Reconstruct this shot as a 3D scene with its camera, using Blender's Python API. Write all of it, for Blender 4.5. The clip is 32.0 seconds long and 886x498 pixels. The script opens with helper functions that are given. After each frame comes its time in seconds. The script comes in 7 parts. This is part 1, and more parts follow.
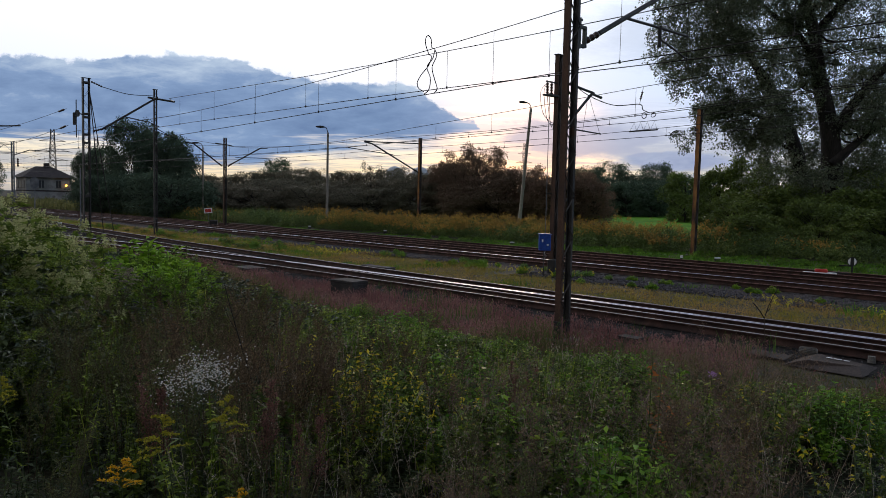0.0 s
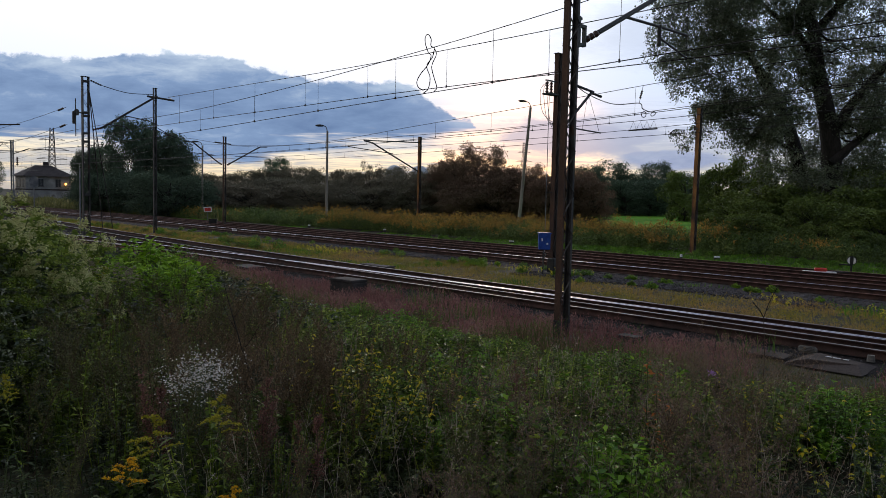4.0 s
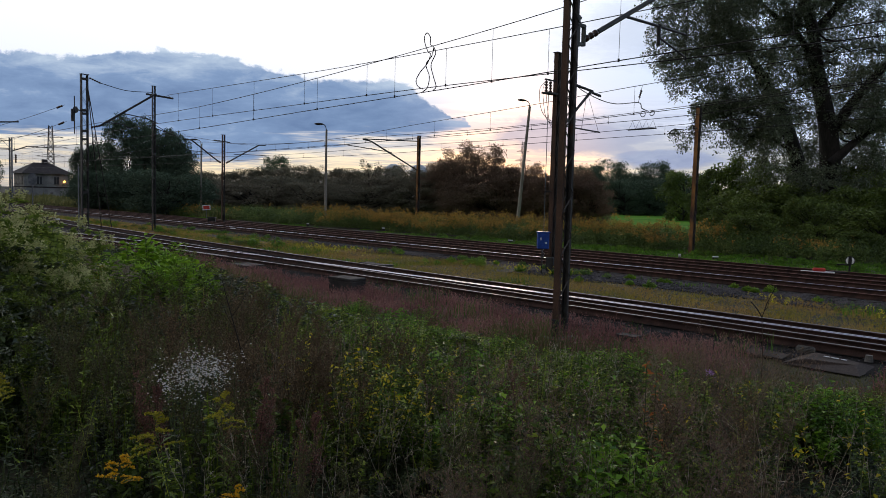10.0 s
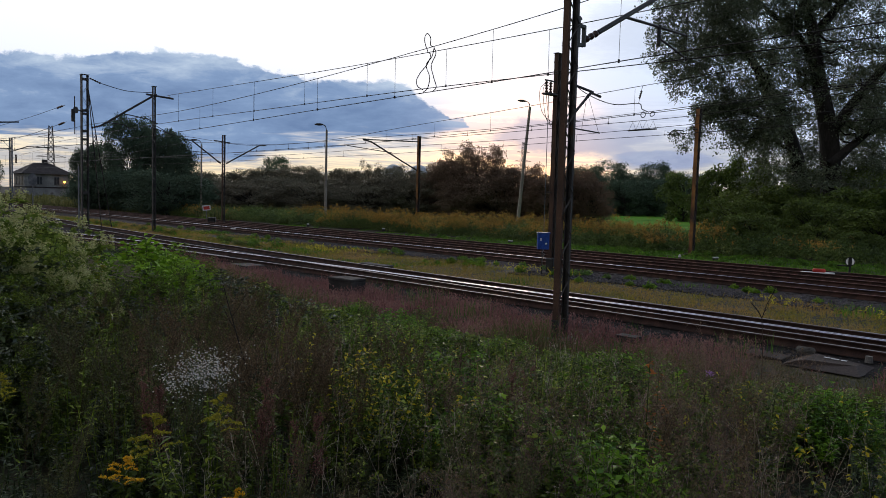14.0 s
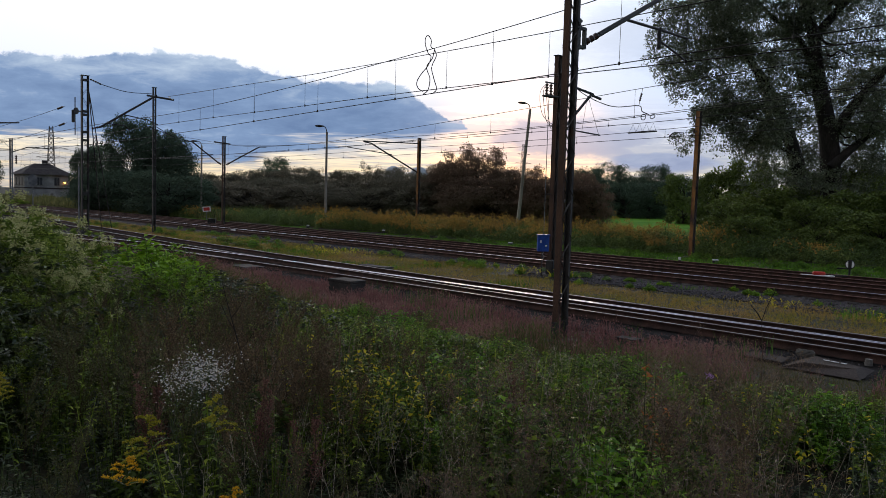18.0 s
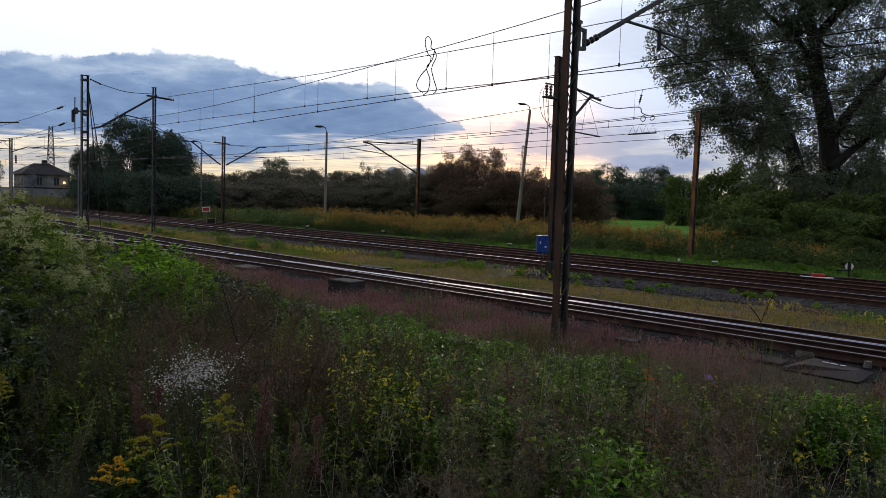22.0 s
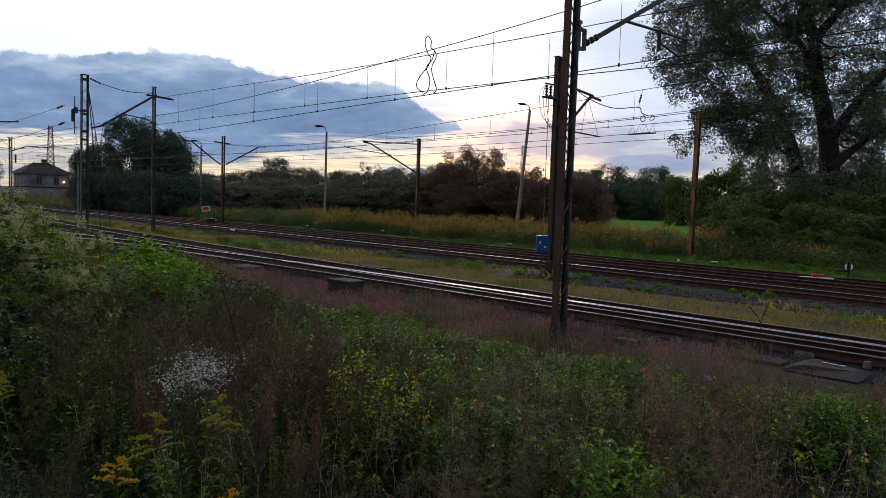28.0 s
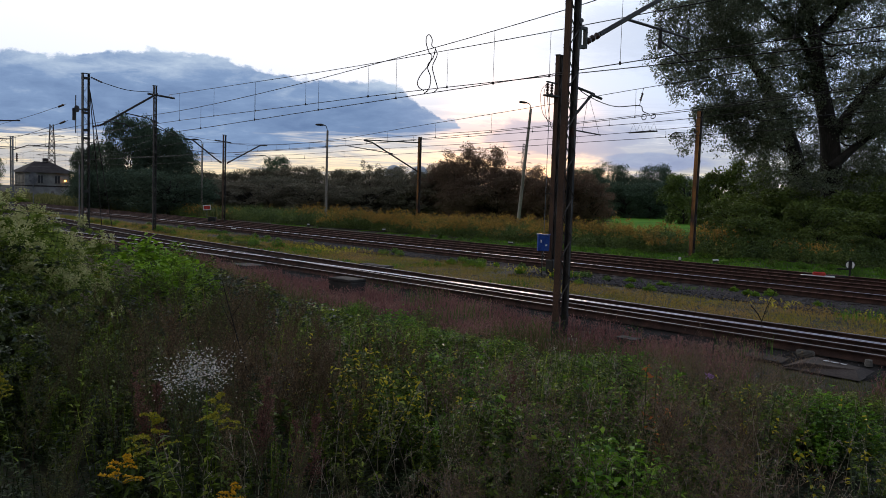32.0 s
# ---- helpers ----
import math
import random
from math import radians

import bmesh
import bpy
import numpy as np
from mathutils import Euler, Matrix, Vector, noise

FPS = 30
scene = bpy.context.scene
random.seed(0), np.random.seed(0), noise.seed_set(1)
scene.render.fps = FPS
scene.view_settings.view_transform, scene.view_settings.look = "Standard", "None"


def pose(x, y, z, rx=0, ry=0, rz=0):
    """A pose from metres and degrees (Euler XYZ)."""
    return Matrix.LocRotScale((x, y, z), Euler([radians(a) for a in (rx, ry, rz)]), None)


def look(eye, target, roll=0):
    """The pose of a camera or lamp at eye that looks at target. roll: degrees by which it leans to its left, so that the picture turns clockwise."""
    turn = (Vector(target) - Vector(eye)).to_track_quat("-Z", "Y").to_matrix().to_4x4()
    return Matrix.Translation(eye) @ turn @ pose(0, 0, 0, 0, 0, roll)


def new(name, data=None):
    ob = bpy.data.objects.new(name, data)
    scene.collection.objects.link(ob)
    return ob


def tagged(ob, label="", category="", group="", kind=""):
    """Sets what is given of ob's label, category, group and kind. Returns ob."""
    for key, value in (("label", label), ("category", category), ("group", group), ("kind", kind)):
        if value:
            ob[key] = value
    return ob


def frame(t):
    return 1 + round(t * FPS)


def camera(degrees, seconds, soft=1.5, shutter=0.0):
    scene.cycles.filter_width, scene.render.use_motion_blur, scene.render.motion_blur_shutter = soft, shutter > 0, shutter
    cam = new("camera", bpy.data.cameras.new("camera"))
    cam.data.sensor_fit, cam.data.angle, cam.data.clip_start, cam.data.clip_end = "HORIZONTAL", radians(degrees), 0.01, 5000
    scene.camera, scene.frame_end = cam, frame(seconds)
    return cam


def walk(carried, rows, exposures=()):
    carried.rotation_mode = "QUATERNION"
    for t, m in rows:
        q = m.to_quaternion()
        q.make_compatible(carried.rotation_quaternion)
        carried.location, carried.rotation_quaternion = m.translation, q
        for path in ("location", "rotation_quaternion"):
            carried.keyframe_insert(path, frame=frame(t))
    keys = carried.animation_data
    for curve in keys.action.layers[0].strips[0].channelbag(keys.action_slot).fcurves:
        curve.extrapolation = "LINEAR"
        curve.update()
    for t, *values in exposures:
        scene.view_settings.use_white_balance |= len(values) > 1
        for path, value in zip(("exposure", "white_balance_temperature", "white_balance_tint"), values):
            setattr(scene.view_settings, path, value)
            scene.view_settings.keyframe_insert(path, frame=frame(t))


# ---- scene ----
# ======== camera ========
EYE = (0.0, 0.0, 2.88)


def aim(yaw, pitch, roll):
    """The hand-held camera's pose: degrees of turn to the right, of tilt up, of lean."""
    a, b = radians(yaw), radians(pitch)
    return look(EYE, (EYE[0] + math.sin(a) * math.cos(b), EYE[1] + math.cos(a) * math.cos(b), EYE[2] + math.sin(b)), roll)


# seconds, turn to the right, tilt up, lean
CAMERA_ROWS = [
    (0.0, -0.126, -3.746, 1.287), (0.5, -0.126, -3.746, 1.287), (1.0, -0.128, -3.746, 1.288),
    (1.5, -0.129, -3.746, 1.290), (2.0, -0.128, -3.746, 1.288), (2.5, -0.126, -3.762, 1.287),
    (3.0, -0.117, -3.795, 1.292), (3.5, -0.087, -3.811, 1.309), (5.5, -0.126, -3.876, 1.288),
    (6.0, -0.115, -3.877, 1.320), (6.5, -0.097, -3.895, 1.363), (7.0, -0.077, -3.927, 1.383),
    (7.5, -0.056, -3.938, 1.392), (8.0, -0.036, -3.932, 1.403), (8.5, -0.015, -3.931, 1.428),
    (9.0, 0.002, -3.924, 1.471), (9.5, 0.009, -3.916, 1.492), (10.0, 0.005, -3.914, 1.490),
    (10.5, 0.001, -3.905, 1.498), (11.0, -0.008, -3.901, 1.506), (11.5, -0.033, -3.901, 1.504),
    (12.0, -0.044, -3.892, 1.518), (12.5, -0.037, -3.891, 1.540), (13.0, -0.031, -3.888, 1.543),
    (13.5, -0.019, -3.878, 1.540), (14.0, 0.000, -3.872, 1.540), (14.5, 0.005, -3.857, 1.536),
    (16.5, -0.007, -3.798, 1.628), (17.0, -0.005, -3.775, 1.637), (17.5, -0.003, -3.752, 1.660),
    (18.0, 0.003, -3.737, 1.688), (18.5, 0.012, -3.729, 1.724), (19.0, 0.021, -3.729, 1.752),
    (19.5, 0.039, -3.738, 1.766), (20.0, 0.058, -3.739, 1.766), (20.5, 0.055, -3.718, 1.764),
    (21.0, 0.038, -3.691, 1.787), (21.5, 0.033, -3.676, 1.820), (22.0, 0.037, -3.669, 1.846),
    (22.5, 0.038, -3.664, 1.860), (23.0, 0.039, -3.654, 1.867), (23.5, 0.040, -3.641, 1.871),
    (24.0, 0.038, -3.648, 1.860), (24.5, 0.052, -3.666, 1.849), (25.0, 0.074, -3.669, 1.863),
    (25.5, 0.066, -3.666, 1.890), (27.5, 0.062, -3.648, 1.908), (28.0, 0.063, -3.680, 1.924),
    (28.5, 0.075, -3.710, 1.924), (29.0, 0.089, -3.753, 1.896), (29.5, 0.093, -3.781, 1.877),
    (30.0, 0.081, -3.777, 1.882), (30.5, 0.058, -3.771, 1.882), (31.0, 0.042, -3.768, 1.886),
    (31.5, 0.028, -3.768, 1.897), (32.0, -0.013, -3.796, 1.877),
]
cam = camera(60.5, 32.0, soft=0.6)
walk(cam, [(t, aim(a, b, c)) for t, a, b, c in CAMERA_ROWS], exposures=[(0.0, 0.0, 6300, 10), (32.0, 0.0, 6300, 10)])

# ======== world, sun ========
SUN_AZ, SUN_EL = radians(5.5), radians(2.5)
world = bpy.data.worlds.new("dusk_sky")
scene.world = world
world.use_nodes = True


def build_world():
    nt = world.node_tree
    nd, ln = nt.nodes, nt.links
    nd.clear()
    out = nd.new("ShaderNodeOutputWorld")
    bg = nd.new("ShaderNodeBackground")
    sky = nd.new("ShaderNodeTexSky")
    sky.sky_type = "NISHITA"
    sky.sun_disc = False
    sky.sun_elevation = SUN_EL
    sky.sun_rotation = SUN_AZ
    sky.air_density, sky.dust_density, sky.ozone_density = 1.0, 2.0, 1.0
    tc = nd.new("ShaderNodeTexCoord")
    sep = nd.new("ShaderNodeSeparateXYZ")
    ln.new(tc.outputs["Generated"], sep.inputs[0])
    # bright hazy evening sky: pale above, warm low down
    ramp = nd.new("ShaderNodeValToRGB")
    cr = ramp.color_ramp
    cr.elements[0].position, cr.elements[0].color = 0.0, (0.85, 0.68, 0.44, 1)
    cr.elements[1].position, cr.elements[1].color = 1.0, (0.24, 0.26, 0.33, 1)
    for p, c in ((0.035, (0.98, 0.82, 0.56, 1)), (0.065, (0.98, 0.90, 0.76, 1)), (0.10, (0.90, 0.90, 0.95, 1)), (0.15, (0.95, 0.98, 1.06, 1)), (0.22, (1.08, 1.08, 1.1, 1)), (0.34, (1.6, 1.6, 1.68, 1)), (0.58, (0.95, 0.97, 1.05, 1))):
        e = cr.elements.new(p)
        e.color = c
    ln.new(sep.outputs["Z"], ramp.inputs[0])
    # darker away from the sunset
    side = nd.new("ShaderNodeMapRange")
    side.inputs["From Min"].default_value, side.inputs["From Max"].default_value = -1.0, 0.9
    side.inputs["To Min"].default_value, side.inputs["To Max"].default_value = 0.23, 1.0
    ln.new(sep.outputs["Y"], side.inputs["Value"])
    mul = nd.new("ShaderNodeMix")
    mul.data_type, mul.blend_type = "RGBA", "MULTIPLY"
    mul.inputs["Factor"].default_value = 1.0
    ln.new(ramp.outputs[0], mul.inputs[6])
    ln.new(side.outputs[0], mul.inputs[7])
    # bluer towards the right of the sunset
    tint = nd.new("ShaderNodeMapRange")
    tint.interpolation_type = "SMOOTHSTEP"
    tint.inputs["From Min"].default_value, tint.inputs["From Max"].default_value = -0.02, 0.36
    ln.new(sep.outputs["X"], tint.inputs["Value"])
    cool = nd.new("ShaderNodeMix")
    cool.data_type, cool.blend_type = "RGBA", "MULTIPLY"
    cool.inputs[7].default_value = (0.66, 0.79, 0.96, 1)
    ln.new(tint.outputs[0], cool.inputs[0])
    ln.new(mul.outputs[2], cool.inputs[6])
    add = nd.new("ShaderNodeMix")
    add.data_type, add.blend_type = "RGBA", "ADD"
    add.inputs["Factor"].default_value = 0.006
    ln.new(cool.outputs[2], add.inputs[6])
    ln.new(sky.outputs[0], add.inputs[7])
    # glow round the hidden sun
    vm = nd.new("ShaderNodeVectorMath")
    vm.operation = "DOT_PRODUCT"
    vm.inputs[1].default_value = (math.sin(SUN_AZ) * math.cos(SUN_EL), math.cos(SUN_AZ) * math.cos(SUN_EL), math.sin(SUN_EL))
    ln.new(tc.outputs["Generated"], vm.inputs[0])
    near = nd.new("ShaderNodeMapRange")
    near.interpolation_type = "SMOOTHSTEP"
    near.inputs["From Min"].default_value, near.inputs["From Max"].default_value = 0.990, 1.0
    ln.new(vm.outputs["Value"], near.inputs["Value"])
    warm = nd.new("ShaderNodeMix")
    warm.data_type, warm.blend_type = "RGBA", "ADD"
    warm.inputs[7].default_value = (1.0, 0.40, 0.05, 1)
    ln.new(near.outputs[0], warm.inputs[0])
    ln.new(add.outputs[2], warm.inputs[6])
    ln.new(warm.outputs[2], bg.inputs["Color"])
    bg.inputs["Strength"].default_value = 1.0
    ln.new(bg.outputs[0], out.inputs["Surface"])


build_world()
sun = new("sun", bpy.data.lights.new("sun", "SUN"))
sun.data.energy, sun.data.angle, sun.data.color = 0.5, radians(12), (1.0, 0.72, 0.48)
sun.matrix_world = look((0, 0, 50), (-math.sin(SUN_AZ) * 100, -math.cos(SUN_AZ) * 100, 50 - 100 * math.tan(radians(9))))

# ======== materials ========


def material(name, c1, c2, scale=3.0, rough=0.8, metal=0.0, bump=0.3, fine=40.0, c3=None, spec=0.3, coords="Object", vary=0.0, stretch=(1, 1, 1)):
    """Two-scale procedural surface: broad stains between c1 and c2, fine grain, and a bump."""
    m = bpy.data.materials.new(name)
    m.use_nodes = True
    nt = m.node_tree
    nd, ln = nt.nodes, nt.links
    b = nd["Principled BSDF"]
    b.inputs["Roughness"].default_value, b.inputs["Metallic"].default_value = rough, metal
    b.inputs["Specular IOR Level"].default_value = spec
    tc = nd.new("ShaderNodeTexCoord")
    mp = nd.new("ShaderNodeMapping")
    mp.inputs["Scale"].default_value = stretch
    ln.new(tc.outputs[coords], mp.inputs[0])
    n1, n2 = nd.new("ShaderNodeTexNoise"), nd.new("ShaderNodeTexNoise")
    for n, s, d in ((n1, scale, 4), (n2, fine, 3)):
        n.inputs["Scale"].default_value, n.inputs["Detail"].default_value = s, d
        ln.new(mp.outputs[0], n.inputs["Vector"])
    ramp = nd.new("ShaderNodeValToRGB")
    cr = ramp.color_ramp
    cr.elements[0].position, cr.elements[0].color = 0.36, (*c1, 1)
    cr.elements[1].position, cr.elements[1].color = 0.64, (*c2, 1)
    if c3:
        e = cr.elements.new(0.74)
        e.color = (*c3, 1)
    ln.new(n1.outputs["Fac"], ramp.inputs[0])
    hs = nd.new("ShaderNodeHueSaturation")
    mr = nd.new("ShaderNodeMapRange")
    mr.inputs["From Min"].default_value, mr.inputs["From Max"].default_value = 0.3, 0.7
    mr.inputs["To Min"].default_value, mr.inputs["To Max"].default_value = 0.7, 1.3
    ln.new(n2.outputs["Fac"], mr.inputs["Value"])
    last = mr.outputs[0]
    if vary:
        oi = nd.new("ShaderNodeObjectInfo")
        m2 = nd.new("ShaderNodeMapRange")
        m2.inputs["To Min"].default_value, m2.inputs["To Max"].default_value = 1 - vary, 1 + vary
        ln.new(oi.outputs["Random"], m2.inputs["Value"])
        mm = nd.new("ShaderNodeMath")
        mm.operation = "MULTIPLY"
        ln.new(last, mm.inputs[0])
        ln.new(m2.outputs[0], mm.inputs[1])
        last = mm.outputs[0]
    ln.new(last, hs.inputs["Value"])
    ln.new(ramp.outputs[0], hs.inputs["Color"])
    ln.new(hs.outputs[0], b.inputs["Base Color"])
    if bump:
        bp = nd.new("ShaderNodeBump")
        bp.inputs["Strength"].default_value, bp.inputs["Distance"].default_value = bump, 0.02
        ln.new(n2.outputs["Fac"], bp.inputs["Height"])
        ln.new(bp.outputs[0], b.inputs["Normal"])
    return m


def leaf_material(name, colours, through_light=0.35, rough=0.55, patch=0.6, spec=0.3, clumpy=0.45):
    """Foliage: a colour for each leaf from a ramp, patches at plant scale, some light let through."""
    m = bpy.data.materials.new(name)
    m.use_nodes = True
    nt = m.node_tree
    nd, ln = nt.nodes, nt.links
    b, out = nd["Principled BSDF"], nd["Material Output"]
    b.inputs["Roughness"].default_value = rough
    b.inputs["Specular IOR Level"].default_value = spec
    geo, oi, tc = nd.new("ShaderNodeNewGeometry"), nd.new("ShaderNodeObjectInfo"), nd.new("ShaderNodeTexCoord")
    n = nd.new("ShaderNodeTexNoise")
    n.inputs["Scale"].default_value, n.inputs["Detail"].default_value = patch, 3
    ln.new(tc.outputs["Object"], n.inputs["Vector"])
    mix = nd.new("ShaderNodeMath")
    mix.operation = "MULTIPLY_ADD"
    mix.inputs[1].default_value = 0.87 - clumpy
    ln.new(geo.outputs["Random Per Island"], mix.inputs[0])
    mr = nd.new("ShaderNodeMapRange")
    mr.inputs["From Min"].default_value, mr.inputs["From Max"].default_value = 0.3, 0.7
    mr.inputs["To Min"].default_value, mr.inputs["To Max"].default_value = 0.0, clumpy
    ln.new(n.outputs["Fac"], mr.inputs["Value"])
    a2 = nd.new("ShaderNodeMath")
    a2.operation = "MULTIPLY_ADD"
    a2.inputs[1].default_value = 0.15
    ln.new(oi.outputs["Random"], a2.inputs[0])
    ln.new(mr.outputs[0], a2.inputs[2])
    ln.new(a2.outputs[0], mix.inputs[2])
    ramp = nd.new("ShaderNodeValToRGB")
    cr = ramp.color_ramp
    k = len(colours)
    cr.elements[0].position, cr.elements[0].color = 0.0, (*colours[0], 1)
    cr.elements[1].position, cr.elements[1].color = 1.0, (*colours[-1], 1)
    for i in range(1, k - 1):
        e = cr.elements.new(i / (k - 1))
        e.color = (*colours[i], 1)
    ln.new(mix.outputs[0], ramp.inputs[0])
    ln.new(ramp.outputs[0], b.inputs["Base Color"])
    tr = nd.new("ShaderNodeBsdfTranslucent")
    ln.new(ramp.outputs[0], tr.inputs["Color"])
    ms = nd.new("ShaderNodeMixShader")
    ms.inputs[0].default_value = through_light
    ln.new(b.outputs[0], ms.inputs[1])
    ln.new(tr.outputs[0], ms.inputs[2])
    ln.new(ms.outputs[0], out.inputs["Surface"])
    return m


M = {
    "soil": material("soil_and_thatch", (0.026, 0.024, 0.014), (0.055, 0.048, 0.024), 1.2, 0.95, bump=0.6, fine=25, c3=(0.05, 0.075, 0.02)),
    "field": material("meadow_green", (0.065, 0.18, 0.018), (0.13, 0.28, 0.03), 0.2, 0.95, bump=0.5, fine=3, spec=0.02),
    "ballast": material("dark_ballast", (0.028, 0.023, 0.021), (0.070, 0.056, 0.050), 2.0, 0.95, bump=1.0, fine=22, c3=(0.045, 0.030, 0.022), spec=0.15),
    "near_black": material("near_black_ballast", (0.010, 0.009, 0.009), (0.028, 0.024, 0.022), 2.0, 0.95, bump=1.0, fine=22, c3=(0.022, 0.016, 0.012), spec=0.1),
    "stone": material("ballast_stone", (0.034, 0.031, 0.034), (0.10, 0.092, 0.098), 3.0, 0.85, bump=0.4, fine=30, vary=0.3),
    "rail_side": material("rusty_rail_side", (0.028, 0.016, 0.013), (0.070, 0.035, 0.026), 4.0, 0.85, 0.1, bump=0.3, fine=60),
    "rail_top": material("polished_rail_top", (0.36, 0.33, 0.38), (0.56, 0.53, 0.60), 0.8, 0.30, 1.0, bump=0.0, fine=20),
    "rail_mid": material("half_worn_rail_top", (0.20, 0.17, 0.16), (0.34, 0.31, 0.31), 1.0, 0.5, 0.8, bump=0.0, fine=20),
    "rail_dull": material("rusty_rail_top", (0.11, 0.056, 0.045), (0.19, 0.098, 0.077), 4.0, 0.7, 0.1, bump=0.1, fine=60),
    "rusty_stone": material("rust_stained_ballast", (0.035, 0.022, 0.019), (0.085, 0.048, 0.040), 2.0, 0.95, bump=1.0, fine=22, c3=(0.06, 0.045, 0.04), spec=0.15),
    "sleeper": material("weathered_sleeper", (0.026, 0.020, 0.018), (0.055, 0.044, 0.038), 2.5, 0.9, bump=0.5, fine=25, vary=0.25),
    "steel_rust": material("rust_painted_steel", (0.045, 0.026, 0.019), (0.092, 0.048, 0.029), 2.2, 0.75, 0.1, bump=0.25, fine=50, c3=(0.10, 0.06, 0.04), stretch=(1, 1, 0.4)),
    "steel_orange": material("ochre_rusted_steel", (0.055, 0.030, 0.022), (0.36, 0.165, 0.045), 1.3, 0.75, 0.1, bump=0.25, fine=50, stretch=(1, 1, 0.5)),
    # Own dark colour of fittings; on a mast's second post it stands for shade.
    "steel_dark": material("dark_and_shaded_steel", (0.028, 0.027, 0.028), (0.06, 0.055, 0.052), 2.0, 0.6, 0.2, bump=0.2, fine=50, c3=(0.09, 0.05, 0.03)),
    "bracket": material("weathered_bracket_steel", (0.045, 0.050, 0.045), (0.10, 0.105, 0.095), 3.0, 0.65, 0.2, bump=0.2, fine=50),
    "steel_grey": material("grey_galvanised_steel", (0.12, 0.13, 0.15), (0.22, 0.23, 0.25), 2.0, 0.5, 0.5, bump=0.1, fine=40),
    "tank": material("pale_tank_paint", (0.42, 0.45, 0.50), (0.55, 0.58, 0.62), 0.3, 0.6, 0.0, bump=0.05, fine=5),
    "wire": material("dark_copper_wire", (0.02, 0.02, 0.02), (0.04, 0.035, 0.03), 2.0, 0.5, 0.4, bump=0),
    "porcelain": material("brown_porcelain", (0.03, 0.018, 0.014), (0.06, 0.03, 0.02), 4.0, 0.25, 0.0, bump=0.0),
    "concrete": material("weathered_concrete", (0.085, 0.080, 0.072), (0.17, 0.16, 0.145), 2.0, 0.9, bump=0.4, fine=35, c3=(0.06, 0.06, 0.045)),
    "concrete_pole": material("concrete_lamp_pole", (0.20, 0.18, 0.16), (0.34, 0.31, 0.27), 1.0, 0.9, bump=0.2, fine=30, stretch=(1, 1, 0.3)),
    "plaster": material("stained_plaster", (0.17, 0.168, 0.165), (0.28, 0.278, 0.27), 0.6, 0.9, bump=0.2, fine=12, c3=(0.13, 0.12, 0.11)),
    "roof": material("dark_roof_tiles", (0.024, 0.020, 0.021), (0.045, 0.036, 0.036), 1.0, 0.85, bump=0.5, fine=8),
    "blue": material("blue_enamel", (0.012, 0.05, 0.26), (0.02, 0.075, 0.36), 3.0, 0.45, bump=0.1, fine=30),
    "white": material("white_enamel", (0.62, 0.62, 0.62), (0.8, 0.8, 0.8), 4.0, 0.5, bump=0.1, fine=30),
    "black": material("black_enamel", (0.012, 0.012, 0.013), (0.03, 0.03, 0.03), 4.0, 0.5, bump=0.1),
    "red": material("faded_red_enamel", (0.45, 0.03, 0.025), (0.62, 0.07, 0.05), 4.0, 0.5, bump=0.1),
    "glass": material("dark_window_glass", (0.02, 0.022, 0.028), (0.035, 0.04, 0.05), 2.0, 0.4, bump=0.0, spec=0.3),
    "bark": material("furrowed_bark", (0.014, 0.012, 0.011), (0.034, 0.029, 0.025), 2.0, 0.95, bump=0.9, fine=14, stretch=(1, 1, 0.25)),
    "twig": material("dry_brown_stem", (0.12, 0.080, 0.062), (0.27, 0.19, 0.15), 6.0, 0.9, bump=0.1, vary=0.3),
    "twig_dark": material("brown_weed_stem", (0.05, 0.033, 0.022), (0.11, 0.075, 0.05), 6.0, 0.9, bump=0.1, vary=0.3),
    "green_stem": material("green_stem", (0.05, 0.07, 0.02), (0.10, 0.13, 0.04), 6.0, 0.8, bump=0.1, vary=0.3),
}


def glow(name, colour, strength):
    m = bpy.data.materials.new(name)
    m.use_nodes = True
    b = m.node_tree.nodes["Principled BSDF"]
    b.inputs["Base Color"].default_value = (*colour, 1)
    b.inputs["Emission Color"].default_value = (*colour, 1)
    b.inputs["Emission Strength"].default_value = strength
    return m


M["lamp_glow"] = glow("sodium_lamp", (1.0, 0.42, 0.06), 9.0)

# ======== mesh helpers ========


def mesh_of(name, verts, faces, mats, index=None, smooth=False):
    """A mesh from numpy arrays; faces all with the same number of corners."""
    verts, faces = np.asarray(verts, dtype=np.float32), np.asarray(faces, dtype=np.int32)
    me = bpy.data.meshes.new(name)
    k = faces.shape[1]
    me.vertices.add(len(verts))
    me.vertices.foreach_set("co", verts.ravel())
    me.loops.add(faces.size)
    me.loops.foreach_set("vertex_index", faces.ravel())
    me.polygons.add(len(faces))
    me.polygons.foreach_set("loop_start", np.arange(0, faces.size, k, dtype=np.int32))
    for m in (mats if isinstance(mats, (list, tuple)) else [mats]):
        me.materials.append(m)
    if index is not None:
        me.polygons.foreach_set("material_index", np.asarray(index, dtype=np.int32))
    if smooth:
        me.polygons.foreach_set("use_smooth", np.ones(len(faces), dtype=bool))
    me.update(calc_edges=True)
    me.validate()
    return me


def child(name, data, parent, label="", kind=""):
    ob = new(name, data)
    ob.parent = parent
    return tagged(ob, label=label, kind=kind)


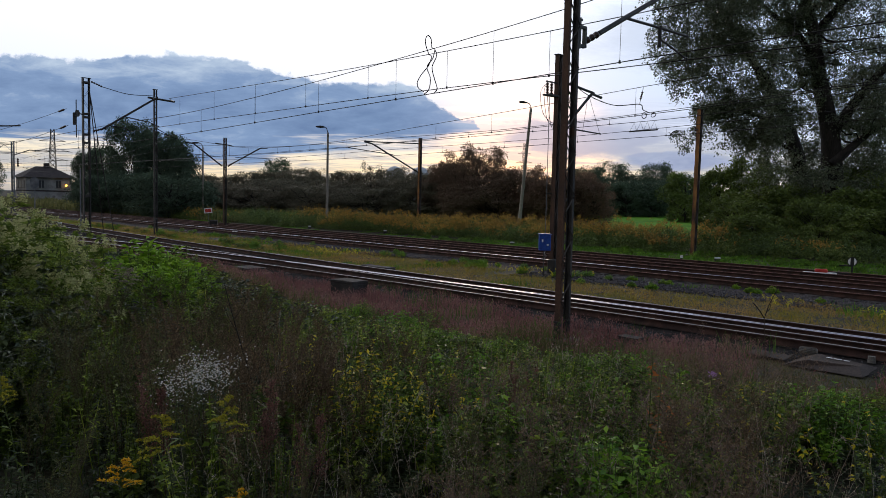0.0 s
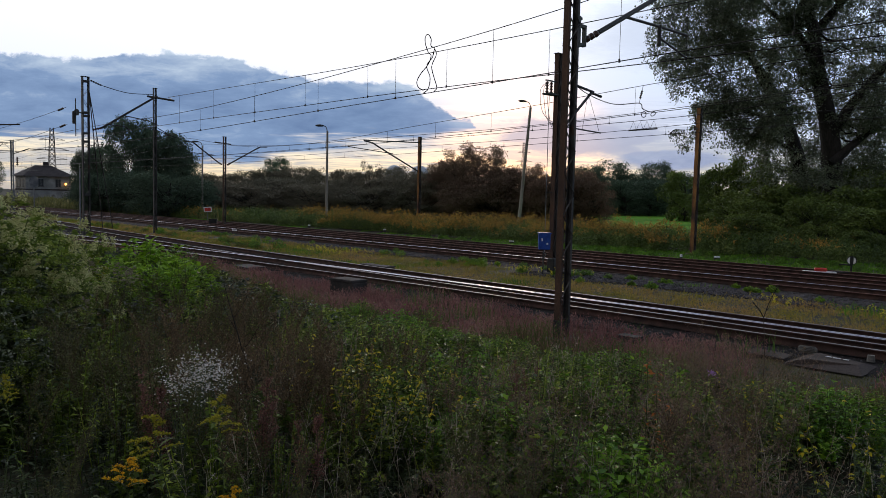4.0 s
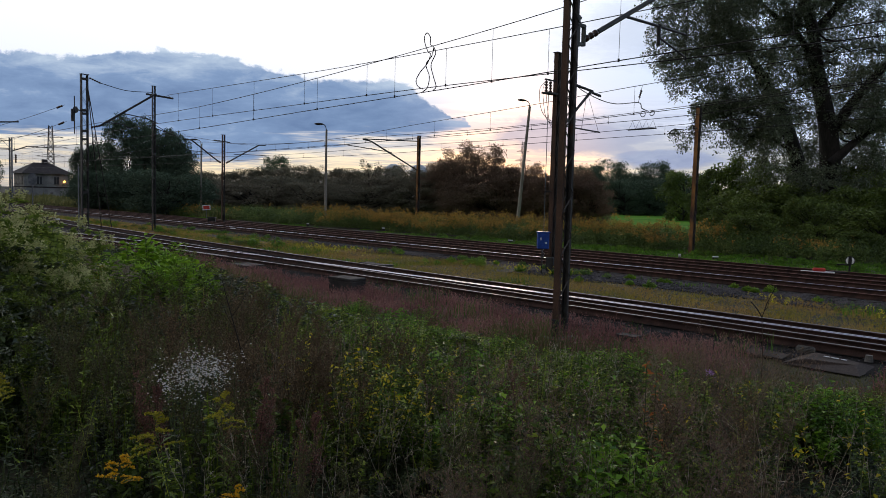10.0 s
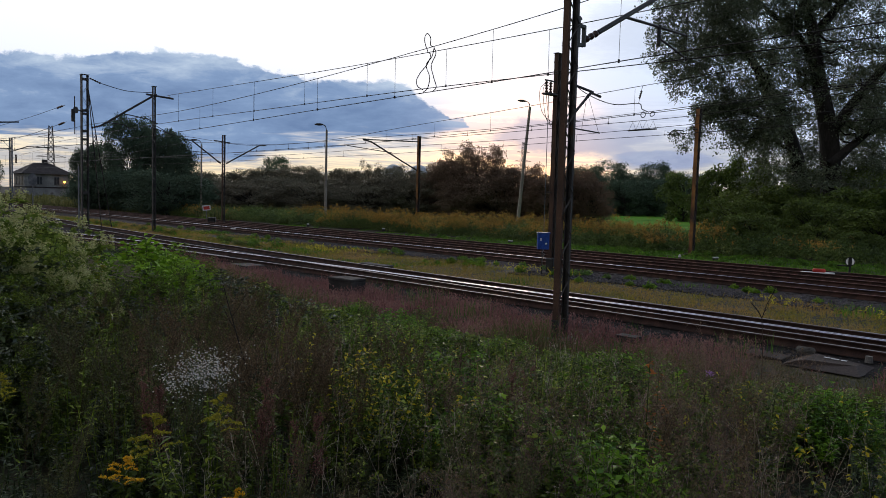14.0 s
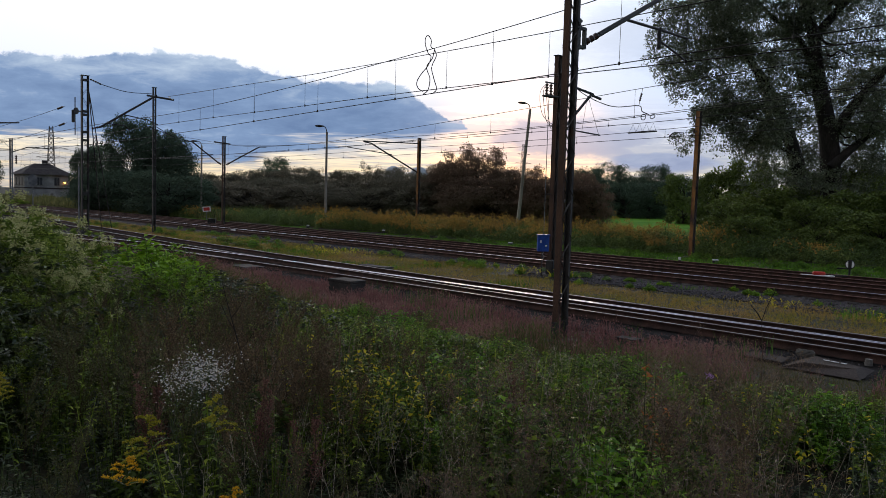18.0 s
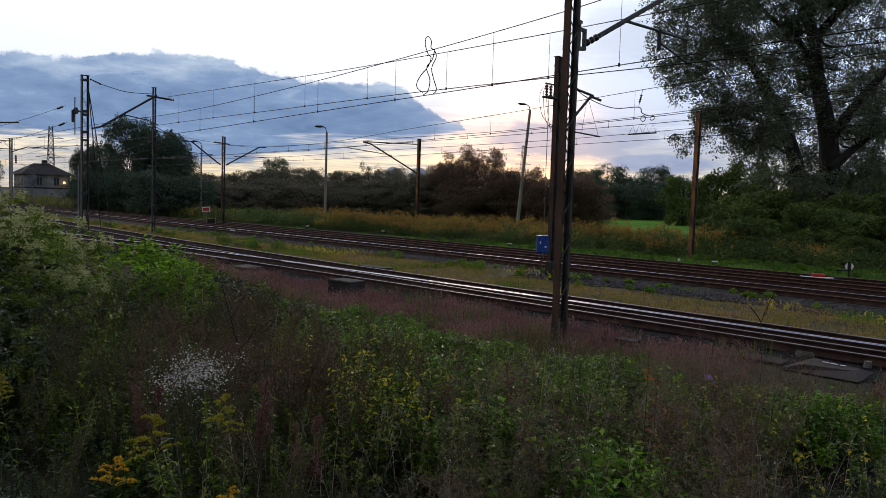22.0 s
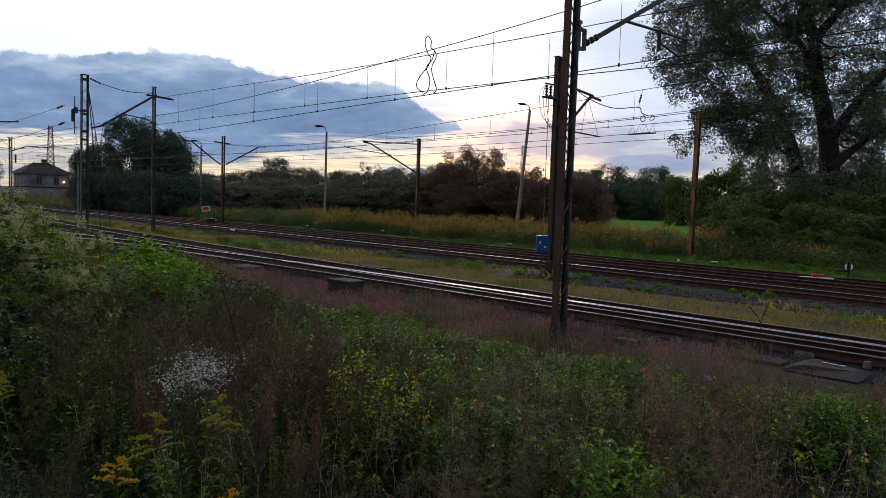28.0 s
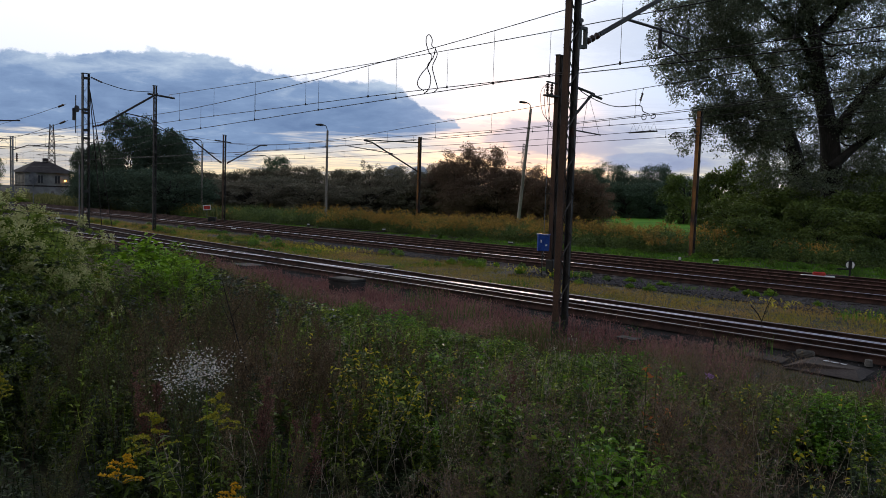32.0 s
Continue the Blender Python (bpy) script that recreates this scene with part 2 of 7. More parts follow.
def part(name, bm, mat, parent, label="", smooth=False):
    me = bpy.data.meshes.new(name)
    bm.to_mesh(me)
    bm.free()
    for m in (mat if isinstance(mat, (list, tuple)) else [mat]):
        me.materials.append(m)
    if smooth:
        me.polygons.foreach_set("use_smooth", np.ones(len(me.polygons), dtype=bool))
    return child(name, me, parent, label)


def thing(name, m, label, category, group="", kind=""):
    ob = new(name)
    ob.matrix_basis = m
    return tagged(ob, label, category, group, kind)


def add_box(bm, cx, cy, cz, sx, sy, sz, rot=None, bevel=0.0, idx=0):
    mat = Matrix.Translation((cx, cy, cz))
    if rot is not None:
        mat = mat @ rot
    r = bmesh.ops.create_cube(bm, size=1.0, matrix=mat @ Matrix.Diagonal((sx, sy, sz, 1)))
    fs = {f for v in r["verts"] for f in v.link_faces}
    for f in fs:
        f.material_index = idx
    if bevel:
        bmesh.ops.bevel(bm, geom=list({e for f in fs for e in f.edges}), offset=bevel, segments=1, affect="EDGES")


def box(cx, cy, cz, sx, sy, sz, rot=None, bevel=0.0):
    bm = bmesh.new()
    add_box(bm, cx, cy, cz, sx, sy, sz, rot, bevel)
    return bm


def frames_along(pts):
    """Tangent, side and up at each point of a polyline."""
    p = np.asarray(pts, dtype=float)
    t = np.gradient(p, axis=0)
    t /= np.linalg.norm(t, axis=1)[:, None] + 1e-12
    ref = np.tile([0.0, 0.0, 1.0], (len(p), 1))
    ref[np.abs(t[:, 2]) > 0.95] = (1.0, 0.0, 0.0)
    s = np.cross(t, ref)
    s /= np.linalg.norm(s, axis=1)[:, None] + 1e-12
    return t, s, np.cross(s, t)


def tube_arrays(pts, radius, sides=6, cap=True):
    p = np.asarray(pts, dtype=float)
    r = np.broadcast_to(np.asarray(radius, dtype=float), (len(p),))
    _, s, u = frames_along(p)
    a = np.arange(sides) * 2 * math.pi / sides
    ring = s[:, None, :] * np.cos(a)[None, :, None] + u[:, None, :] * np.sin(a)[None, :, None]
    v = (p[:, None, :] + ring * r[:, None, None]).reshape(-1, 3)
    i = np.arange(len(p) - 1)[:, None] * sides
    j = np.arange(sides)[None, :]
    k = (j + 1) % sides
    f = np.stack([i + j, i + k, i + sides + k, i + sides + j], axis=-1).reshape(-1, 4)
    return v, f


def tubes(name, lines, mat, parent=None, label="", sides=6):
    """Several tubes (points, radius) in one mesh."""
    vs, fs, n = [], [], 0
    for pts, rad in lines:
        v, f = tube_arrays(pts, rad, sides)
        vs.append(v)
        fs.append(f + n)
        n += len(v)
    me = mesh_of(name, np.concatenate(vs), np.concatenate(fs), mat, smooth=True)
    return child(name, me, parent, label) if parent else new(name, me)


def bar(name, a, b, w, h, mat, parent, label=""):
    """A square-edged bar from a to b."""
    a, b = Vector(a), Vector(b)
    d = b - a
    rot = d.to_track_quat("X", "Z").to_matrix().to_4x4()
    c = (a + b) / 2
    return part(name, box(c.x, c.y, c.z, d.length, w, h, rot, min(w, h) * 0.12), mat, parent, label)


def smooth_line(pts, n=8):
    """Catmull-Rom through the points."""
    p = np.asarray(pts, dtype=float)
    q = np.vstack([2 * p[0] - p[1], p, 2 * p[-1] - p[-2]])
    out = []
    for i in range(1, len(q) - 2):
        for s in np.arange(n) / n:
            out.append(0.5 * (2 * q[i] + (q[i + 1] - q[i - 1]) * s + (2 * q[i - 1] - 5 * q[i] + 4 * q[i + 1] - q[i + 2]) * s * s + (3 * q[i] - q[i - 1] - 3 * q[i + 1] + q[i + 2]) * s ** 3))
    out.append(p[-1])
    return np.array(out)


# Along (u) and across (v) the railway: u grows towards the viewer, v away from him.
R2 = math.sqrt(0.5)


def at_uv(u, v, z=0.0):
    return ((u + v) * R2, (v - u) * R2, z)


def to_uv(x, y):
    return (x - y) * R2, (x + y) * R2


def hill(x, y):
    """Height of the ground: flat by the tracks, a low bank under the viewer, soft lumps."""
    u, v = (x - y) * R2, (x + y) * R2
    s = np.clip((3.0 - v) / 5.0, 0, 1)
    lump = 0.05 * np.sin(x * 1.1 + 0.7) * np.cos(y * 0.9) + 0.03 * np.sin(x * 2.7 + y * 1.9)
    w = np.clip((13.0 - v) / 2.0, 0, 1)
    far = np.clip((v - 36.0) / 4.0, 0, 1)
    return 1.1 * s * s * (3 - 2 * s) + 0.08 * w + lump * np.maximum(w, far)


# ======== ground ========


def build_ground():
    def axis(lim, fine, step):
        a = list(np.arange(-fine, fine + 0.01, step))
        d = step
        while a[-1] < lim:
            d *= 1.35
            a.append(a[-1] + d)
            a.insert(0, a[0] - d)
        return np.array(a)
    xs, ys = axis(2500, 30, 0.75), axis(2500, 45, 0.75)
    gx, gy = np.meshgrid(xs, ys + 15)
    gz = hill(gx, gy) * np.where(np.hypot(gx, gy) < 150, 1, 0)
    v = np.stack([gx, gy, gz], -1).reshape(-1, 3)
    nx = len(xs)
    i = (np.arange(len(ys) - 1)[:, None] * nx + np.arange(nx - 1)[None, :]).ravel()
    ob = new("ground", mesh_of("ground", v, np.stack([i, i + 1, i + nx + 1, i + nx], 1), M["soil"], smooth=True))
    tagged(ob, "dark soil with dry thatch and low green growth", "ground", kind="structure")
    # the open meadow beyond the goldenrod
    c = [at_uv(-160, 53, 0.03), at_uv(20, 50, 0.03), at_uv(60, 330, 0.03), at_uv(-160, 330, 0.03)]
    n = 24
    g = np.array([[np.array(c[0]) * (1 - a) * (1 - b) + np.array(c[1]) * a * (1 - b) + np.array(c[2]) * a * b + np.array(c[3]) * (1 - a) * b for a in np.linspace(0, 1, n)] for b in np.linspace(0, 1, n)])
    g[..., 2] += 0.05
    i = (np.arange(n - 1)[:, None] * n + np.arange(n - 1)[None, :]).ravel()
    ob = new("meadow_ground", mesh_of("meadow", g.reshape(-1, 3), np.stack([i, i + 1, i + n + 1, i + n], 1), M["field"]))
    tagged(ob, "open bright green mown meadow", "meadow", kind="structure")


build_ground()

# ======== tracks ========
RAIL = ((-0.075, 0.0), (0.075, 0.0), (0.075, 0.012), (0.01, 0.035), (0.01, 0.125), (0.036, 0.138), (0.036, 0.165), (0.028, 0.172), (-0.028, 0.172), (-0.036, 0.165), (-0.036, 0.138), (-0.01, 0.125), (-0.01, 0.035), (-0.075, 0.012))
BASE = 0.075


def v_a(u):
    return 16.5 - 0.0014 * (np.minimum(u, -5) + 16) ** 2 * np.where(u < -16, 1, 0.6)


def v_b(u):
    d = np.maximum(-12 - u, 0)
    return 17.25 + 0.0008 * d * d + 0.028 * d - 0.02 * np.maximum(u + 12, 0)


def v_fa(u):
    return 26.5 + 0.042 * (-u - 8)


def v_fb(u):
    return 30.0 + 0.033 * (-u - 12)


def v_fc(u):
    return 33.1 + 0.028 * (-u - 12)


def rail_mesh(name, vf, off, u0, u1, top):
    us = np.arange(u0, u1 + 0.01, 2.0)
    p = np.array([at_uv(u, float(vf(u)) + off, BASE) for u in us])
    _, s, _ = frames_along(p)
    prof = np.array(RAIL)
    v = p[:, None, :] + s[:, None, :] * prof[None, :, :1] + np.array([0, 0, 1.0]) * prof[None, :, 1:]
    k = len(prof)
    i = np.arange(len(us) - 1)[:, None] * k
    j = np.arange(k)[None, :]
    f = np.stack([i + j, i + k + j, i + k + (j + 1) % k, i + (j + 1) % k], -1)
    idx = np.broadcast_to(np.isin(np.arange(k), (6, 7, 8)), (len(us) - 1, k)).astype(int)
    return mesh_of(name, v.reshape(-1, 3), f.reshape(-1, 4), [M["rail_side"], top], idx.ravel())


def sleeper_mesh(length):
    bm = box(0, 0, 0, 0.24, length, 0.14, None, 0.015)
    me = bpy.data.meshes.new("sleeper")
    bm.to_mesh(me)
    bm.free()
    me.materials.append(M["sleeper"])
    return me


def track(name, vf, label, tops, u0=-150, u1=24, su=(-62, 4), s_len=2.5, drop=0.0, bed=2.0, stone="ballast", sunk=0.0):
    t = thing(name, pose(0, 0, 0), label, "railway track", "tracks of the railway yard")
    for k, off in enumerate((-0.75, 0.75)):
        child("rail", rail_mesh("rail", vf, off, u0, u1, M[tops[k]]), t, "rail worn bright on top" if tops[k] == "rail_top" else "rust-brown unused rail")
    me = sleeper_mesh(s_len)
    for u in np.arange(su[0], su[1], 0.62):
        w = at_uv(u, float(vf(u)))
        s = child("sleeper", me, t)
        dv = float(vf(u + 0.5) - vf(u - 0.5))
        s.matrix_basis = pose(w[0], w[1], BASE - 0.072 - drop - sunk + random.uniform(-0.006, 0.002), 0, 0, -45 + math.degrees(math.atan(dv)) + random.uniform(-1, 1))
    # ballast bed with sloping shoulders
    us = np.arange(u0, u1 + 0.1, 1.0)
    cols = np.array((-bed - 0.5, -bed, -bed * 0.6, 0, bed * 0.6, bed, bed + 0.5))
    zz = np.array((-0.06, 0.045, 0.055, 0.05, 0.055, 0.045, -0.06))
    v = []
    rng = np.random.default_rng(len(name) + int(abs(vf(0.0)) * 10))
    for u in us:
        c = float(vf(u))
        for o, z in zip(cols, zz):
            v.append(at_uv(u, c + o + rng.uniform(-0.1, 0.1) * (abs(o) > 1.5), z + rng.uniform(-0.02, 0.012) - drop))
    n = len(cols)
    i = (np.arange(len(us) - 1)[:, None] * n + np.arange(n - 1)[None, :]).ravel()
    child("ballast_bed", mesh_of("ballast_bed", v, np.stack([i, i + n, i + n + 1, i + 1], 1), M[stone]), t, "dark ballast bed")
    return t


near_track = track("railway_track", v_a, "main track with bright-worn rails beside pinkish dry grass", ("rail_mid", "rail_top"), su=(-62, 6), s_len=2.6, drop=0.004, stone="near_black", sunk=0.035)
track("railway_track", v_b, "diverging track of a turnout with worn rails", ("rail_mid", "rail_mid"), su=(-62, -22), drop=0.008, stone="near_black")
child("switch_blade", rail_mesh("switch_blade", v_a, 0.62, -26, 8, M["rail_top"]), near_track, "polished tapering switch blade")
child("check_rail", rail_mesh("check_rail", v_a, -0.60, -44, -28, M["rail_mid"]), near_track, "check rail beside the crossing")
track("railway_track", v_fa, "track with one bright rail beyond the grass strip", ("rail_dull", "rail_top"), drop=0.002)
track("railway_track", v_fb, "rusty siding track with reddish-brown rails", ("rail_dull", "rail_dull"), drop=0.006, stone="rusty_stone")
track("railway_track", v_fc, "outermost rusty siding track beside the weeds", ("rail_dull", "rail_dull"), drop=0.010, stone="rusty_stone")

# ======== masts and overhead line ========


def channel(bm, x, w, flange, h, side, z0=0.0):
    """An upright steel channel with its web at x, open towards +side, as one drawn profile."""
    t = 0.013
    prof = [(0, -w / 2), (flange, -w / 2), (flange, -w / 2 + t), (t, -w / 2 + t), (t, w / 2 - t), (flange, w / 2 - t), (flange, w / 2), (0, w / 2)]
    lo = [bm.verts.new((x + side * a, b, z0)) for a, b in prof]
    hi = [bm.verts.new((x + side * a, b, z0 + h)) for a, b in prof]
    n = len(prof)
    for i in range(n):
        bm.faces.new((lo[i], lo[(i + 1) % n], hi[(i + 1) % n], hi[i]))
    bm.faces.new(hi)
    bm.faces.new(lo[::-1])
    bmesh.ops.recalc_face_normals(bm, faces=bm.faces[:])


def lattice_mast(x, y, h, gap, w, label, mats, turn=45, step=0.75, lean=(0, 0), plates=(), foot=0.26, bar_w=0.055):
    """Two channels laced with flat bars on a concrete foot."""
    t = thing("catenary_mast", pose(x, y, 0, lean[0], lean[1], turn), label, "catenary mast", "masts of the overhead line")
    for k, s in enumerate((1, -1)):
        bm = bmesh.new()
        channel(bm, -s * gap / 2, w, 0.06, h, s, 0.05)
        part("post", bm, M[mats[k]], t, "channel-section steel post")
    n = int((h - 0.6) / step)
    for i in range(n):
        z = 0.45 + i * step
        a, b = (-1, 1) if i % 2 else (1, -1)
        for f in (-1, 1):
            bar("lacing_bar", (a * (gap / 2 - 0.01), f * (w / 2 + 0.005), z), (b * (gap / 2 - 0.01), f * (w / 2 + 0.005), z + step * 0.92), bar_w, 0.009, M[mats[2]], t)
    for z in plates:
        bm = bmesh.new()
        for f in (-1, 1):
            add_box(bm, 0, f * (w / 2 + 0.014), z, gap, 0.01, 0.13)
        part("batten_plate", bm, M[mats[2]], t)
    bm = box(0, 0, h + 0.06, gap + 0.1, w + 0.06, 0.02, None, 0.004)
    part("cap_plate", bm, M[mats[2]], t)
    if foot:
        part("foundation", box(0, 0, foot / 2 - 0.2, gap + 0.35, w + 0.35, foot, None, 0.03), M["concrete"], t)
    return t


def insulator(parent, a, b, r=0.06, n=5, name="insulator"):
    """A ribbed insulator from a to b."""
    a, b = np.array(a, float), np.array(b, float)
    ts, rs = [0.0], [r * 0.4]
    for i in range(n):
        for s, k in ((0.12, 0.45), (0.35, 1.0), (0.6, 0.95), (0.85, 0.45)):
            ts.append((i + s) / n)
            rs.append(r * k)
    ts.append(1.0)
    rs.append(r * 0.4)
    v, f = tube_arrays(a + np.array(ts)[:, None] * (b - a), rs, 8)
    return child(name, mesh_of(name, v, f, M["porcelain"], smooth=True), parent, "brown ribbed porcelain insulator")


def tube_part(parent, name, pts, r, mat="steel_dark", sides=6, label=""):
    v, f = tube_arrays(pts, r, sides)
    return child(name, mesh_of(name, v, f, M[mat], smooth=True), parent, label)


# Second post gets darker steel: its shaded side is put into the colour.
RUST_AND_SHADE = ("steel_rust", "steel_dark", "steel_dark")
OCHRE_AND_SHADE = ("steel_orange", "steel_dark", "steel_dark")
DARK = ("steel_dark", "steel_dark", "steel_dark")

m1 = lattice_mast(2.466, 15.6, 9.6, 0.36, 0.14, "tall rust-brown lattice steel mast in dry grass", RUST_AND_SHADE, step=0.43, bar_w=0.03)
for k in (-1, 1):
    part("painted_base", box(k * 0.155, 0, 0.22, 0.075, 0.15, 0.42, None, 0.006), M["black"], m1, "black-tarred foot of the post")
# its cantilever: local x points across the tracks
bm = bmesh.new()
add_box(bm, 0.33, 0, 6.08, 0.26, 0.08, 0.06)
add_box(bm, 0.33, 0, 6.46, 0.26, 0.08, 0.06)
add_box(bm, 0.45, 0, 6.27, 0.05, 0.08, 0.42)
add_box(bm, 0.22, 0, 6.32, 0.05, 0.12, 0.62)
add_box(bm, 0.26, 0, 6.60, 0.14, 0.06, 0.05)
part("cantilever_bracket", bm, M["bracket"], m1, "weathered grey-green steel bracket")
insulator(m1, (0.48, 0, 6.20), (0.95, 0, 6.43), 0.075, 3)
tube_part(m1, "cantilever_tube", [(0.95, 0, 6.43), (2.9, 0, 7.42), (4.9, 0, 8.40)], 0.055)
tube_part(m1, "registration_arm", [(1.95, 0, 6.94), (3.4, 0, 6.98), (4.8, 0, 7.00)], 0.032)
tube_part(m1, "arm_clamp", [(3.45, 0, 7.02), (3.45, 0, 6.55)], 0.05)
tube_part(m1, "steady_arm", [(3.5, 0, 6.72), (4.2, 0, 6.58), (4.9, 0.05, 6.46)], 0.024)
tube_part(m1, "stay_wire", [(0.2, 0, 9.3), (4.6, 0, 8.3)], 0.014, "wire")

m1b = lattice_mast(4.235, 29.6, 8.45, 0.28, 0.17, "rust-brown lattice mast carrying a line switch and a blue box", RUST_AND_SHADE, step=0.6, foot=0.3)
part("drive_box", box(-0.05, -0.1, 0.34, 0.44, 0.34, 0.62, None, 0.03), M["black"], m1b, "black box at the foot of the mast")
tube_part(m1b, "cantilever_tube", [(0.2, 0, 5.55), (2.25, 0, 7.28), (2.95, 0, 7.2)], 0.055)
tube_part(m1b, "top_tie", [(0.15, 0, 7.55), (2.4, 0, 7.32)], 0.05)
tube_part(m1b, "registration_arm", [(0.3, 0, 5.78), (3.0, 0, 5.72)], 0.03)
tube_part(m1b, "dropper", [(2.0, 0, 7.2), (1.7, 0, 5.75)], 0.008, "wire")
tube_part(m1b, "dropper", [(2.05, 0, 7.2), (2.9, 0, 5.75)], 0.008, "wire")
bm = bmesh.new()
add_box(bm, -0.45, 0, 6.92, 0.62, 0.32, 0.06)
add_box(bm, -0.45, 0, 7.42, 0.62, 0.06, 0.05)
part("switch_platform", bm, M["steel_dark"], m1b, "steel bracket of the line switch")
for dx in (-0.68, -0.42):
    insulator(m1b, (dx, 0, 6.95), (dx, 0, 7.38), 0.07, 4)
tube_part(m1b, "switch_rod", [(-0.45, 0.06, 6.9), (-0.45, 0.06, 1.6)], 0.014, "steel_grey")
tube_part(m1b, "rod_guide", [(-0.1, 0, 3.2), (-0.5, 0.04, 3.2)], 0.02)
bm = box(-0.62, -0.05, 1.31, 0.44, 0.30, 0.62, pose(0, 0, 0, 0, 0, -45), 0.02)
add_box(bm, -0.62, -0.05, 1.635, 0.50, 0.36, 0.03, pose(0, 0, 0, 0, 0, -45))
bx = part("control_box", bm, M["blue"], m1b, "blue enamelled motor control box")
bm = bmesh.new()
for dx, dz, sx, sz in ((-0.10, 0.05, 0.05, 0.10), (0.10, -0.10, 0.07, 0.06)):
    o = pose(0, 0, 0, 0, 0, -45) @ Vector((dx, -0.155, 0))
    add_box(bm, -0.62 + o.x, -0.05 + o.y, 1.33 + dz, sx, 0.006, sz, pose(0, 0, 0, 0, 0, -45))
part("label_plate", bm, M["white"], bx)
tube_part(m1b, "conduit", [(-0.72, -0.1, 1.0), (-0.72, -0.1, 0.05)], 0.03, "steel_dark")
tube_part(m1b, "cable_loop", smooth_line([(-0.75, -0.2, 1.0), (-0.85, -0.22, 0.9), (-0.7, -0.2, 0.82), (-0.68, -0.1, 0.7)]), 0.012, "steel_grey")
for k in range(3):
    tube_part(m1b, "jumper_cable", smooth_line([(-0.68 + 0.26 * (k > 1), 0, 7.38), (-0.95 + 0.2 * k, 0.1, 7.0), (-0.75 + 0.25 * k, 0.1, 6.2 - 0.2 * k), (0.1, 0.12, 5.9), (0.7, 0.1, 6.4 + 0.15 * k), (0.9, 0, 7.2)]), 0.011, "wire")

m2 = lattice_mast(-22.15, 46.9, 9.72, 0.42, 0.25, "dark twin-leg anchor mast between two tracks", DARK, step=0.62, plates=(9.5, 7.6, 7.4, 6.35, 5.85, 2.6), bar_w=0.05)
insulator(m2, (0.3, 0, 9.6), (1.1, 0.3, 9.4), 0.06, 5)
tube_part(m2, "anchor_wire", smooth_line([(1.1, 0.3, 9.4), (2.9, 0.85, 9.2), (4.85, 1.45, 9.35)]), 0.022, "wire")
insulator(m2, (0.4, 0, 6.60), (0.95, 0, 6.75), 0.08, 4)
tube_part(m2, "cantilever_tube", [(0.95, 0, 6.75), (4.5, 0, 9.1)], 0.07)
tube_part(m2, "registration_arm", [(2.3, 0, 7.65), (3.9, 0, 7.45), (4.6, 0, 7.2)], 0.035)
tube_part(m2, "steady_arm", [(1.3, 0, 7.0), (2.4, 0, 6.95), (2.7, 0, 6.75)], 0.035)
for dx in (0.0, 0.7):
    tube_part(m2, "guy_wire", [(0.25, 0.1, 9.0), (2.6 + dx, 4.2, 0.0)], 0.028, "steel_dark")
tube_part(m2, "weight_guide", [(-0.4, -0.1, 0.3), (-0.4, -0.1, 4.2)], 0.04, "steel_grey")
tube_part(m2, "pulley_post", [(-0.75, -0.5, 6.1), (-0.75, -0.5, 8.35)], 0.03)
tube_part(m2, "pulley_bracket", [(-0.2, 0, 7.55), (-0.75, -0.5, 7.6)], 0.04)
bm = bmesh.new()
bmesh.ops.create_cone(bm, cap_ends=True, segments=16, radius1=0.2, radius2=0.2, depth=0.1, matrix=pose(-0.66, -0.42, 7.55, 90, 0, 40))
part("tension_wheel", bm, M["steel_dark"], m2)
bm = box(-0.9, -0.62, 7.2, 0.16, 0.16, 0.75, None, 0.04)
part("tension_weight", bm, M["steel_dark"], m2)

m3 = lattice_mast(-19.62, 51.4, 9.72, 0.22, 0.14, "slender dark lattice mast on the grass strip", DARK, step=0.42)
tube_part(m3, "cross_arm", [(-0.5, 0, 9.2), (1.35, 0, 9.1)], 0.07)
tube_part(m3, "strut", [(-0.1, 0, 7.3), (1.0, 0, 6.75)], 0.025)
tube_part(m3, "registration_arm", [(-0.3, 0, 7.1), (1.5, 0, 6.6)], 0.03)

m4 = lattice_mast(-19.05, 65.6, 7.65, 0.26, 0.17, "rusty lattice mast with cantilevers to both sides", RUST_AND_SHADE, step=0.55)
for s, e in ((-1, 3.2), (1, 3.75)):
    insulator(m4, (s * 0.25, 0, 5.3), (s * 0.6, 0, 5.5), 0.09, 3)
    tube_part(m4, "cantilever_tube", [(s * 0.6, 0, 5.5), (s * (e - 0.3), 0, 7.05), (s * (e + 0.4), 0, 7.1)], 0.06)
    tube_part(m4, "registration_arm", [(s * 1.0, 0, 6.1), (s * (e + 0.3), 0, 6.2)], 0.03)
tube_part(m4, "cross_arm", [(-0.9, 0, 7.2), (0.6, 0, 7.1)], 0.05)

m5 = lattice_mast(-2.25, 64.4, 7.9, 0.28, 0.17, "ochre-rusted lattice mast at the edge of the goldenrod", OCHRE_AND_SHADE, step=0.55)
tube_part(m5, "cantilever_tube", [(-0.2, 0, 5.1), (-5.2, 0, 7.15), (-6.0, 0, 7.25)], 0.06)
tube_part(m5, "top_tie", [(0, 0, 7.5), (-6.0, 0, 7.28)], 0.05)
tube_part(m5, "registration_arm", [(-3.0, 0, 6.4), (-7.6, 0, 6.7)], 0.035)

m6 = lattice_mast(14.15, 43.2, 8.2, 0.34, 0.20, "ochre and black lattice mast by the weeds", OCHRE_AND_SHADE, step=0.5, lean=(0, 0.8))
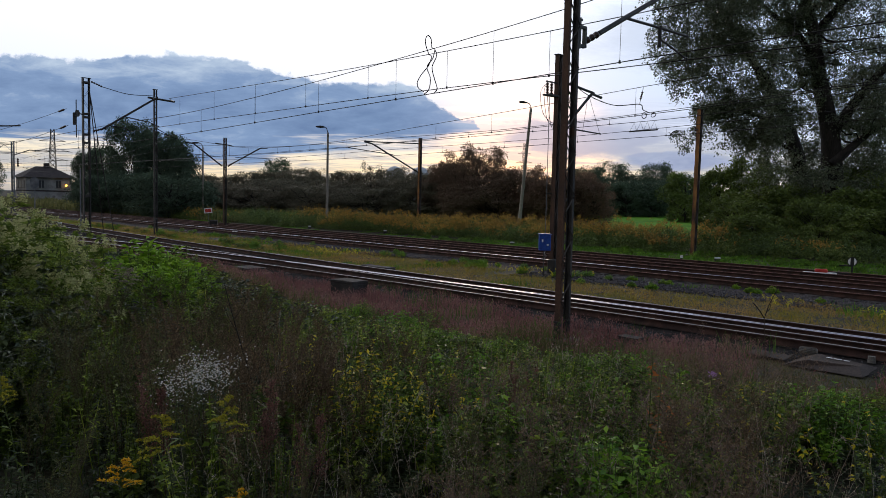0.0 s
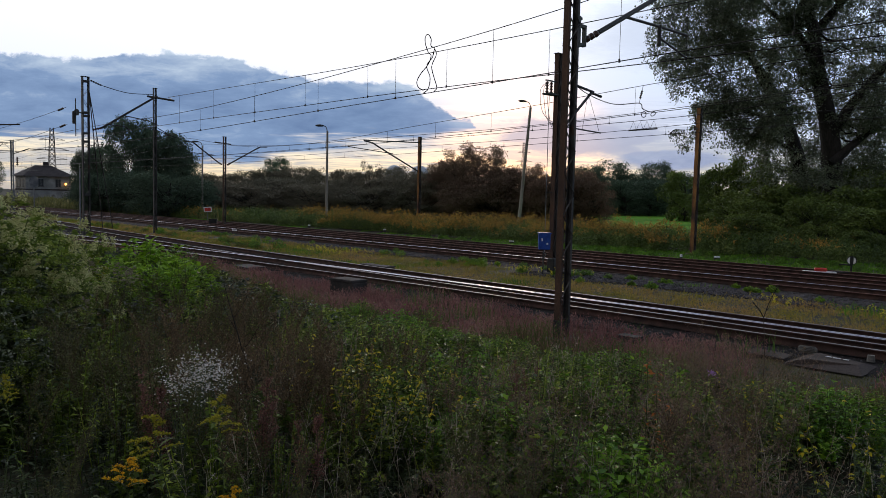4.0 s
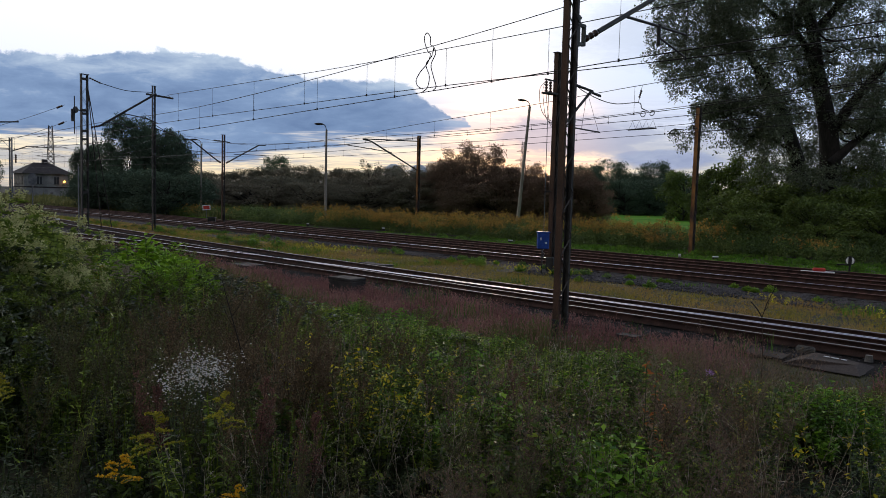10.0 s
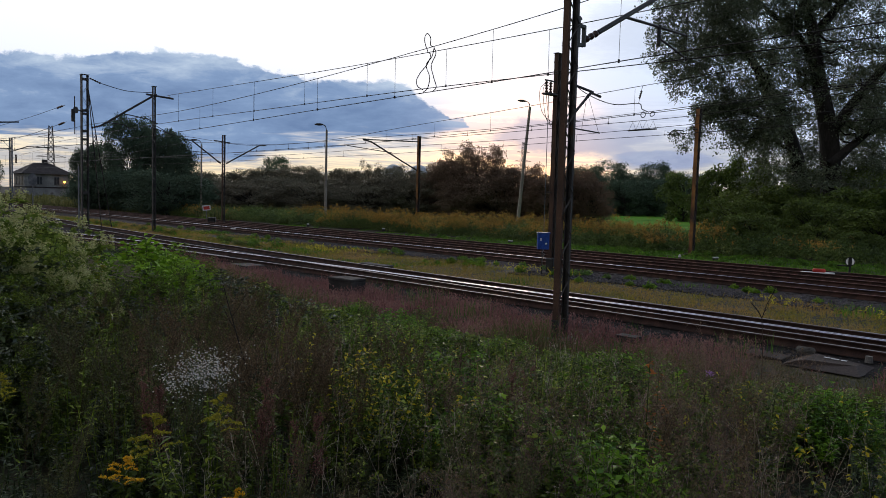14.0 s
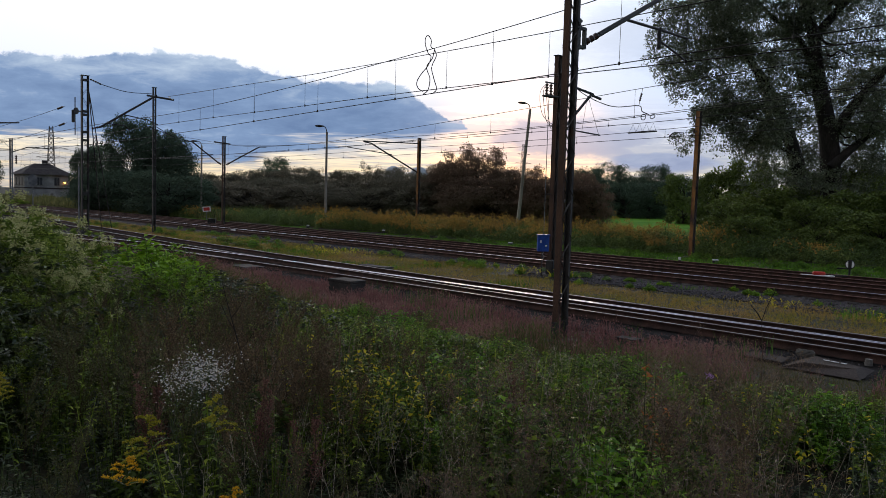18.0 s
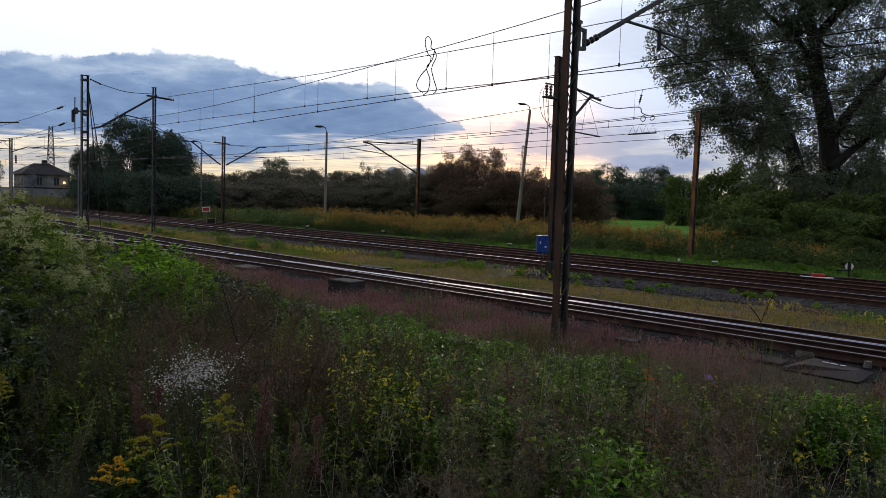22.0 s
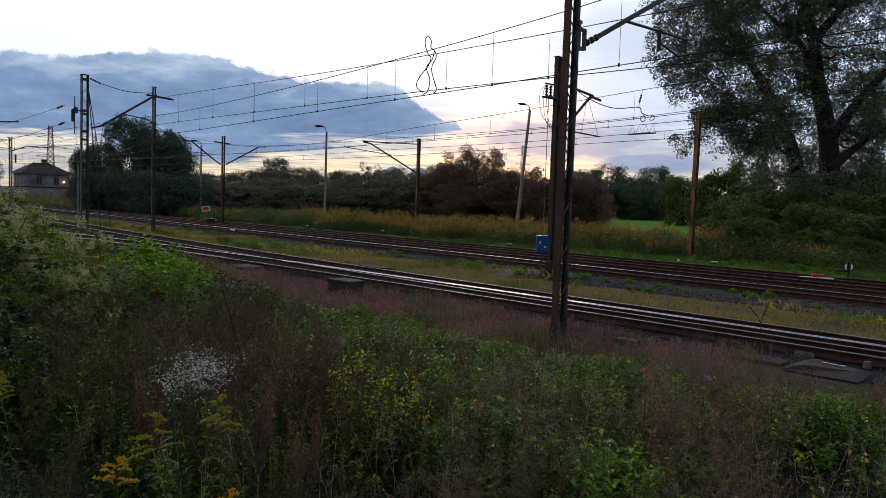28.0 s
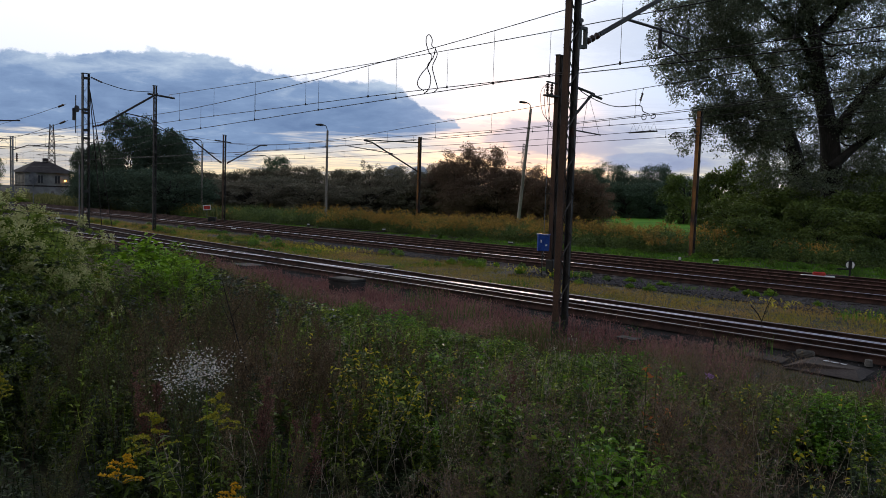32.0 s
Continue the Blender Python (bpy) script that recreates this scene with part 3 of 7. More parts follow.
tube_part(m6, "wire_bracket", [(0, 0, 7.1), (-0.55, 0, 7.1)], 0.035)
insulator(m6, (-0.5, 0, 7.0), (-0.5, 0, 7.25), 0.06, 2)

m0 = lattice_mast(-51.5, 90.5, 8.5, 0.32, 0.26, "grey steel mast with a lattice crossbeam", ("steel_grey", "steel_grey", "steel_grey"), turn=0, step=0.9)
for z in (8.25, 7.3):
    tube_part(m0, "beam_chord", [(0, 0, z), (-9, 0, z)], 0.06, "steel_grey")
for i in range(9):
    bar("beam_brace", (-i, 0, 8.25 if i % 2 else 7.3), (-i - 1, 0, 7.3 if i % 2 else 8.25), 0.06, 0.03, M["steel_grey"], m0)
tube_part(m0, "cantilever_tube", [(0.2, 0, 7.0), (2.0, 0, 7.6), (4.4, 0, 7.5)], 0.06)
insulator(m0, (0.6, 0, 5.6), (0.6, 0, 6.6), 0.14, 4)

# the far end of a cross beam reaching in from a mast out of sight
gb = thing("catenary_mast", pose(-30.6, 50.5, -0.45), "dark end of an overhead cantilever on its mast", "catenary mast", "masts of the overhead line")
tube_part(gb, "post", [(-3.2, 0, 0.3), (-3.2, 0, 8.6)], 0.16)
tube_part(gb, "cantilever_tube", [(-3.1, 0, 6.2), (-0.6, 0, 7.45), (2.4, 0, 7.55)], 0.05)
tube_part(gb, "top_tie", [(-3.1, 0, 7.7), (1.4, 0, 7.52)], 0.04)


def overhead_line(label, messenger, contact, spacing=4.2, r=0.015, extra=()):
    """Messenger, contact wire and droppers. The lines are polylines in space."""
    t = thing("overhead_line", pose(0, 0, 0), label, "overhead line", "overhead lines")
    a, b = smooth_line(messenger), smooth_line(contact)
    tube_part(t, "messenger_wire", a, r, "wire", 5)
    tube_part(t, "contact_wire", b, r * 1.05, "wire", 5)
    ua, ub = (a[:, 0] - a[:, 1]) * R2, (b[:, 0] - b[:, 1]) * R2
    u = max(ua.min(), ub.min()) + 1.5
    while u < min(ua.max(), ub.max()) - 0.5:
        p = [np.interp(u, ua, a[:, k]) for k in range(3)]
        q = [np.interp(u, ub, b[:, k]) for k in range(3)]
        if p[2] - q[2] > 0.12:
            tube_part(t, "dropper", [p, q], r * 0.45, "wire", 4)
            tube_part(t, "clamp", [(q[0], q[1], q[2] - 0.03), (q[0], q[1], q[2] + 0.05)], r * 2.2, "wire", 5)
        u += spacing
    for pts in extra:
        tube_part(t, "jumper_cable", smooth_line(pts), 0.016, "wire", 5)
    return t


def line_over(label, vf, messenger, contact, spacing=5.0, r=0.013, extra=()):
    """A line above a track: heights of the carrying and the contact wire at stations u along it."""
    def run(rows):
        a = np.array(rows, dtype=float)
        slope = np.gradient(a[:, 1], a[:, 0])
        out = []
        for i in range(len(a) - 1):
            d = a[i + 1, 0] - a[i, 0]
            for f in np.arange(0, 1, 0.25 if d < 20 else 0.1):
                z = (2 * f ** 3 - 3 * f * f + 1) * a[i, 1] + (f ** 3 - 2 * f * f + f) * d * slope[i] + (3 * f * f - 2 * f ** 3) * a[i + 1, 1] + (f ** 3 - f * f) * d * slope[i + 1]
                out.append(at_uv(a[i, 0] + f * d, float(vf(a[i, 0] + f * d)), z))
        return out + [at_uv(a[-1, 0], float(vf(a[-1, 0])), a[-1, 1])]
    return overhead_line(label, run(messenger), run(contact), spacing, r, extra)


line_over("overhead contact line anchored to the twin-leg mast", v_b, [(-40, 7.98), (-33, 7.82), (-22.6, 7.64), (-12.9, 7.65), (-8, 7.72), (6, 7.6), (24, 8.0)],
          [(-75, 6.3), (-52, 6.5), (-40.6, 6.53), (-27.5, 6.48), (-18.6, 6.46), (-10.1, 6.37), (24, 6.3)], 4.2,
          extra=([(-0.66, 25.13, 7.59), (-0.77, 25.23, 7.91), (-0.77, 25.24, 8.13), (-0.68, 25.15, 8.19), (-0.58, 25.05, 8.02), (-0.58, 25.04, 7.81), (-0.46, 24.93, 7.72)],
                 [(-0.66, 25.13, 7.59), (-0.57, 25.03, 7.48), (-0.67, 25.14, 7.21), (-0.9, 25.36, 6.96), (-1.03, 25.49, 6.72), (-0.98, 25.45, 6.53), (-0.81, 25.27, 6.4)]))
line_over("overhead contact line above the main track", v_a, [(-75, 6.9), (-62, 5.95), (-52, 5.9), (-40, 6.35), (-33.7, 6.47), (-26.1, 6.87), (-19.2, 7.36), (-12.3, 7.92), (-8, 8.35), (6, 7.4), (24, 8.2)],
          [(-75, 5.2), (-55, 5.15), (-41.2, 5.3), (-33.9, 5.53), (-23.1, 5.95), (-14.1, 6.24), (-9.6, 6.38), (24, 6.2)], 4.2,
          extra=([(-0.46, 24.93, 7.7), (-0.53, 24.99, 7.42), (-0.71, 25.18, 7.18), (-0.59, 25.05, 6.79), (-0.64, 25.1, 6.44), (-0.8, 25.27, 6.31)],
                 [(-0.46, 24.93, 7.7), (-0.4, 24.87, 7.49), (-0.54, 25.01, 7.15), (-0.46, 24.92, 6.78), (-0.36, 24.82, 6.44), (-0.46, 24.93, 6.31)]))
tube_part(m3, "anchor_wire", [(1.3, 0, 9.1), m3.matrix_basis.inverted() @ Vector(at_uv(-40, float(v_b(-40.0)), 7.98))], 0.013, "wire", 5)
tensioned = overhead_line("overhead contact line tensioned at the twin-leg mast", [(-23.6, 47.4, 7.95), (-30.0, 53.6, 7.45), (-40, 63.5, 7.15), (-62, 86, 7.6)], [(-23.6, 47.6, 6.95), (-30.0, 53.8, 6.3), (-40, 63.6, 5.85), (-62, 86, 5.8)], 4.0, r=0.014)
for a, b in (((-23.9, 47.7, 7.93), (-24.6, 48.4, 7.86)), ((-23.9, 47.9, 6.93), (-24.6, 48.6, 6.83))):
    insulator(tensioned, a, b, 0.07, 4)
line_over("overhead contact line above the first far track", lambda u: v_fa(u) + 0.3, [(-150, 7.4), (-120, 6.4), (-95, 7.4), (-75, 6.4), (-62, 7.4), (-48, 6.2), (-37.7, 6.22), (-30.8, 6.64), (-21.6, 7.17), (-15.8, 7.55), (-6, 8.0), (24, 7.4)],
          [(-150, 5.8), (-60, 5.75), (-37.7, 5.81), (-28.9, 6.02), (-19.1, 6.3), (-13.8, 6.51), (-7.3, 6.86), (24, 7.0)], 4.0)
line_over("overhead contact line above the rusty siding", v_fb, [(-150, 7.2), (-100, 7.2), (-80, 6.5), (-64, 7.1), (-49.7, 6.51), (-33, 6.56), (-26.1, 6.6), (-17.6, 6.89), (-8, 7.4), (24, 7.6)],
          [(-150, 6.0), (-49.7, 6.09), (-33, 6.27), (-21.5, 6.45), (-14.4, 6.65), (-8.2, 7.17), (24, 7.4)], 4.6)
line_over("overhead contact line above the outer siding", v_fc, [(-150, 6.8), (-100, 6.8), (-70, 6.1), (-54.6, 5.94), (-38.6, 6.16), (-23.7, 6.37), (-13.8, 6.7), (-9, 6.86), (24, 7.4)],
          [(-150, 5.6), (-60, 5.6), (-38.6, 5.74), (-23.7, 6.05), (-13, 6.28), (-9, 6.4), (24, 6.9)], 5.2)

fj = thing("line_jumper", pose(0, 0, 0), "hanging feeder cable with an insulator between overhead lines", "cable")
tube_part(fj, "cable", smooth_line([(5.12, 31.65, 7.79), (5.49, 31.28, 7.36), (6.07, 30.7, 6.94), (6.64, 30.13, 6.7), (7.34, 29.43, 6.68), (7.45, 29.32, 6.46), (7.66, 29.11, 6.32)]), 0.018, "wire")
insulator(fj, (7.42, 29.35, 7.15), (7.36, 29.41, 6.85), 0.05, 4)
tube_part(fj, "hanger", [(7.44, 29.33, 7.32), (7.34, 29.43, 6.68)], 0.01, "wire")
for k in (0.0, 0.28):
    ring = [(7.5 + k + 0.07 * math.cos(q), 29.3 - k - 0.07 * math.cos(q), 6.24 + (0.11 - 0.1 * k) * math.sin(q + k)) for q in np.linspace(0, 2 * math.pi, 15)]
    tube_part(fj, "cable_loop", ring, 0.016, "wire")

si = thing("section_insulator", pose(0, 0, 0), "zigzag-hung section insulator in an overhead wire", "insulator")
tube_part(si, "skid", [(7.57, 31.9, 5.86), (8.5, 31.0, 5.88)], 0.03, "wire")
for k in range(4):
    a, b = np.array((7.6 + 0.22 * k, 31.87 - 0.22 * k, 5.88)), np.array((7.72 + 0.22 * k, 31.75 - 0.22 * k, 6.22))
    tube_part(si, "hanger", [a, b, a + (0.22, -0.22, 0)], 0.008, "wire", 4)
tube_part(si, "runner_horn", smooth_line([(9.3, 32.0, 5.75), (9.45, 31.85, 5.92), (9.75, 31.55, 5.9)]), 0.02, "wire")

sg = thing("signal_post", pose(-59.5, 110.0, 0, 0, 0, 20), "grey post with a pale oval board before the building", "signal")
tube_part(sg, "post", [(0, 0, 0), (0, 0, 4.4)], 0.09, "steel_grey")
bm = bmesh.new()
bmesh.ops.create_cone(bm, cap_ends=True, segments=24, radius1=0.6, radius2=0.6, depth=0.06, matrix=pose(0, -0.1, 3.9, 90) @ Matrix.Diagonal((1, 1.5, 1, 1)))
part("board", bm, M["steel_grey"], sg, "pale oval board")
rb = thing("relay_box", pose(-20.3, 66.5, 0, 0, 0, 10), "small black relay box beside the rails", "relay box")
part("body", box(0, 0, 0.28, 0.65, 0.5, 0.56, None, 0.03), M["black"], rb)
part("lid", box(0, 0, 0.58, 0.72, 0.56, 0.05, None, 0.015), M["black"], rb)

# ======== lamps ========


def lamp_post(x, y, h, label, lean=(0, 0), arm=0.9, face=200, mat="concrete_pole", r=0.13):
    t = thing("street_lamp", pose(x, y, 0, lean[0], lean[1], face), label, "lamp post", "yard lamps")
    tube_part(t, "pole", [(0, 0, 0), (0, 0, h * 0.5), (0, 0, h)], [r, r * 0.85, r * 0.7], mat, 8)
    tube_part(t, "arm", smooth_line([(0, 0, h - 0.3), (0.05, 0, h + 0.15), (0.4 * arm, 0, h + 0.42), (arm, 0, h + 0.5)]), 0.045, "steel_grey")
    bm = bmesh.new()
    bmesh.ops.create_uvsphere(bm, u_segments=12, v_segments=8, radius=1.0)
    bmesh.ops.scale(bm, vec=(0.42, 0.16, 0.11), verts=bm.verts)
    bmesh.ops.translate(bm, vec=(arm + 0.25, 0, h + 0.5), verts=bm.verts)
    part("lamp_head", bm, M["steel_dark"], t, "unlit dark lamp head", True)
    return t


lamp_post(-10.95, 70.2, 8.75, "tall unlit yard lamp before the hedge", face=190, arm=0.45)
lamp_post(6.95, 72.0, 11.6, "leaning unlit concrete yard lamp", lean=(0, -4.2), arm=0.55, face=180, r=0.17)
lamp_post(-27.95, 87.5, 8.2, "slim yard lamp beside a warning board", face=180, arm=0.6)
lamp_post(-77.0, 131.0, 7.2, "small yard lamp before the signal building", face=180, arm=1.4, mat="steel_grey", r=0.08)

# ======== small trackside things ========


def sign_board():
    t = thing("warning_sign", pose(-23.3, 74.6, 0, 0, 0, 12), "red and white warning board on a post", "sign")
    tube_part(t, "post", [(0, 0, 0), (0, 0, 1.45)], 0.03, "steel_grey")
    part("board", box(0, -0.04, 1.25, 0.75, 0.02, 0.50, pose(0, 0, 0, 0, -6, 0), 0.004), M["white"], t, "white-edged board")
    part("panel", box(0, -0.055, 1.25, 0.58, 0.012, 0.32, pose(0, 0, 0, 0, -6, 0)), M["red"], t, "faded red panel")


def disc_signal():
    t = thing("shunting_signal", pose(17.9, 33.3, 0, 0, 0, -28), "low black and white disc shunting signal", "signal")
    tube_part(t, "post", [(0, 0.06, 0), (0, 0.06, 0.45)], 0.05, "black")
    for nm, w, r, y0, label in (("disc", "black", 0.20, 0.03, "black disc"),):
        bm = bmesh.new()
        bmesh.ops.create_cone(bm, cap_ends=True, segments=28, radius1=r, radius2=r, depth=0.03, matrix=pose(0, y0, 0.55, 90))
        part(nm, bm, M[w], t, label)
    for s in (-1, 1):
        a = np.linspace(-1.15, 1.15, 12)
        pts = [(s * (0.17 * math.cos(q)), 0.004, 0.55 + 0.17 * math.sin(q)) for q in a]
        bm = bmesh.new()
        vs = [bm.verts.new(p) for p in pts]
        bm.faces.new(vs if s < 0 else vs[::-1])
        if s > 0:
            bmesh.ops.bisect_plane(bm, geom=bm.verts[:] + bm.edges[:] + bm.faces[:], plane_co=(0, 0, 0.52), plane_no=(0, 0, 1), clear_inner=False)
        part("white_segment", bm, M["white"], t)
    tube_part(t, "lamp_bracket", [(-0.5, 0.1, 0.35), (0, 0.1, 0.35)], 0.035, "black")


def derailer():
    t = thing("track_stop", pose(15.46, 31.2, 0.15, 0, 0, -18), "white-topped track stop with a red block lying on the rail", "track stop")
    part("plate", box(0, 0, 0.05, 1.25, 0.3, 0.06, None, 0.015), M["white"], t, "pale grey plate")
    part("block", box(0.05, 0, 0.15, 0.48, 0.22, 0.14, None, 0.04), M["red"], t, "red block")
    part("lever", box(0.95, 0.3, 0.06, 0.9, 0.06, 0.06), M["steel_dark"], t)


def marker(x, y, h, w, label, name="marker_post", d=0.12):
    t = thing(name, pose(x, y, 0, 0, 0, random.uniform(-20, 20)), label, "marker", "trackside markers")
    part("body", box(0, 0, h * 0.36, w * 0.7, d * 0.8, h * 0.72, None, 0.01), M["steel_dark"], t)
    part("cap", box(0, 0, h * 0.85, w * 0.7, d, h * 0.3, None, 0.015), M["white"], t, "white painted cap")


def concrete_block(x, y, sx, sy, sz, turn, label, name="concrete_block", mat="concrete"):
    t = thing(name, pose(x, y, 0, 0, 0, turn), label, "concrete block")
    part("base", box(0, 0, sz * 0.4, sx, sy, sz * 0.8, None, 0.03), M[mat], t)
    for k in (-1, 1):
        part("cover_slab", box(k * sx * 0.25, 0, sz * 0.87, sx * 0.49, sy * 1.06, sz * 0.16, pose(0, 0, 0, 0, random.uniform(-1.5, 1.5), 0), 0.015), M[mat], t)


M["wet_concrete"] = material("dark_weathered_concrete", (0.022, 0.019, 0.018), (0.055, 0.049, 0.045), 2.0, 0.85, 0.0, bump=0.3, fine=30)
sign_board()
disc_signal()
derailer()
marker(11.5, 36.8, 0.42, 0.12, "short black and white marker post beside a rail")
marker(-11.7, 65.5, 0.34, 0.3, "small white-topped marker beside the rails")
marker(-15.0, 54.1, 0.30, 0.5, "low pale concrete marker beside the bright rail")
marker(4.4, 49.7, 0.2, 0.42, "flat white marker in the grass")
marker(-4.8, 60.8, 0.32, 0.35, "small white-topped marker beside the rails")
marker(14.0, 38.9, 0.22, 0.45, "flat white marker in the grass")
marker(-30.5, 60.0, 0.4, 0.4, "pale marker block on the grass strip")
concrete_block(-2.75, 21.9, 0.95, 0.6, 0.52, -40, "dark weathered concrete cable box in dry grass", "cable_box", "wet_concrete")
concrete_block(-7.3, 28.3, 1.15, 0.8, 0.2, -44, "flat concrete slab in dry grass", "concrete_slab", "wet_concrete")
concrete_block(3.9, 15.6, 0.5, 0.3, 0.14, -45, "broken concrete footing beside the mast", mat="wet_concrete")
concrete_block(4.7, 21.2, 2.6, 0.34, 0.2, -45, "rust-stained plank-like cover beside the rails", "trough_cover", "wet_concrete")
concrete_block(-2.6, 29.7, 1.6, 0.5, 0.22, -45, "flat plank-like cover beside the rails", "trough_cover", "wet_concrete")


def switch_cover():
    """The sloped steel cover over the point rods."""
    t = thing("switch_cover", pose(7.0, 13.6, 0.03, 0, 0, -44), "dull brown sheet-steel cover over the point machine", "point machine")
    bm = bmesh.new()
    p = [bm.verts.new(c) for c in ((-0.62, -0.55, 0.0), (0.72, -0.6, 0.0), (0.72, 0.5, 0.0), (-0.62, 0.55, 0.0), (-0.28, -0.40, 0.12), (0.52, -0.12, 0.10), (0.52, 0.16, 0.10), (-0.28, 0.32, 0.14))]
    for f in ((0, 1, 5, 4), (1, 2, 6, 5), (2, 3, 7, 6), (3, 0, 4, 7), (4, 5, 6, 7), (3, 2, 1, 0)):
        bm.faces.new([p[i] for i in f])
    bmesh.ops.bevel(bm, geom=bm.edges[:], offset=0.01, segments=2, affect="EDGES")
    part("cover", bm, M["cover"], t)
    part("side_plate", box(-1.05, -0.05, 0.03, 0.7, 0.55, 0.05, pose(0, 0, 0, 0, 3, 4), 0.01), M["cover"], t)
    bm = bmesh.new()
    bmesh.ops.create_cone(bm, cap_ends=True, segments=16, radius1=0.075, radius2=0.075, depth=0.32, matrix=pose(-0.55, 0.55, 0.12, 0, 90, 0))
    bmesh.ops.bevel(bm, geom=bm.edges[:], offset=0.02, segments=2, affect="EDGES")
    part("motor_housing", bm, M["concrete"], t, "pale rounded motor housing", True)
    for dx, sx in ((-0.02, 0.10), (0.12, 0.13), (0.27, 0.09)):
        part("stencil_mark", box(dx, 0.06, 0.137 - 0.03 * (dx + 0.02), sx, 0.05, 0.006, pose(0, 0, 0, 0, 2.5, 12)), M["white"], t, "worn white painted mark")
    for dx, dy in ((0.50, 0.72), (0.62, 1.66)):
        bm = bmesh.new()
        bmesh.ops.create_cone(bm, cap_ends=True, segments=12, radius1=0.075, radius2=0.06, depth=0.12, matrix=pose(dx, dy, 0.10))
        part("rod_cap", bm, M["concrete"], t)


M["cover"] = material("brown_sheet_steel", (0.036, 0.026, 0.021), (0.064, 0.048, 0.040), 1.5, 0.9, 0.0, bump=0.15, fine=30)
switch_cover()

# ======== signal building, pylons, tanks ========


def building():
    t = thing("signal_building", pose(-97.25, 184.0, 0, 0, 0, 43), "two-storey plastered railway building with a dark hip roof", "building")
    w, d, h = 10.0, 9.0, 6.0
    part("wall", box(0, 0, h / 2, w, d, h), M["plaster"], t, "stained pale plaster wall")
    part("string_course", box(0, 0, 2.75, w + 0.2, d + 0.2, 0.3), M["roof"], t, "dark band between the storeys")
    bm = bmesh.new()
    e, o = 0.9, h - 0.1
    p = [bm.verts.new(c) for c in ((-w / 2 - e, -d / 2 - e, o), (w / 2 + e, -d / 2 - e, o), (w / 2 + e, d / 2 + e, o), (-w / 2 - e, d / 2 + e, o), (-1.8, 0, o + 2.7), (1.8, 0, o + 2.7))]
    for f in ((0, 1, 5, 4), (1, 2, 5), (2, 3, 4, 5), (3, 0, 4), (3, 2, 1, 0)):
        bm.faces.new([p[i] for i in f])
    rf = part("roof", bm, M["roof"], t, "dark tiled hip roof")
    part("chimney", box(0.6, 0, h + 2.7, 1.1, 0.9, 1.5, None, 0.05), M["roof"], rf, "brick chimney")
    for x in (-1.75, 2.0):
        wnd = part("window", box(x, -d / 2 - 0.02, 4.35, 1.1, 0.1, 1.75), M["glass"], t, "dark window")
        part("window_frame", box(x, -d / 2 - 0.08, 4.35, 0.08, 0.06, 1.75), M["plaster"], wnd)
        part("window_sill", box(x, -d / 2 - 0.1, 3.42, 1.4, 0.3, 0.12), M["concrete"], wnd)
    for y in (-2.6, 0.2, 2.8):
        wnd = part("window", box(-w / 2 - 0.02, y, 4.35, 0.1, 1.2, 1.75), M["glass"], t, "dark window")
        part("window_sill", box(-w / 2 - 0.1, y, 3.42, 0.3, 1.5, 0.12), M["concrete"], wnd)
        part("window", box(-w / 2 - 0.02, y, 1.3, 0.1, 1.2, 1.9), M["glass"], t, "dark window")
    for x in (3.5,):
        lp = part("wall_lamp", box(x, -d / 2 - 0.35, 4.35, 0.25, 0.6, 0.15), M["steel_dark"], t)
        bm = bmesh.new()
        bmesh.ops.create_uvsphere(bm, u_segments=12, v_segments=8, radius=0.22)
        bmesh.ops.translate(bm, vec=(x, -d / 2 - 0.75, 4.15), verts=bm.verts)
        part("lamp_bulb", bm, M["lamp_glow"], lp, "lit orange lamp", True)


def pylon(x, y, h, base, arms, label):
    t = thing("power_pylon", pose(x, y, 0, 0, 0, 20), label, "power pylon", "power pylons")
    def wd(z):
        return base * (1 - z / h) ** 1.5 + 1.7
    for sx in (-1, 1):
        for sy in (-1, 1):
            tube_part(t, "leg", [(sx * wd(z) / 2, sy * wd(z) / 2, z) for z in (0, h)], 0.15, "steel_dark", 4)
    zs = list(np.linspace(0, h, 15))
    lines = []
    for a, b in zip(zs, zs[1:]):
        for s in (-1, 1):
            lines.append(([(-wd(a) / 2, s * wd(a) / 2, a), (wd(b) / 2, s * wd(b) / 2, b)], 0.09))
            lines.append(([(wd(a) / 2, s * wd(a) / 2, a), (-wd(b) / 2, s * wd(b) / 2, b)], 0.09))
            lines.append(([(s * wd(a) / 2, -wd(a) / 2, a), (s * wd(b) / 2, wd(b) / 2, b)], 0.09))
    tubes("bracing", lines, M["steel_dark"], t, sides=4)
    for z, r in arms:
        tubes("cross_arm", [([(-r, 0, z), (r, 0, z)], 0.13), ([(-r, 0, z), (0, 0, z + 1.5)], 0.1), ([(r, 0, z), (0, 0, z + 1.5)], 0.1)], M["steel_dark"], t, sides=4)


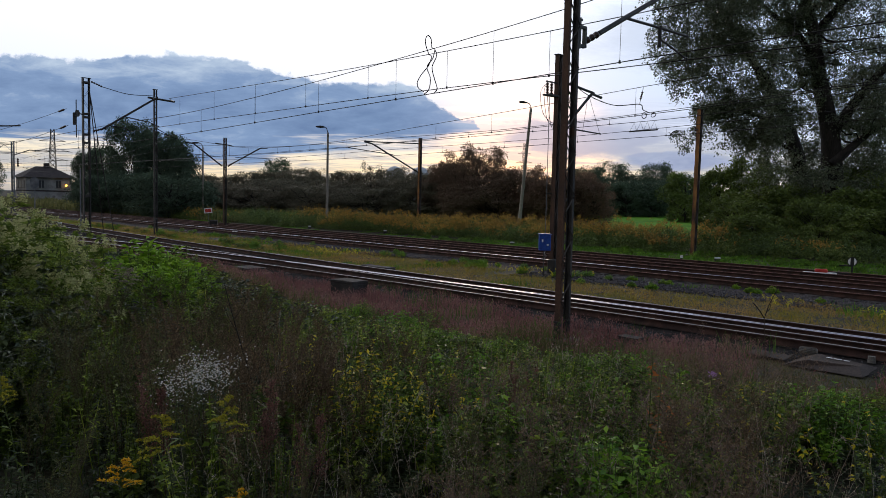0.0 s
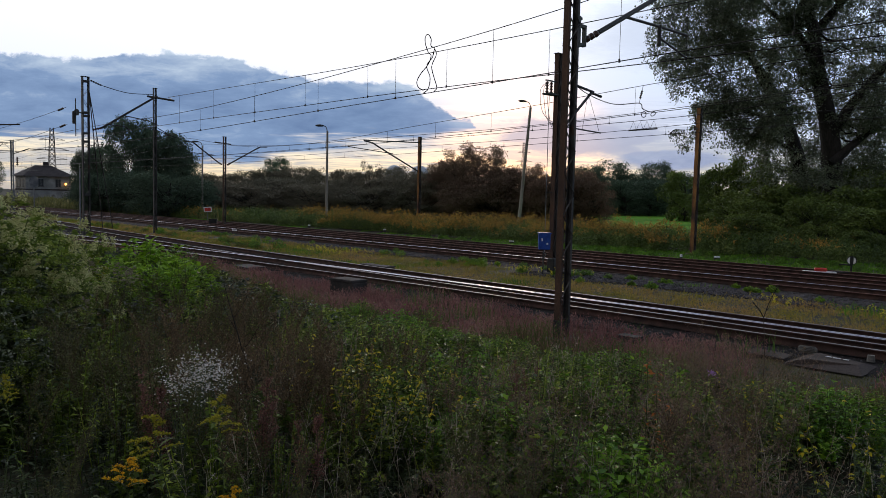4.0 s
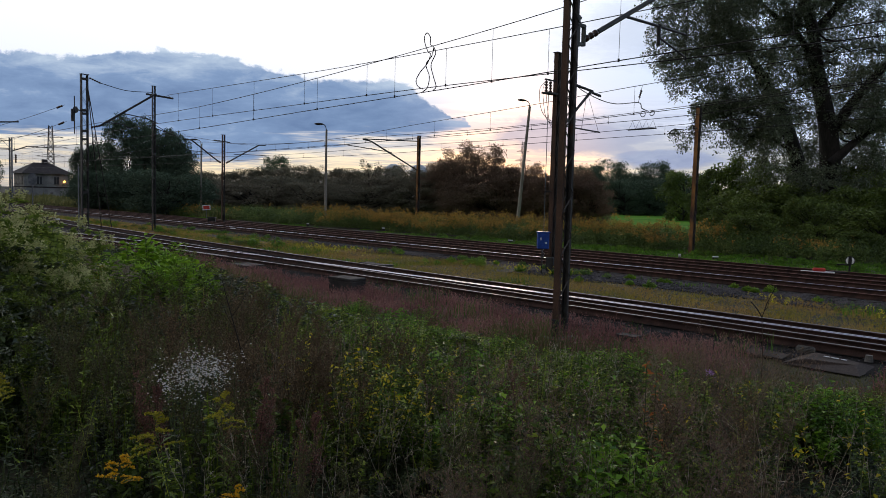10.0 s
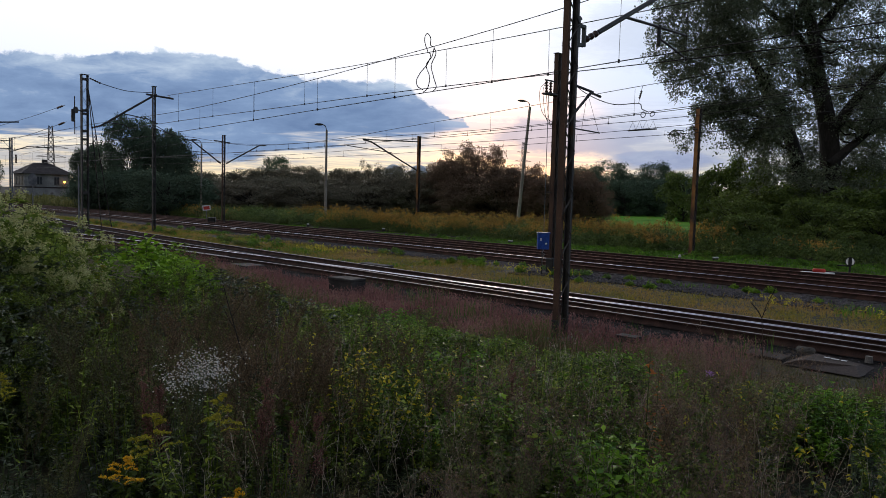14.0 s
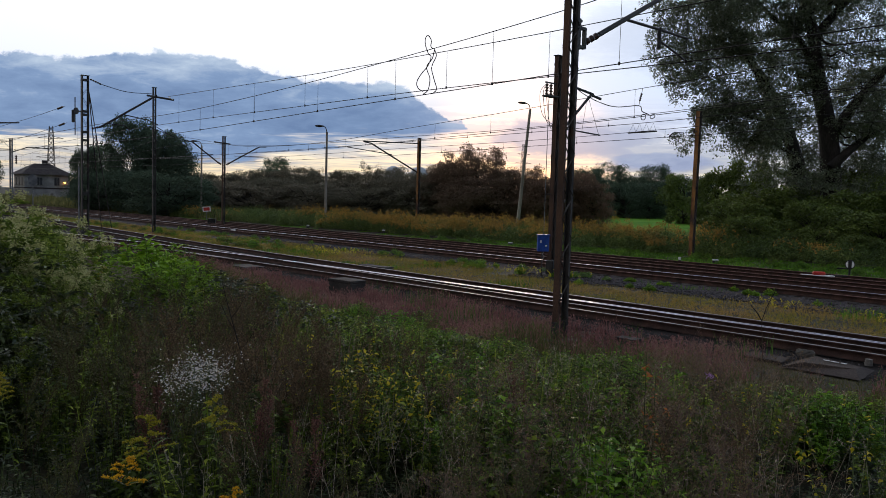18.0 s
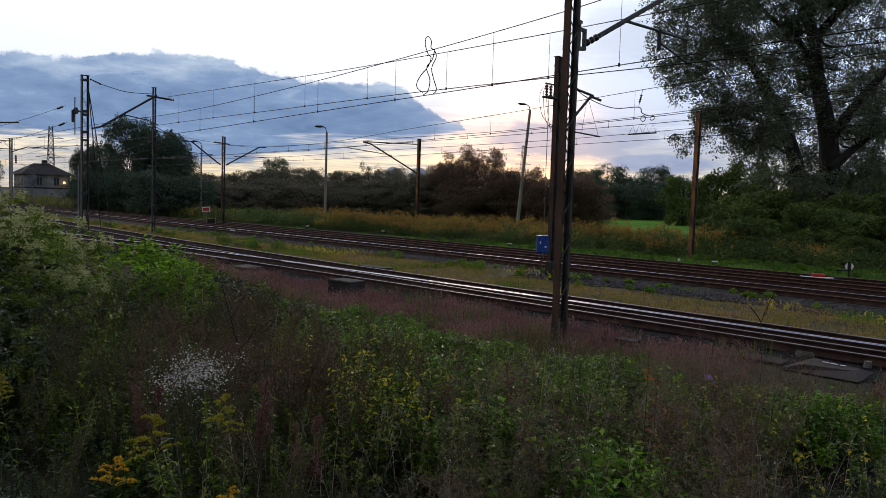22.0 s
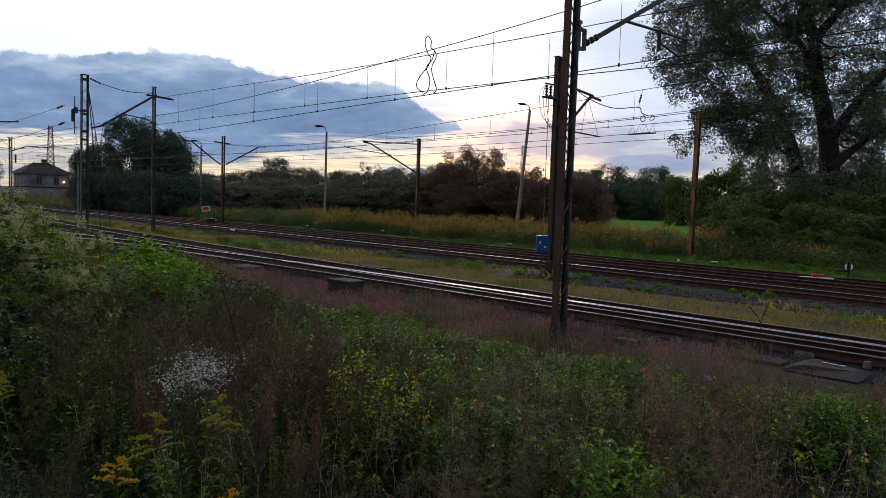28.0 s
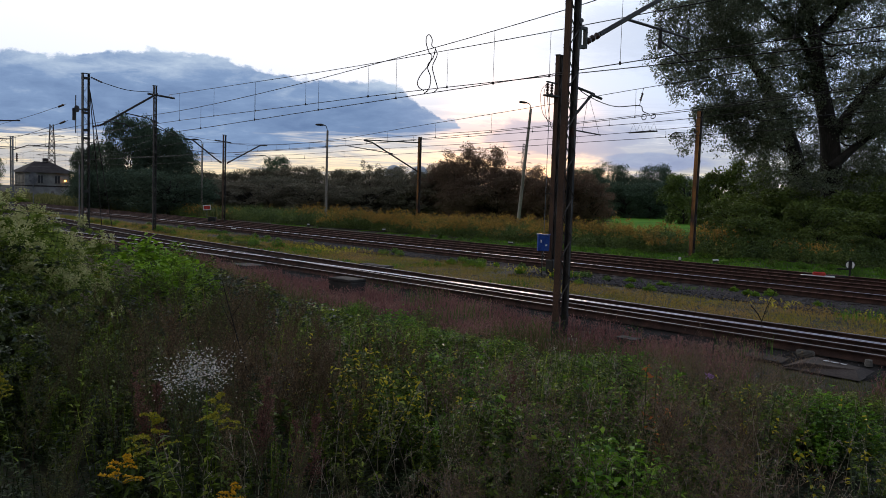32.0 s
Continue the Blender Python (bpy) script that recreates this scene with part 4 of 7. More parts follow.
building()
pylon(-217, 420, 36.5, 3.0, ((30.0, 6.5), (24.5, 8.5), (19.5, 7.5)), "tall dark lattice power pylon behind the building")
pylon(-239, 520, 39, 3.0, ((32.0, 6.5), (26.5, 8.5)), "dark lattice power pylon behind the trees")
pylon(61, 600, 48, 3.0, ((40.0, 5.5), (33, 7.0)), "distant lattice power pylon against the sunset")
for x, r in ((-22.3, 3.9), (-11.3, 3.9)):
    t = thing("gas_tank", pose(x, 330, 0), "pale domed storage tank behind the hedge", "storage tank", "domed tanks")
    bm = bmesh.new()
    bmesh.ops.create_uvsphere(bm, u_segments=28, v_segments=18, radius=r)
    bmesh.ops.translate(bm, vec=(0, 0, 12.8), verts=bm.verts)
    part("sphere", bm, M["tank"], t, "pale steel sphere", True)
    for k in range(6):
        a = k * math.pi / 3
        tube_part(t, "leg", [(r * 0.9 * math.cos(a), r * 0.9 * math.sin(a), 0), (r * 0.9 * math.cos(a), r * 0.9 * math.sin(a), 12.6)], 0.3, "steel_grey")

# ======== evening clouds ========
SKY_Y = 2400.0


def cloud_material():
    """A bank of blue-grey cloud with ragged edges, thinner purple cloud near the sunset, thin streaks; clear elsewhere."""
    m = bpy.data.materials.new("evening_clouds")
    m.use_nodes = True
    nt = m.node_tree
    nd, ln = nt.nodes, nt.links
    nd.clear()
    out = nd.new("ShaderNodeOutputMaterial")
    tc = nd.new("ShaderNodeTexCoord")
    sep = nd.new("ShaderNodeSeparateXYZ")
    ln.new(tc.outputs["Object"], sep.inputs[0])

    def math_node(op, a, b=None, c=None, clamp=False):
        n = nd.new("ShaderNodeMath")
        n.operation, n.use_clamp = op, clamp
        for i, s in enumerate((a, b, c)):
            if s is None:
                continue
            if isinstance(s, (int, float)):
                n.inputs[i].default_value = s
            else:
                ln.new(s, n.inputs[i])
        return n.outputs[0]

    p = math_node("DIVIDE", sep.outputs["X"], SKY_Y)
    q = math_node("DIVIDE", sep.outputs["Z"], SKY_Y)

    def noise_at(sx, sy, detail, rough, seed, distort=0.0):
        c = nd.new("ShaderNodeCombineXYZ")
        ln.new(math_node("MULTIPLY", p, sx), c.inputs[0])
        ln.new(math_node("MULTIPLY", q, sy), c.inputs[1])
        c.inputs[2].default_value = seed
        n = nd.new("ShaderNodeTexNoise")
        n.inputs["Scale"].default_value, n.inputs["Detail"].default_value = 1.0, detail
        n.inputs["Roughness"].default_value, n.inputs["Distortion"].default_value = rough, distort
        ln.new(c.outputs[0], n.inputs["Vector"])
        return math_node("SUBTRACT", n.outputs["Fac"], 0.5)

    def profile(points):
        """A height as a function of the bearing."""
        mr = math_node("MULTIPLY_ADD", p, 0.625, 0.5)
        r = nd.new("ShaderNodeValToRGB")
        cr = r.color_ramp
        for i, (a, h) in enumerate(points):
            pos = min(max(a * 0.625 + 0.5, 0), 1)
            e = cr.elements[i] if i < 2 else cr.elements.new(pos)
            e.position = pos
            e.color = (h, h, h, 1)
        ln.new(mr, r.inputs[0])
        return math_node("MULTIPLY", r.outputs[0], 1.0)

    def step_up(x, w):
        n = nd.new("ShaderNodeMapRange")
        n.interpolation_type = "SMOOTHSTEP"
        n.inputs["From Min"].default_value, n.inputs["From Max"].default_value = -w, w
        ln.new(x, n.inputs["Value"])
        return n.outputs[0]

    big = noise_at(9, 22, 6, 0.62, 3.1, 0.4)
    mid = noise_at(16, 60, 5, 0.6, 8.3, 0.3)
    streak = noise_at(7, 85, 5, 0.6, 21.7, 0.5)
    puff = noise_at(45, 60, 4, 0.6, 5.0, 0.2)
    # the main bank
    top = profile([(-0.728, 0.169), (-0.581, 0.176), (-0.537, 0.174), (-0.505, 0.166), (-0.457, 0.174), (-0.369, 0.179), (-0.332, 0.177), (-0.288, 0.170), (-0.214, 0.156), (-0.170, 0.149), (-0.111, 0.150), (-0.054, 0.145), (-0.034, 0.131), (-0.008, 0.114), (0.028, 0.100), (0.045, 0.074)])
    bot = profile([(-0.731, 0.045), (-0.583, 0.065), (-0.509, 0.071), (-0.435, 0.062), (-0.361, 0.038), (-0.250, 0.041), (-0.184, 0.059), (-0.110, 0.074), (-0.066, 0.079), (-0.022, 0.083), (0.028, 0.097), (0.044, 0.111)])
    wob = math_node("MULTIPLY_ADD", big, 0.030, math_node("MULTIPLY", puff, 0.022))
    up = step_up(math_node("ADD", math_node("SUBTRACT", top, q), wob), 0.003)
    low = step_up(math_node("ADD", math_node("SUBTRACT", q, bot), math_node("MULTIPLY", streak, 0.09)), 0.012)
    bank = math_node("MULTIPLY", up, low)

    def patch(cp, cq, rp, rq, amp, soft):
        dx = math_node("DIVIDE", math_node("SUBTRACT", p, cp), rp)
        dy = math_node("DIVIDE", math_node("SUBTRACT", q, cq), rq)
        d = math_node("SUBTRACT", 1.0, math_node("SQRT", math_node("ADD", math_node("MULTIPLY", dx, dx), math_node("MULTIPLY", dy, dy))))
        return step_up(math_node("ADD", d, math_node("MULTIPLY", math_node("ADD", mid, big), amp)), soft)

    violet = math_node("MULTIPLY", patch(0.165, 0.082, 0.125, 0.025, 1.1, 0.30), 0.78)
    dusk = math_node("MULTIPLY", patch(0.295, 0.058, 0.075, 0.013, 1.1, 0.35), 0.95)
    small = math_node("MULTIPLY", patch(0.27, 0.225, 0.09, 0.045, 1.6, 0.7), 0.35)
    # thin streaks low down
    window = step_up(math_node("SUBTRACT", 0.115, q), 0.03)
    thin = math_node("MULTIPLY", step_up(math_node("ADD", streak, 0.02), 0.12), math_node("MULTIPLY", window, 0.55))
    alpha = math_node("MAXIMUM", math_node("MAXIMUM", bank, violet), math_node("MAXIMUM", math_node("MAXIMUM", dusk, thin), small))

    # colour: blue-grey body, paler torn tops, violet near the sunset
    ramp = nd.new("ShaderNodeValToRGB")
    cr = ramp.color_ramp
    cr.elements[0].position, cr.elements[0].color = 0.12, (0.150, 0.230, 0.400, 1)
    cr.elements[1].position, cr.elements[1].color = 0.9, (0.58, 0.68, 0.80, 1)
    e = cr.elements.new(0.5)
    e.color = (0.240, 0.345, 0.540, 1)
    edge = math_node("SUBTRACT", 1.0, step_up(math_node("SUBTRACT", math_node("SUBTRACT", top, q), 0.018), 0.03))
    tone = math_node("MULTIPLY_ADD", big, 0.85, math_node("MULTIPLY_ADD", mid, 0.75, math_node("MULTIPLY_ADD", edge, 0.34, 0.38)))
    ln.new(tone, ramp.inputs[0])
    vio = nd.new("ShaderNodeMix")
    vio.data_type = "RGBA"
    vio.inputs[7].default_value = (0.36, 0.38, 0.54, 1)
    ln.new(math_node("MAXIMUM", violet, math_node("MULTIPLY", step_up(math_node("SUBTRACT", p, 0.02), 0.12), 0.6)), vio.inputs[0])
    ln.new(ramp.outputs[0], vio.inputs[6])
    em = nd.new("ShaderNodeEmission")
    ln.new(vio.outputs[2], em.inputs["Color"])
    tr = nd.new("ShaderNodeBsdfTransparent")
    ms = nd.new("ShaderNodeMixShader")
    ln.new(alpha, ms.inputs[0])
    ln.new(tr.outputs[0], ms.inputs[1])
    ln.new(em.outputs[0], ms.inputs[2])
    ln.new(ms.outputs[0], out.inputs["Surface"])
    return m


clouds = new("cloud_backdrop", mesh_of("cloud_backdrop", [(-2600, 0, -60), (2600, 0, -60), (2600, 0, 1300), (-2600, 0, 1300)], [(0, 1, 2, 3)], cloud_material()))
clouds.location = (0, SKY_Y, EYE[2])
tagged(clouds, "bank of blue-grey evening cloud over a warm sunset", "clouds", kind="structure")

# ======== trees ========
LEAF = {
    "poplar": leaf_material("poplar_leaves", ((0.045, 0.062, 0.034), (0.078, 0.100, 0.054), (0.13, 0.155, 0.085), (0.27, 0.29, 0.18)), 0.3, 0.32, 0.2, 0.55),
    # Hedge, autumn bush and wood colours are paled to carry distance haze.
    "hedge": leaf_material("hazed_hedge_leaves", ((0.100, 0.105, 0.080), (0.160, 0.155, 0.112), (0.210, 0.182, 0.130), (0.28, 0.225, 0.165)), 0.32, 0.8, 0.12, 0.08),
    "rusty": leaf_material("autumn_bush_leaves", ((0.095, 0.082, 0.060), (0.155, 0.115, 0.082), (0.215, 0.135, 0.098), (0.29, 0.175, 0.120)), 0.35, 0.8, 0.15, 0.08),
    "wood": leaf_material("hazed_wood_leaves", ((0.052, 0.082, 0.058), (0.075, 0.112, 0.076), (0.102, 0.144, 0.090), (0.135, 0.178, 0.105)), 0.25, 0.8, 0.1, 0.08),
    # Palest yellow-green stands for lit leaves, given to random leaves and patches.
    "bush": leaf_material("green_bush_leaves", ((0.030, 0.050, 0.014), (0.075, 0.112, 0.024), (0.155, 0.205, 0.038), (0.30, 0.33, 0.070)), 0.3, 0.5, 0.45, 0.25, 0.6),
}


def leaves(pos, way, nrm, length, width, fold=0.15):
    """Folded four-cornered leaves from arrays."""
    side = np.cross(way, nrm)
    side /= np.linalg.norm(side, axis=1)[:, None] + 1e-9
    up = np.cross(side, way)
    L, W = length[:, None], width[:, None]
    v = np.stack([pos, pos + way * L * 0.45 + side * W * 0.5 + up * W * fold, pos + way * L - up * L * 0.12, pos + way * L * 0.45 - side * W * 0.5 + up * W * fold], 1)
    i = np.arange(len(pos))[:, None] * 4
    return v.reshape(-1, 3), i + np.array([[0, 1, 2, 3]])


def unit(rng, n, flat=1.0):
    d = rng.normal(size=(n, 3)) * (1, 1, flat)
    return d / (np.linalg.norm(d, axis=1)[:, None] + 1e-9)


def clump_leaves(rng, centres, radii, per, size, droop=0.3, squash=0.8):
    """Leaves in shells round clump centres, uneven in outline."""
    n = len(centres)
    c = np.repeat(centres, per, 0)
    r = np.repeat(radii, per)
    d = unit(rng, n * per)
    d[:, 2] = np.where(rng.uniform(size=n * per) < 0.6, np.abs(d[:, 2]), d[:, 2])
    k = rng.uniform(0.3, 1.0, n * per) ** 0.4 * rng.uniform(0.8, 1.18, n * per)
    pos = c + d * (r * k)[:, None] * (1, 1, squash)
    way = unit(rng, n * per) + d * 0.6 - np.array([0, 0, droop])
    way /= np.linalg.norm(way, axis=1)[:, None]
    nrm = unit(rng, n * per) * 0.7 + d * 0.6 + np.array([0, 0, 0.7])
    s = size * rng.uniform(0.6, 1.4, n * per)
    return leaves(pos, way, nrm, s, s * rng.uniform(0.55, 0.85, n * per))


def limb(a, b, r0, r1, rng, bend=0.08, n=7):
    a, b = np.array(a, float), np.array(b, float)
    t = np.linspace(0, 1, n)[:, None]
    p = a + (b - a) * t
    p[1:-1] += rng.normal(size=(n - 2, 3)) * np.linalg.norm(b - a) * bend * 0.5
    return p, np.linspace(r0, r1, n)


def tree_meshes(seed, leaf, n_clumps, per, size, trunk_h=0.3, spread=0.42, sparse=0.0, twigs=True):
    """A tree or bush of height 1 and crown radius about `spread`: a mesh of limbs and a mesh of leaves."""
    rng = np.random.default_rng(seed)
    cs, rs, lines = [], [], []
    p, r = limb((0, 0, -0.02), (rng.normal() * 0.03, rng.normal() * 0.03, 0.72), 0.022, 0.006, rng, 0.05)
    lines.append((p, r))
    for i in range(n_clumps):
        h = rng.uniform(trunk_h, 0.92)
        env = spread * math.sqrt(max(0.02, 1 - ((h - 0.5) / 0.52) ** 2)) * rng.uniform(0.25, 1.0) ** 0.5
        a = rng.uniform(0, 2 * math.pi)
        c = np.array([math.cos(a) * env, math.sin(a) * env, h])
        cs.append(c)
        rs.append(rng.uniform(0.07, 0.16) * (1 - sparse * 0.4))
        if i % 2 == 0:
            k = int(min(5, max(1, h * 6 - 1)))
            lines.append(limb(p[k], c, 0.008, 0.002, rng, 0.12, 5))
    v, f = clump_leaves(rng, np.array(cs), np.array(rs), per, size)
    v[:, 2] = np.maximum(v[:, 2], 0.005)
    crown = mesh_of("crown", v, f, leaf)
    vs, fs, n = [], [], 0
    for q, rad in lines:
        a, b = tube_arrays(q, rad, 5)
        vs.append(a)
        fs.append(b + n)
        n += len(a)
    return mesh_of("trunk", np.concatenate(vs), np.concatenate(fs), M["bark"], smooth=True), crown


def plant_tree(name, meshes, x, y, h, w, turn, label, category, group, z=0.0):
    t = thing(name, Matrix.LocRotScale((x, y, z), Euler((0, 0, turn)), (w, w, h)), label, category, group)
    child("trunk", meshes[0], t, "dark trunk and limbs")
    child("crown", meshes[1], t, "dense uneven leaves")
    return t


HEDGES = [tree_meshes(s, LEAF["hedge"], 130, 150, 0.022, 0.03, 0.46) for s in (1, 2, 3, 4)]
RUSTY = [tree_meshes(s, LEAF["rusty"], 130, 170, 0.019, 0.03, 0.46) for s in (11, 12, 13)]
WOODS = [tree_meshes(s, LEAF["wood"], 120, 150, 0.022, 0.03, 0.44) for s in (21, 22, 23)]
BUSHES = [tree_meshes(s, LEAF["bush"], 64, 170, 0.036, 0.02, 0.46) for s in (31, 32, 33, 34, 35)]
TALL = [tree_meshes(s, LEAF["wood"], 110, 230, 0.022, 0.22, 0.48, 0.1) for s in (41, 42)]
AIRY = [tree_meshes(s, LEAF["hedge"], 40, 60, 0.024, 0.2, 0.42, 0.8) for s in (51, 52)]

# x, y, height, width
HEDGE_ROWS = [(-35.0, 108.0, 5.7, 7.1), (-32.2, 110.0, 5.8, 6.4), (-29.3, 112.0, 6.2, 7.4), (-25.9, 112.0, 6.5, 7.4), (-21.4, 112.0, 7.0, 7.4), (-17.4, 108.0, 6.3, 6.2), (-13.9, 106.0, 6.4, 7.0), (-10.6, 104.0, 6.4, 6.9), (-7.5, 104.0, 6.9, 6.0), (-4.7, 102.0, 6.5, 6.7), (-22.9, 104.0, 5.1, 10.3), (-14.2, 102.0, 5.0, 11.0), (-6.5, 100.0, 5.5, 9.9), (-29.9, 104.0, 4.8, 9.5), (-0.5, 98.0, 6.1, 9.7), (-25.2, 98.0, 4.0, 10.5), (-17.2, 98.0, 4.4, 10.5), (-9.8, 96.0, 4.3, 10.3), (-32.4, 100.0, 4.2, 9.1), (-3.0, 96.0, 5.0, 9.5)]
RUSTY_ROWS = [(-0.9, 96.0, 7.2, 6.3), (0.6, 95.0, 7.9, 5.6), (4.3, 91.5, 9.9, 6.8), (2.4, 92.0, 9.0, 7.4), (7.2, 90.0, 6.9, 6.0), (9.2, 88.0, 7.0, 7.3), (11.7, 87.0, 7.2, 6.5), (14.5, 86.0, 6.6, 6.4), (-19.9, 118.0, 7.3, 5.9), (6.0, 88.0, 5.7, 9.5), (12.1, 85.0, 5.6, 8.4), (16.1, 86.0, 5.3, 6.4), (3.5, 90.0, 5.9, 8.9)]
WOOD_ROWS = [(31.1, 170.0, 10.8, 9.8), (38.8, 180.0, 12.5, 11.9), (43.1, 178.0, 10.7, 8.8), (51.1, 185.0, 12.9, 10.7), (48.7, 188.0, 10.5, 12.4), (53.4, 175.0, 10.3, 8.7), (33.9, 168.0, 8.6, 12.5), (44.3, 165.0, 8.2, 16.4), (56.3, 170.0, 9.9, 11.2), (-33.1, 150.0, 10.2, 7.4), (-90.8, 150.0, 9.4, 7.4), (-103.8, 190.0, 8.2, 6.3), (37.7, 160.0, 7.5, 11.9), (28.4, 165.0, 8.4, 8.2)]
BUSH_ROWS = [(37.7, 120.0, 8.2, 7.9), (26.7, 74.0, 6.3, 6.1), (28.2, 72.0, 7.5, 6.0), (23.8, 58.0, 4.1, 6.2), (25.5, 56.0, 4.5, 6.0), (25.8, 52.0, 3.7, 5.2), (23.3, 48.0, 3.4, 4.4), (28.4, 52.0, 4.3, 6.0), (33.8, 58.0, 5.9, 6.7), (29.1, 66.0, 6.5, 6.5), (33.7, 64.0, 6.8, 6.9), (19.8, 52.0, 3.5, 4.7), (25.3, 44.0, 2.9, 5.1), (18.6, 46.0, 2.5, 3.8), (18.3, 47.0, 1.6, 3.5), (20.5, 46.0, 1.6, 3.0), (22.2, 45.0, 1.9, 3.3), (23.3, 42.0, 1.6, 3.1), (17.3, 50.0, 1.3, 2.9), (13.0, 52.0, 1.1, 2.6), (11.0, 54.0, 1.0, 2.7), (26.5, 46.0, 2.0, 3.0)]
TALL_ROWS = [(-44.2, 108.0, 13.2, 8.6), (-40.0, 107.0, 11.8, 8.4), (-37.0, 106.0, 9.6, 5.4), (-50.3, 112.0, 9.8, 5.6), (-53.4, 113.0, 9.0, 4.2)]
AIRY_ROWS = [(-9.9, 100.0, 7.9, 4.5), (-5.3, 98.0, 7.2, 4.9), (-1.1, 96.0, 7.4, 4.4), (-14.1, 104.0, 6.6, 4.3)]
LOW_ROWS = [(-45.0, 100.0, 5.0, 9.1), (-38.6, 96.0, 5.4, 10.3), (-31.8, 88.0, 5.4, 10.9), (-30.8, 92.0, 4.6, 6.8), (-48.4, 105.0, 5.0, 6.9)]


def plant_rows(name, rows, kinds, label, category, group):
    for i, (x, y, h, w) in enumerate(rows):
        plant_tree(name, kinds[i % len(kinds)], x, y, h, w, i * 2.4, label, category, group)


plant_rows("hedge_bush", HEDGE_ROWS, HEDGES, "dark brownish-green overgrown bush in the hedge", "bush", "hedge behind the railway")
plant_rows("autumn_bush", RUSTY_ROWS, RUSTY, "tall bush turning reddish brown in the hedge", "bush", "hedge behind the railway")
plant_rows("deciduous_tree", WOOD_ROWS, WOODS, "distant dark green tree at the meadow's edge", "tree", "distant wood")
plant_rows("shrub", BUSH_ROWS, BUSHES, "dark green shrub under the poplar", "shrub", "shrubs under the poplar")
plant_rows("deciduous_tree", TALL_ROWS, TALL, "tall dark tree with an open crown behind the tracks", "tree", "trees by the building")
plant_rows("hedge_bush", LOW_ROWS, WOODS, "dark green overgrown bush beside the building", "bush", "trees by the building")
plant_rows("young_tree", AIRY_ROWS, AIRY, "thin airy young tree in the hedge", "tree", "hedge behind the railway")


def poplar():
    rng = np.random.default_rng(77)
    t = thing("poplar_tree", pose(0, 0, 0), "huge old poplar with forked trunks and loose grey-green leaves", "tree")
    limbs = [
        ([(31.0, 60.0, -0.0), (30.4, 60.0, 4.5), (29.9, 60.0, 8.9), (28.8, 60.0, 13.2), (28.2, 60.0, 16.7), (26.8, 60.0, 20.5), (25.9, 60.0, 24.3)], 0.95, 0.18),
        ([(29.0, 59.0, -0.0), (27.5, 59.0, 5.3), (26.0, 59.0, 9.4), (24.3, 59.0, 12.5), (21.8, 59.0, 15.9), (20.0, 59.0, 18.8)], 0.75, 0.14),
        ([(30.0, 60.0, 8.5), (32.1, 60.0, 11.6), (34.4, 60.0, 14.3), (37.1, 60.0, 16.5)], 0.50, 0.12),
        ([(29.7, 59.0, 6.2), (32.2, 59.0, 8.5), (35.1, 59.0, 10.3)], 0.40, 0.10),
        ([(28.8, 61.0, 16.5), (31.3, 61.0, 19.6), (33.7, 61.0, 23.1)], 0.40, 0.10),
        ([(29.2, 61.0, 13.4), (27.5, 61.0, 16.5), (24.7, 61.0, 18.6), (22.3, 61.0, 22.0)], 0.35, 0.08),
        ([(25.2, 57.0, 8.9), (22.6, 57.0, 9.7), (20.1, 57.0, 10.1), (18.4, 57.0, 9.6)], 0.20, 0.04),
        ([(26.0, 57.0, 6.9), (23.6, 57.0, 8.1), (21.9, 57.0, 7.8)], 0.15, 0.04),
    ]
    lobes = [
        ((19.6, 57.0, 17.4), (5.0, 4, 4.5), 110),
        ((17.0, 57.0, 15.7), (2.5, 3, 4.0), 56),
        ((18.0, 57.0, 13.0), (2.3, 3, 2.4), 40),
        ((20.3, 57.0, 14.2), (4.0, 3, 3.6), 74),
        ((22.3, 56.0, 10.5), (2.4, 2.5, 1.8), 22),
        ((23.0, 56.0, 7.9), (2.0, 2.5, 1.5), 22),
        ((24.3, 60.0, 17.0), (4.0, 4, 4.5), 56),
        ((25.4, 61.0, 13.3), (2.6, 3, 3.5), 20),
        ((22.8, 60.0, 21.3), (6, 5, 4), 46),
        ((30.3, 63.0, 22.4), (6, 4, 4), 50),
        ((32.5, 64.0, 18.1), (4.5, 2.5, 4.5), 40),
        ((35.4, 64.0, 16.8), (3.4, 3, 5), 50),
        ((34.3, 63.0, 11.1), (3.6, 3, 3.5), 32),
        ((29.6, 64.0, 11.6), (3.4, 2, 3.5), 14),
        ((32.6, 65.0, 8.7), (5, 2, 3), 60),
        ((35.6, 64.0, 9.2), (4, 2, 3), 64),
        ((28.9, 64.0, 7.4), (3.2, 2, 2.6), 44),
        ((31.9, 65.0, 13.7), (4, 2, 3.5), 26),
        ((34.9, 60.0, 6.8), (3.8, 3, 3), 34),
        ((30.5, 64.0, 17.8), (4.0, 2.0, 3.0), 30),
        ((35.8, 64.0, 13.6), (3.6, 2.0, 3.0), 60),
        ((34.0, 64.0, 6.2), (5.0, 2.0, 2.4), 60),
        ((36.5, 62.0, 19.0), (4.0, 2.0, 4.0), 70),
        ((32.0, 62.0, 20.5), (4.0, 2.0, 3.0), 50),
        ((27.6, 57.0, 4.0), (4, 3, 2.2), 30),
        ((25.0, 57.0, 5.2), (3, 3, 1.8), 20),
        ((31.1, 58.0, 4.5), (3.5, 3, 2.3), 28),
    ]
    lines, tips = [], []
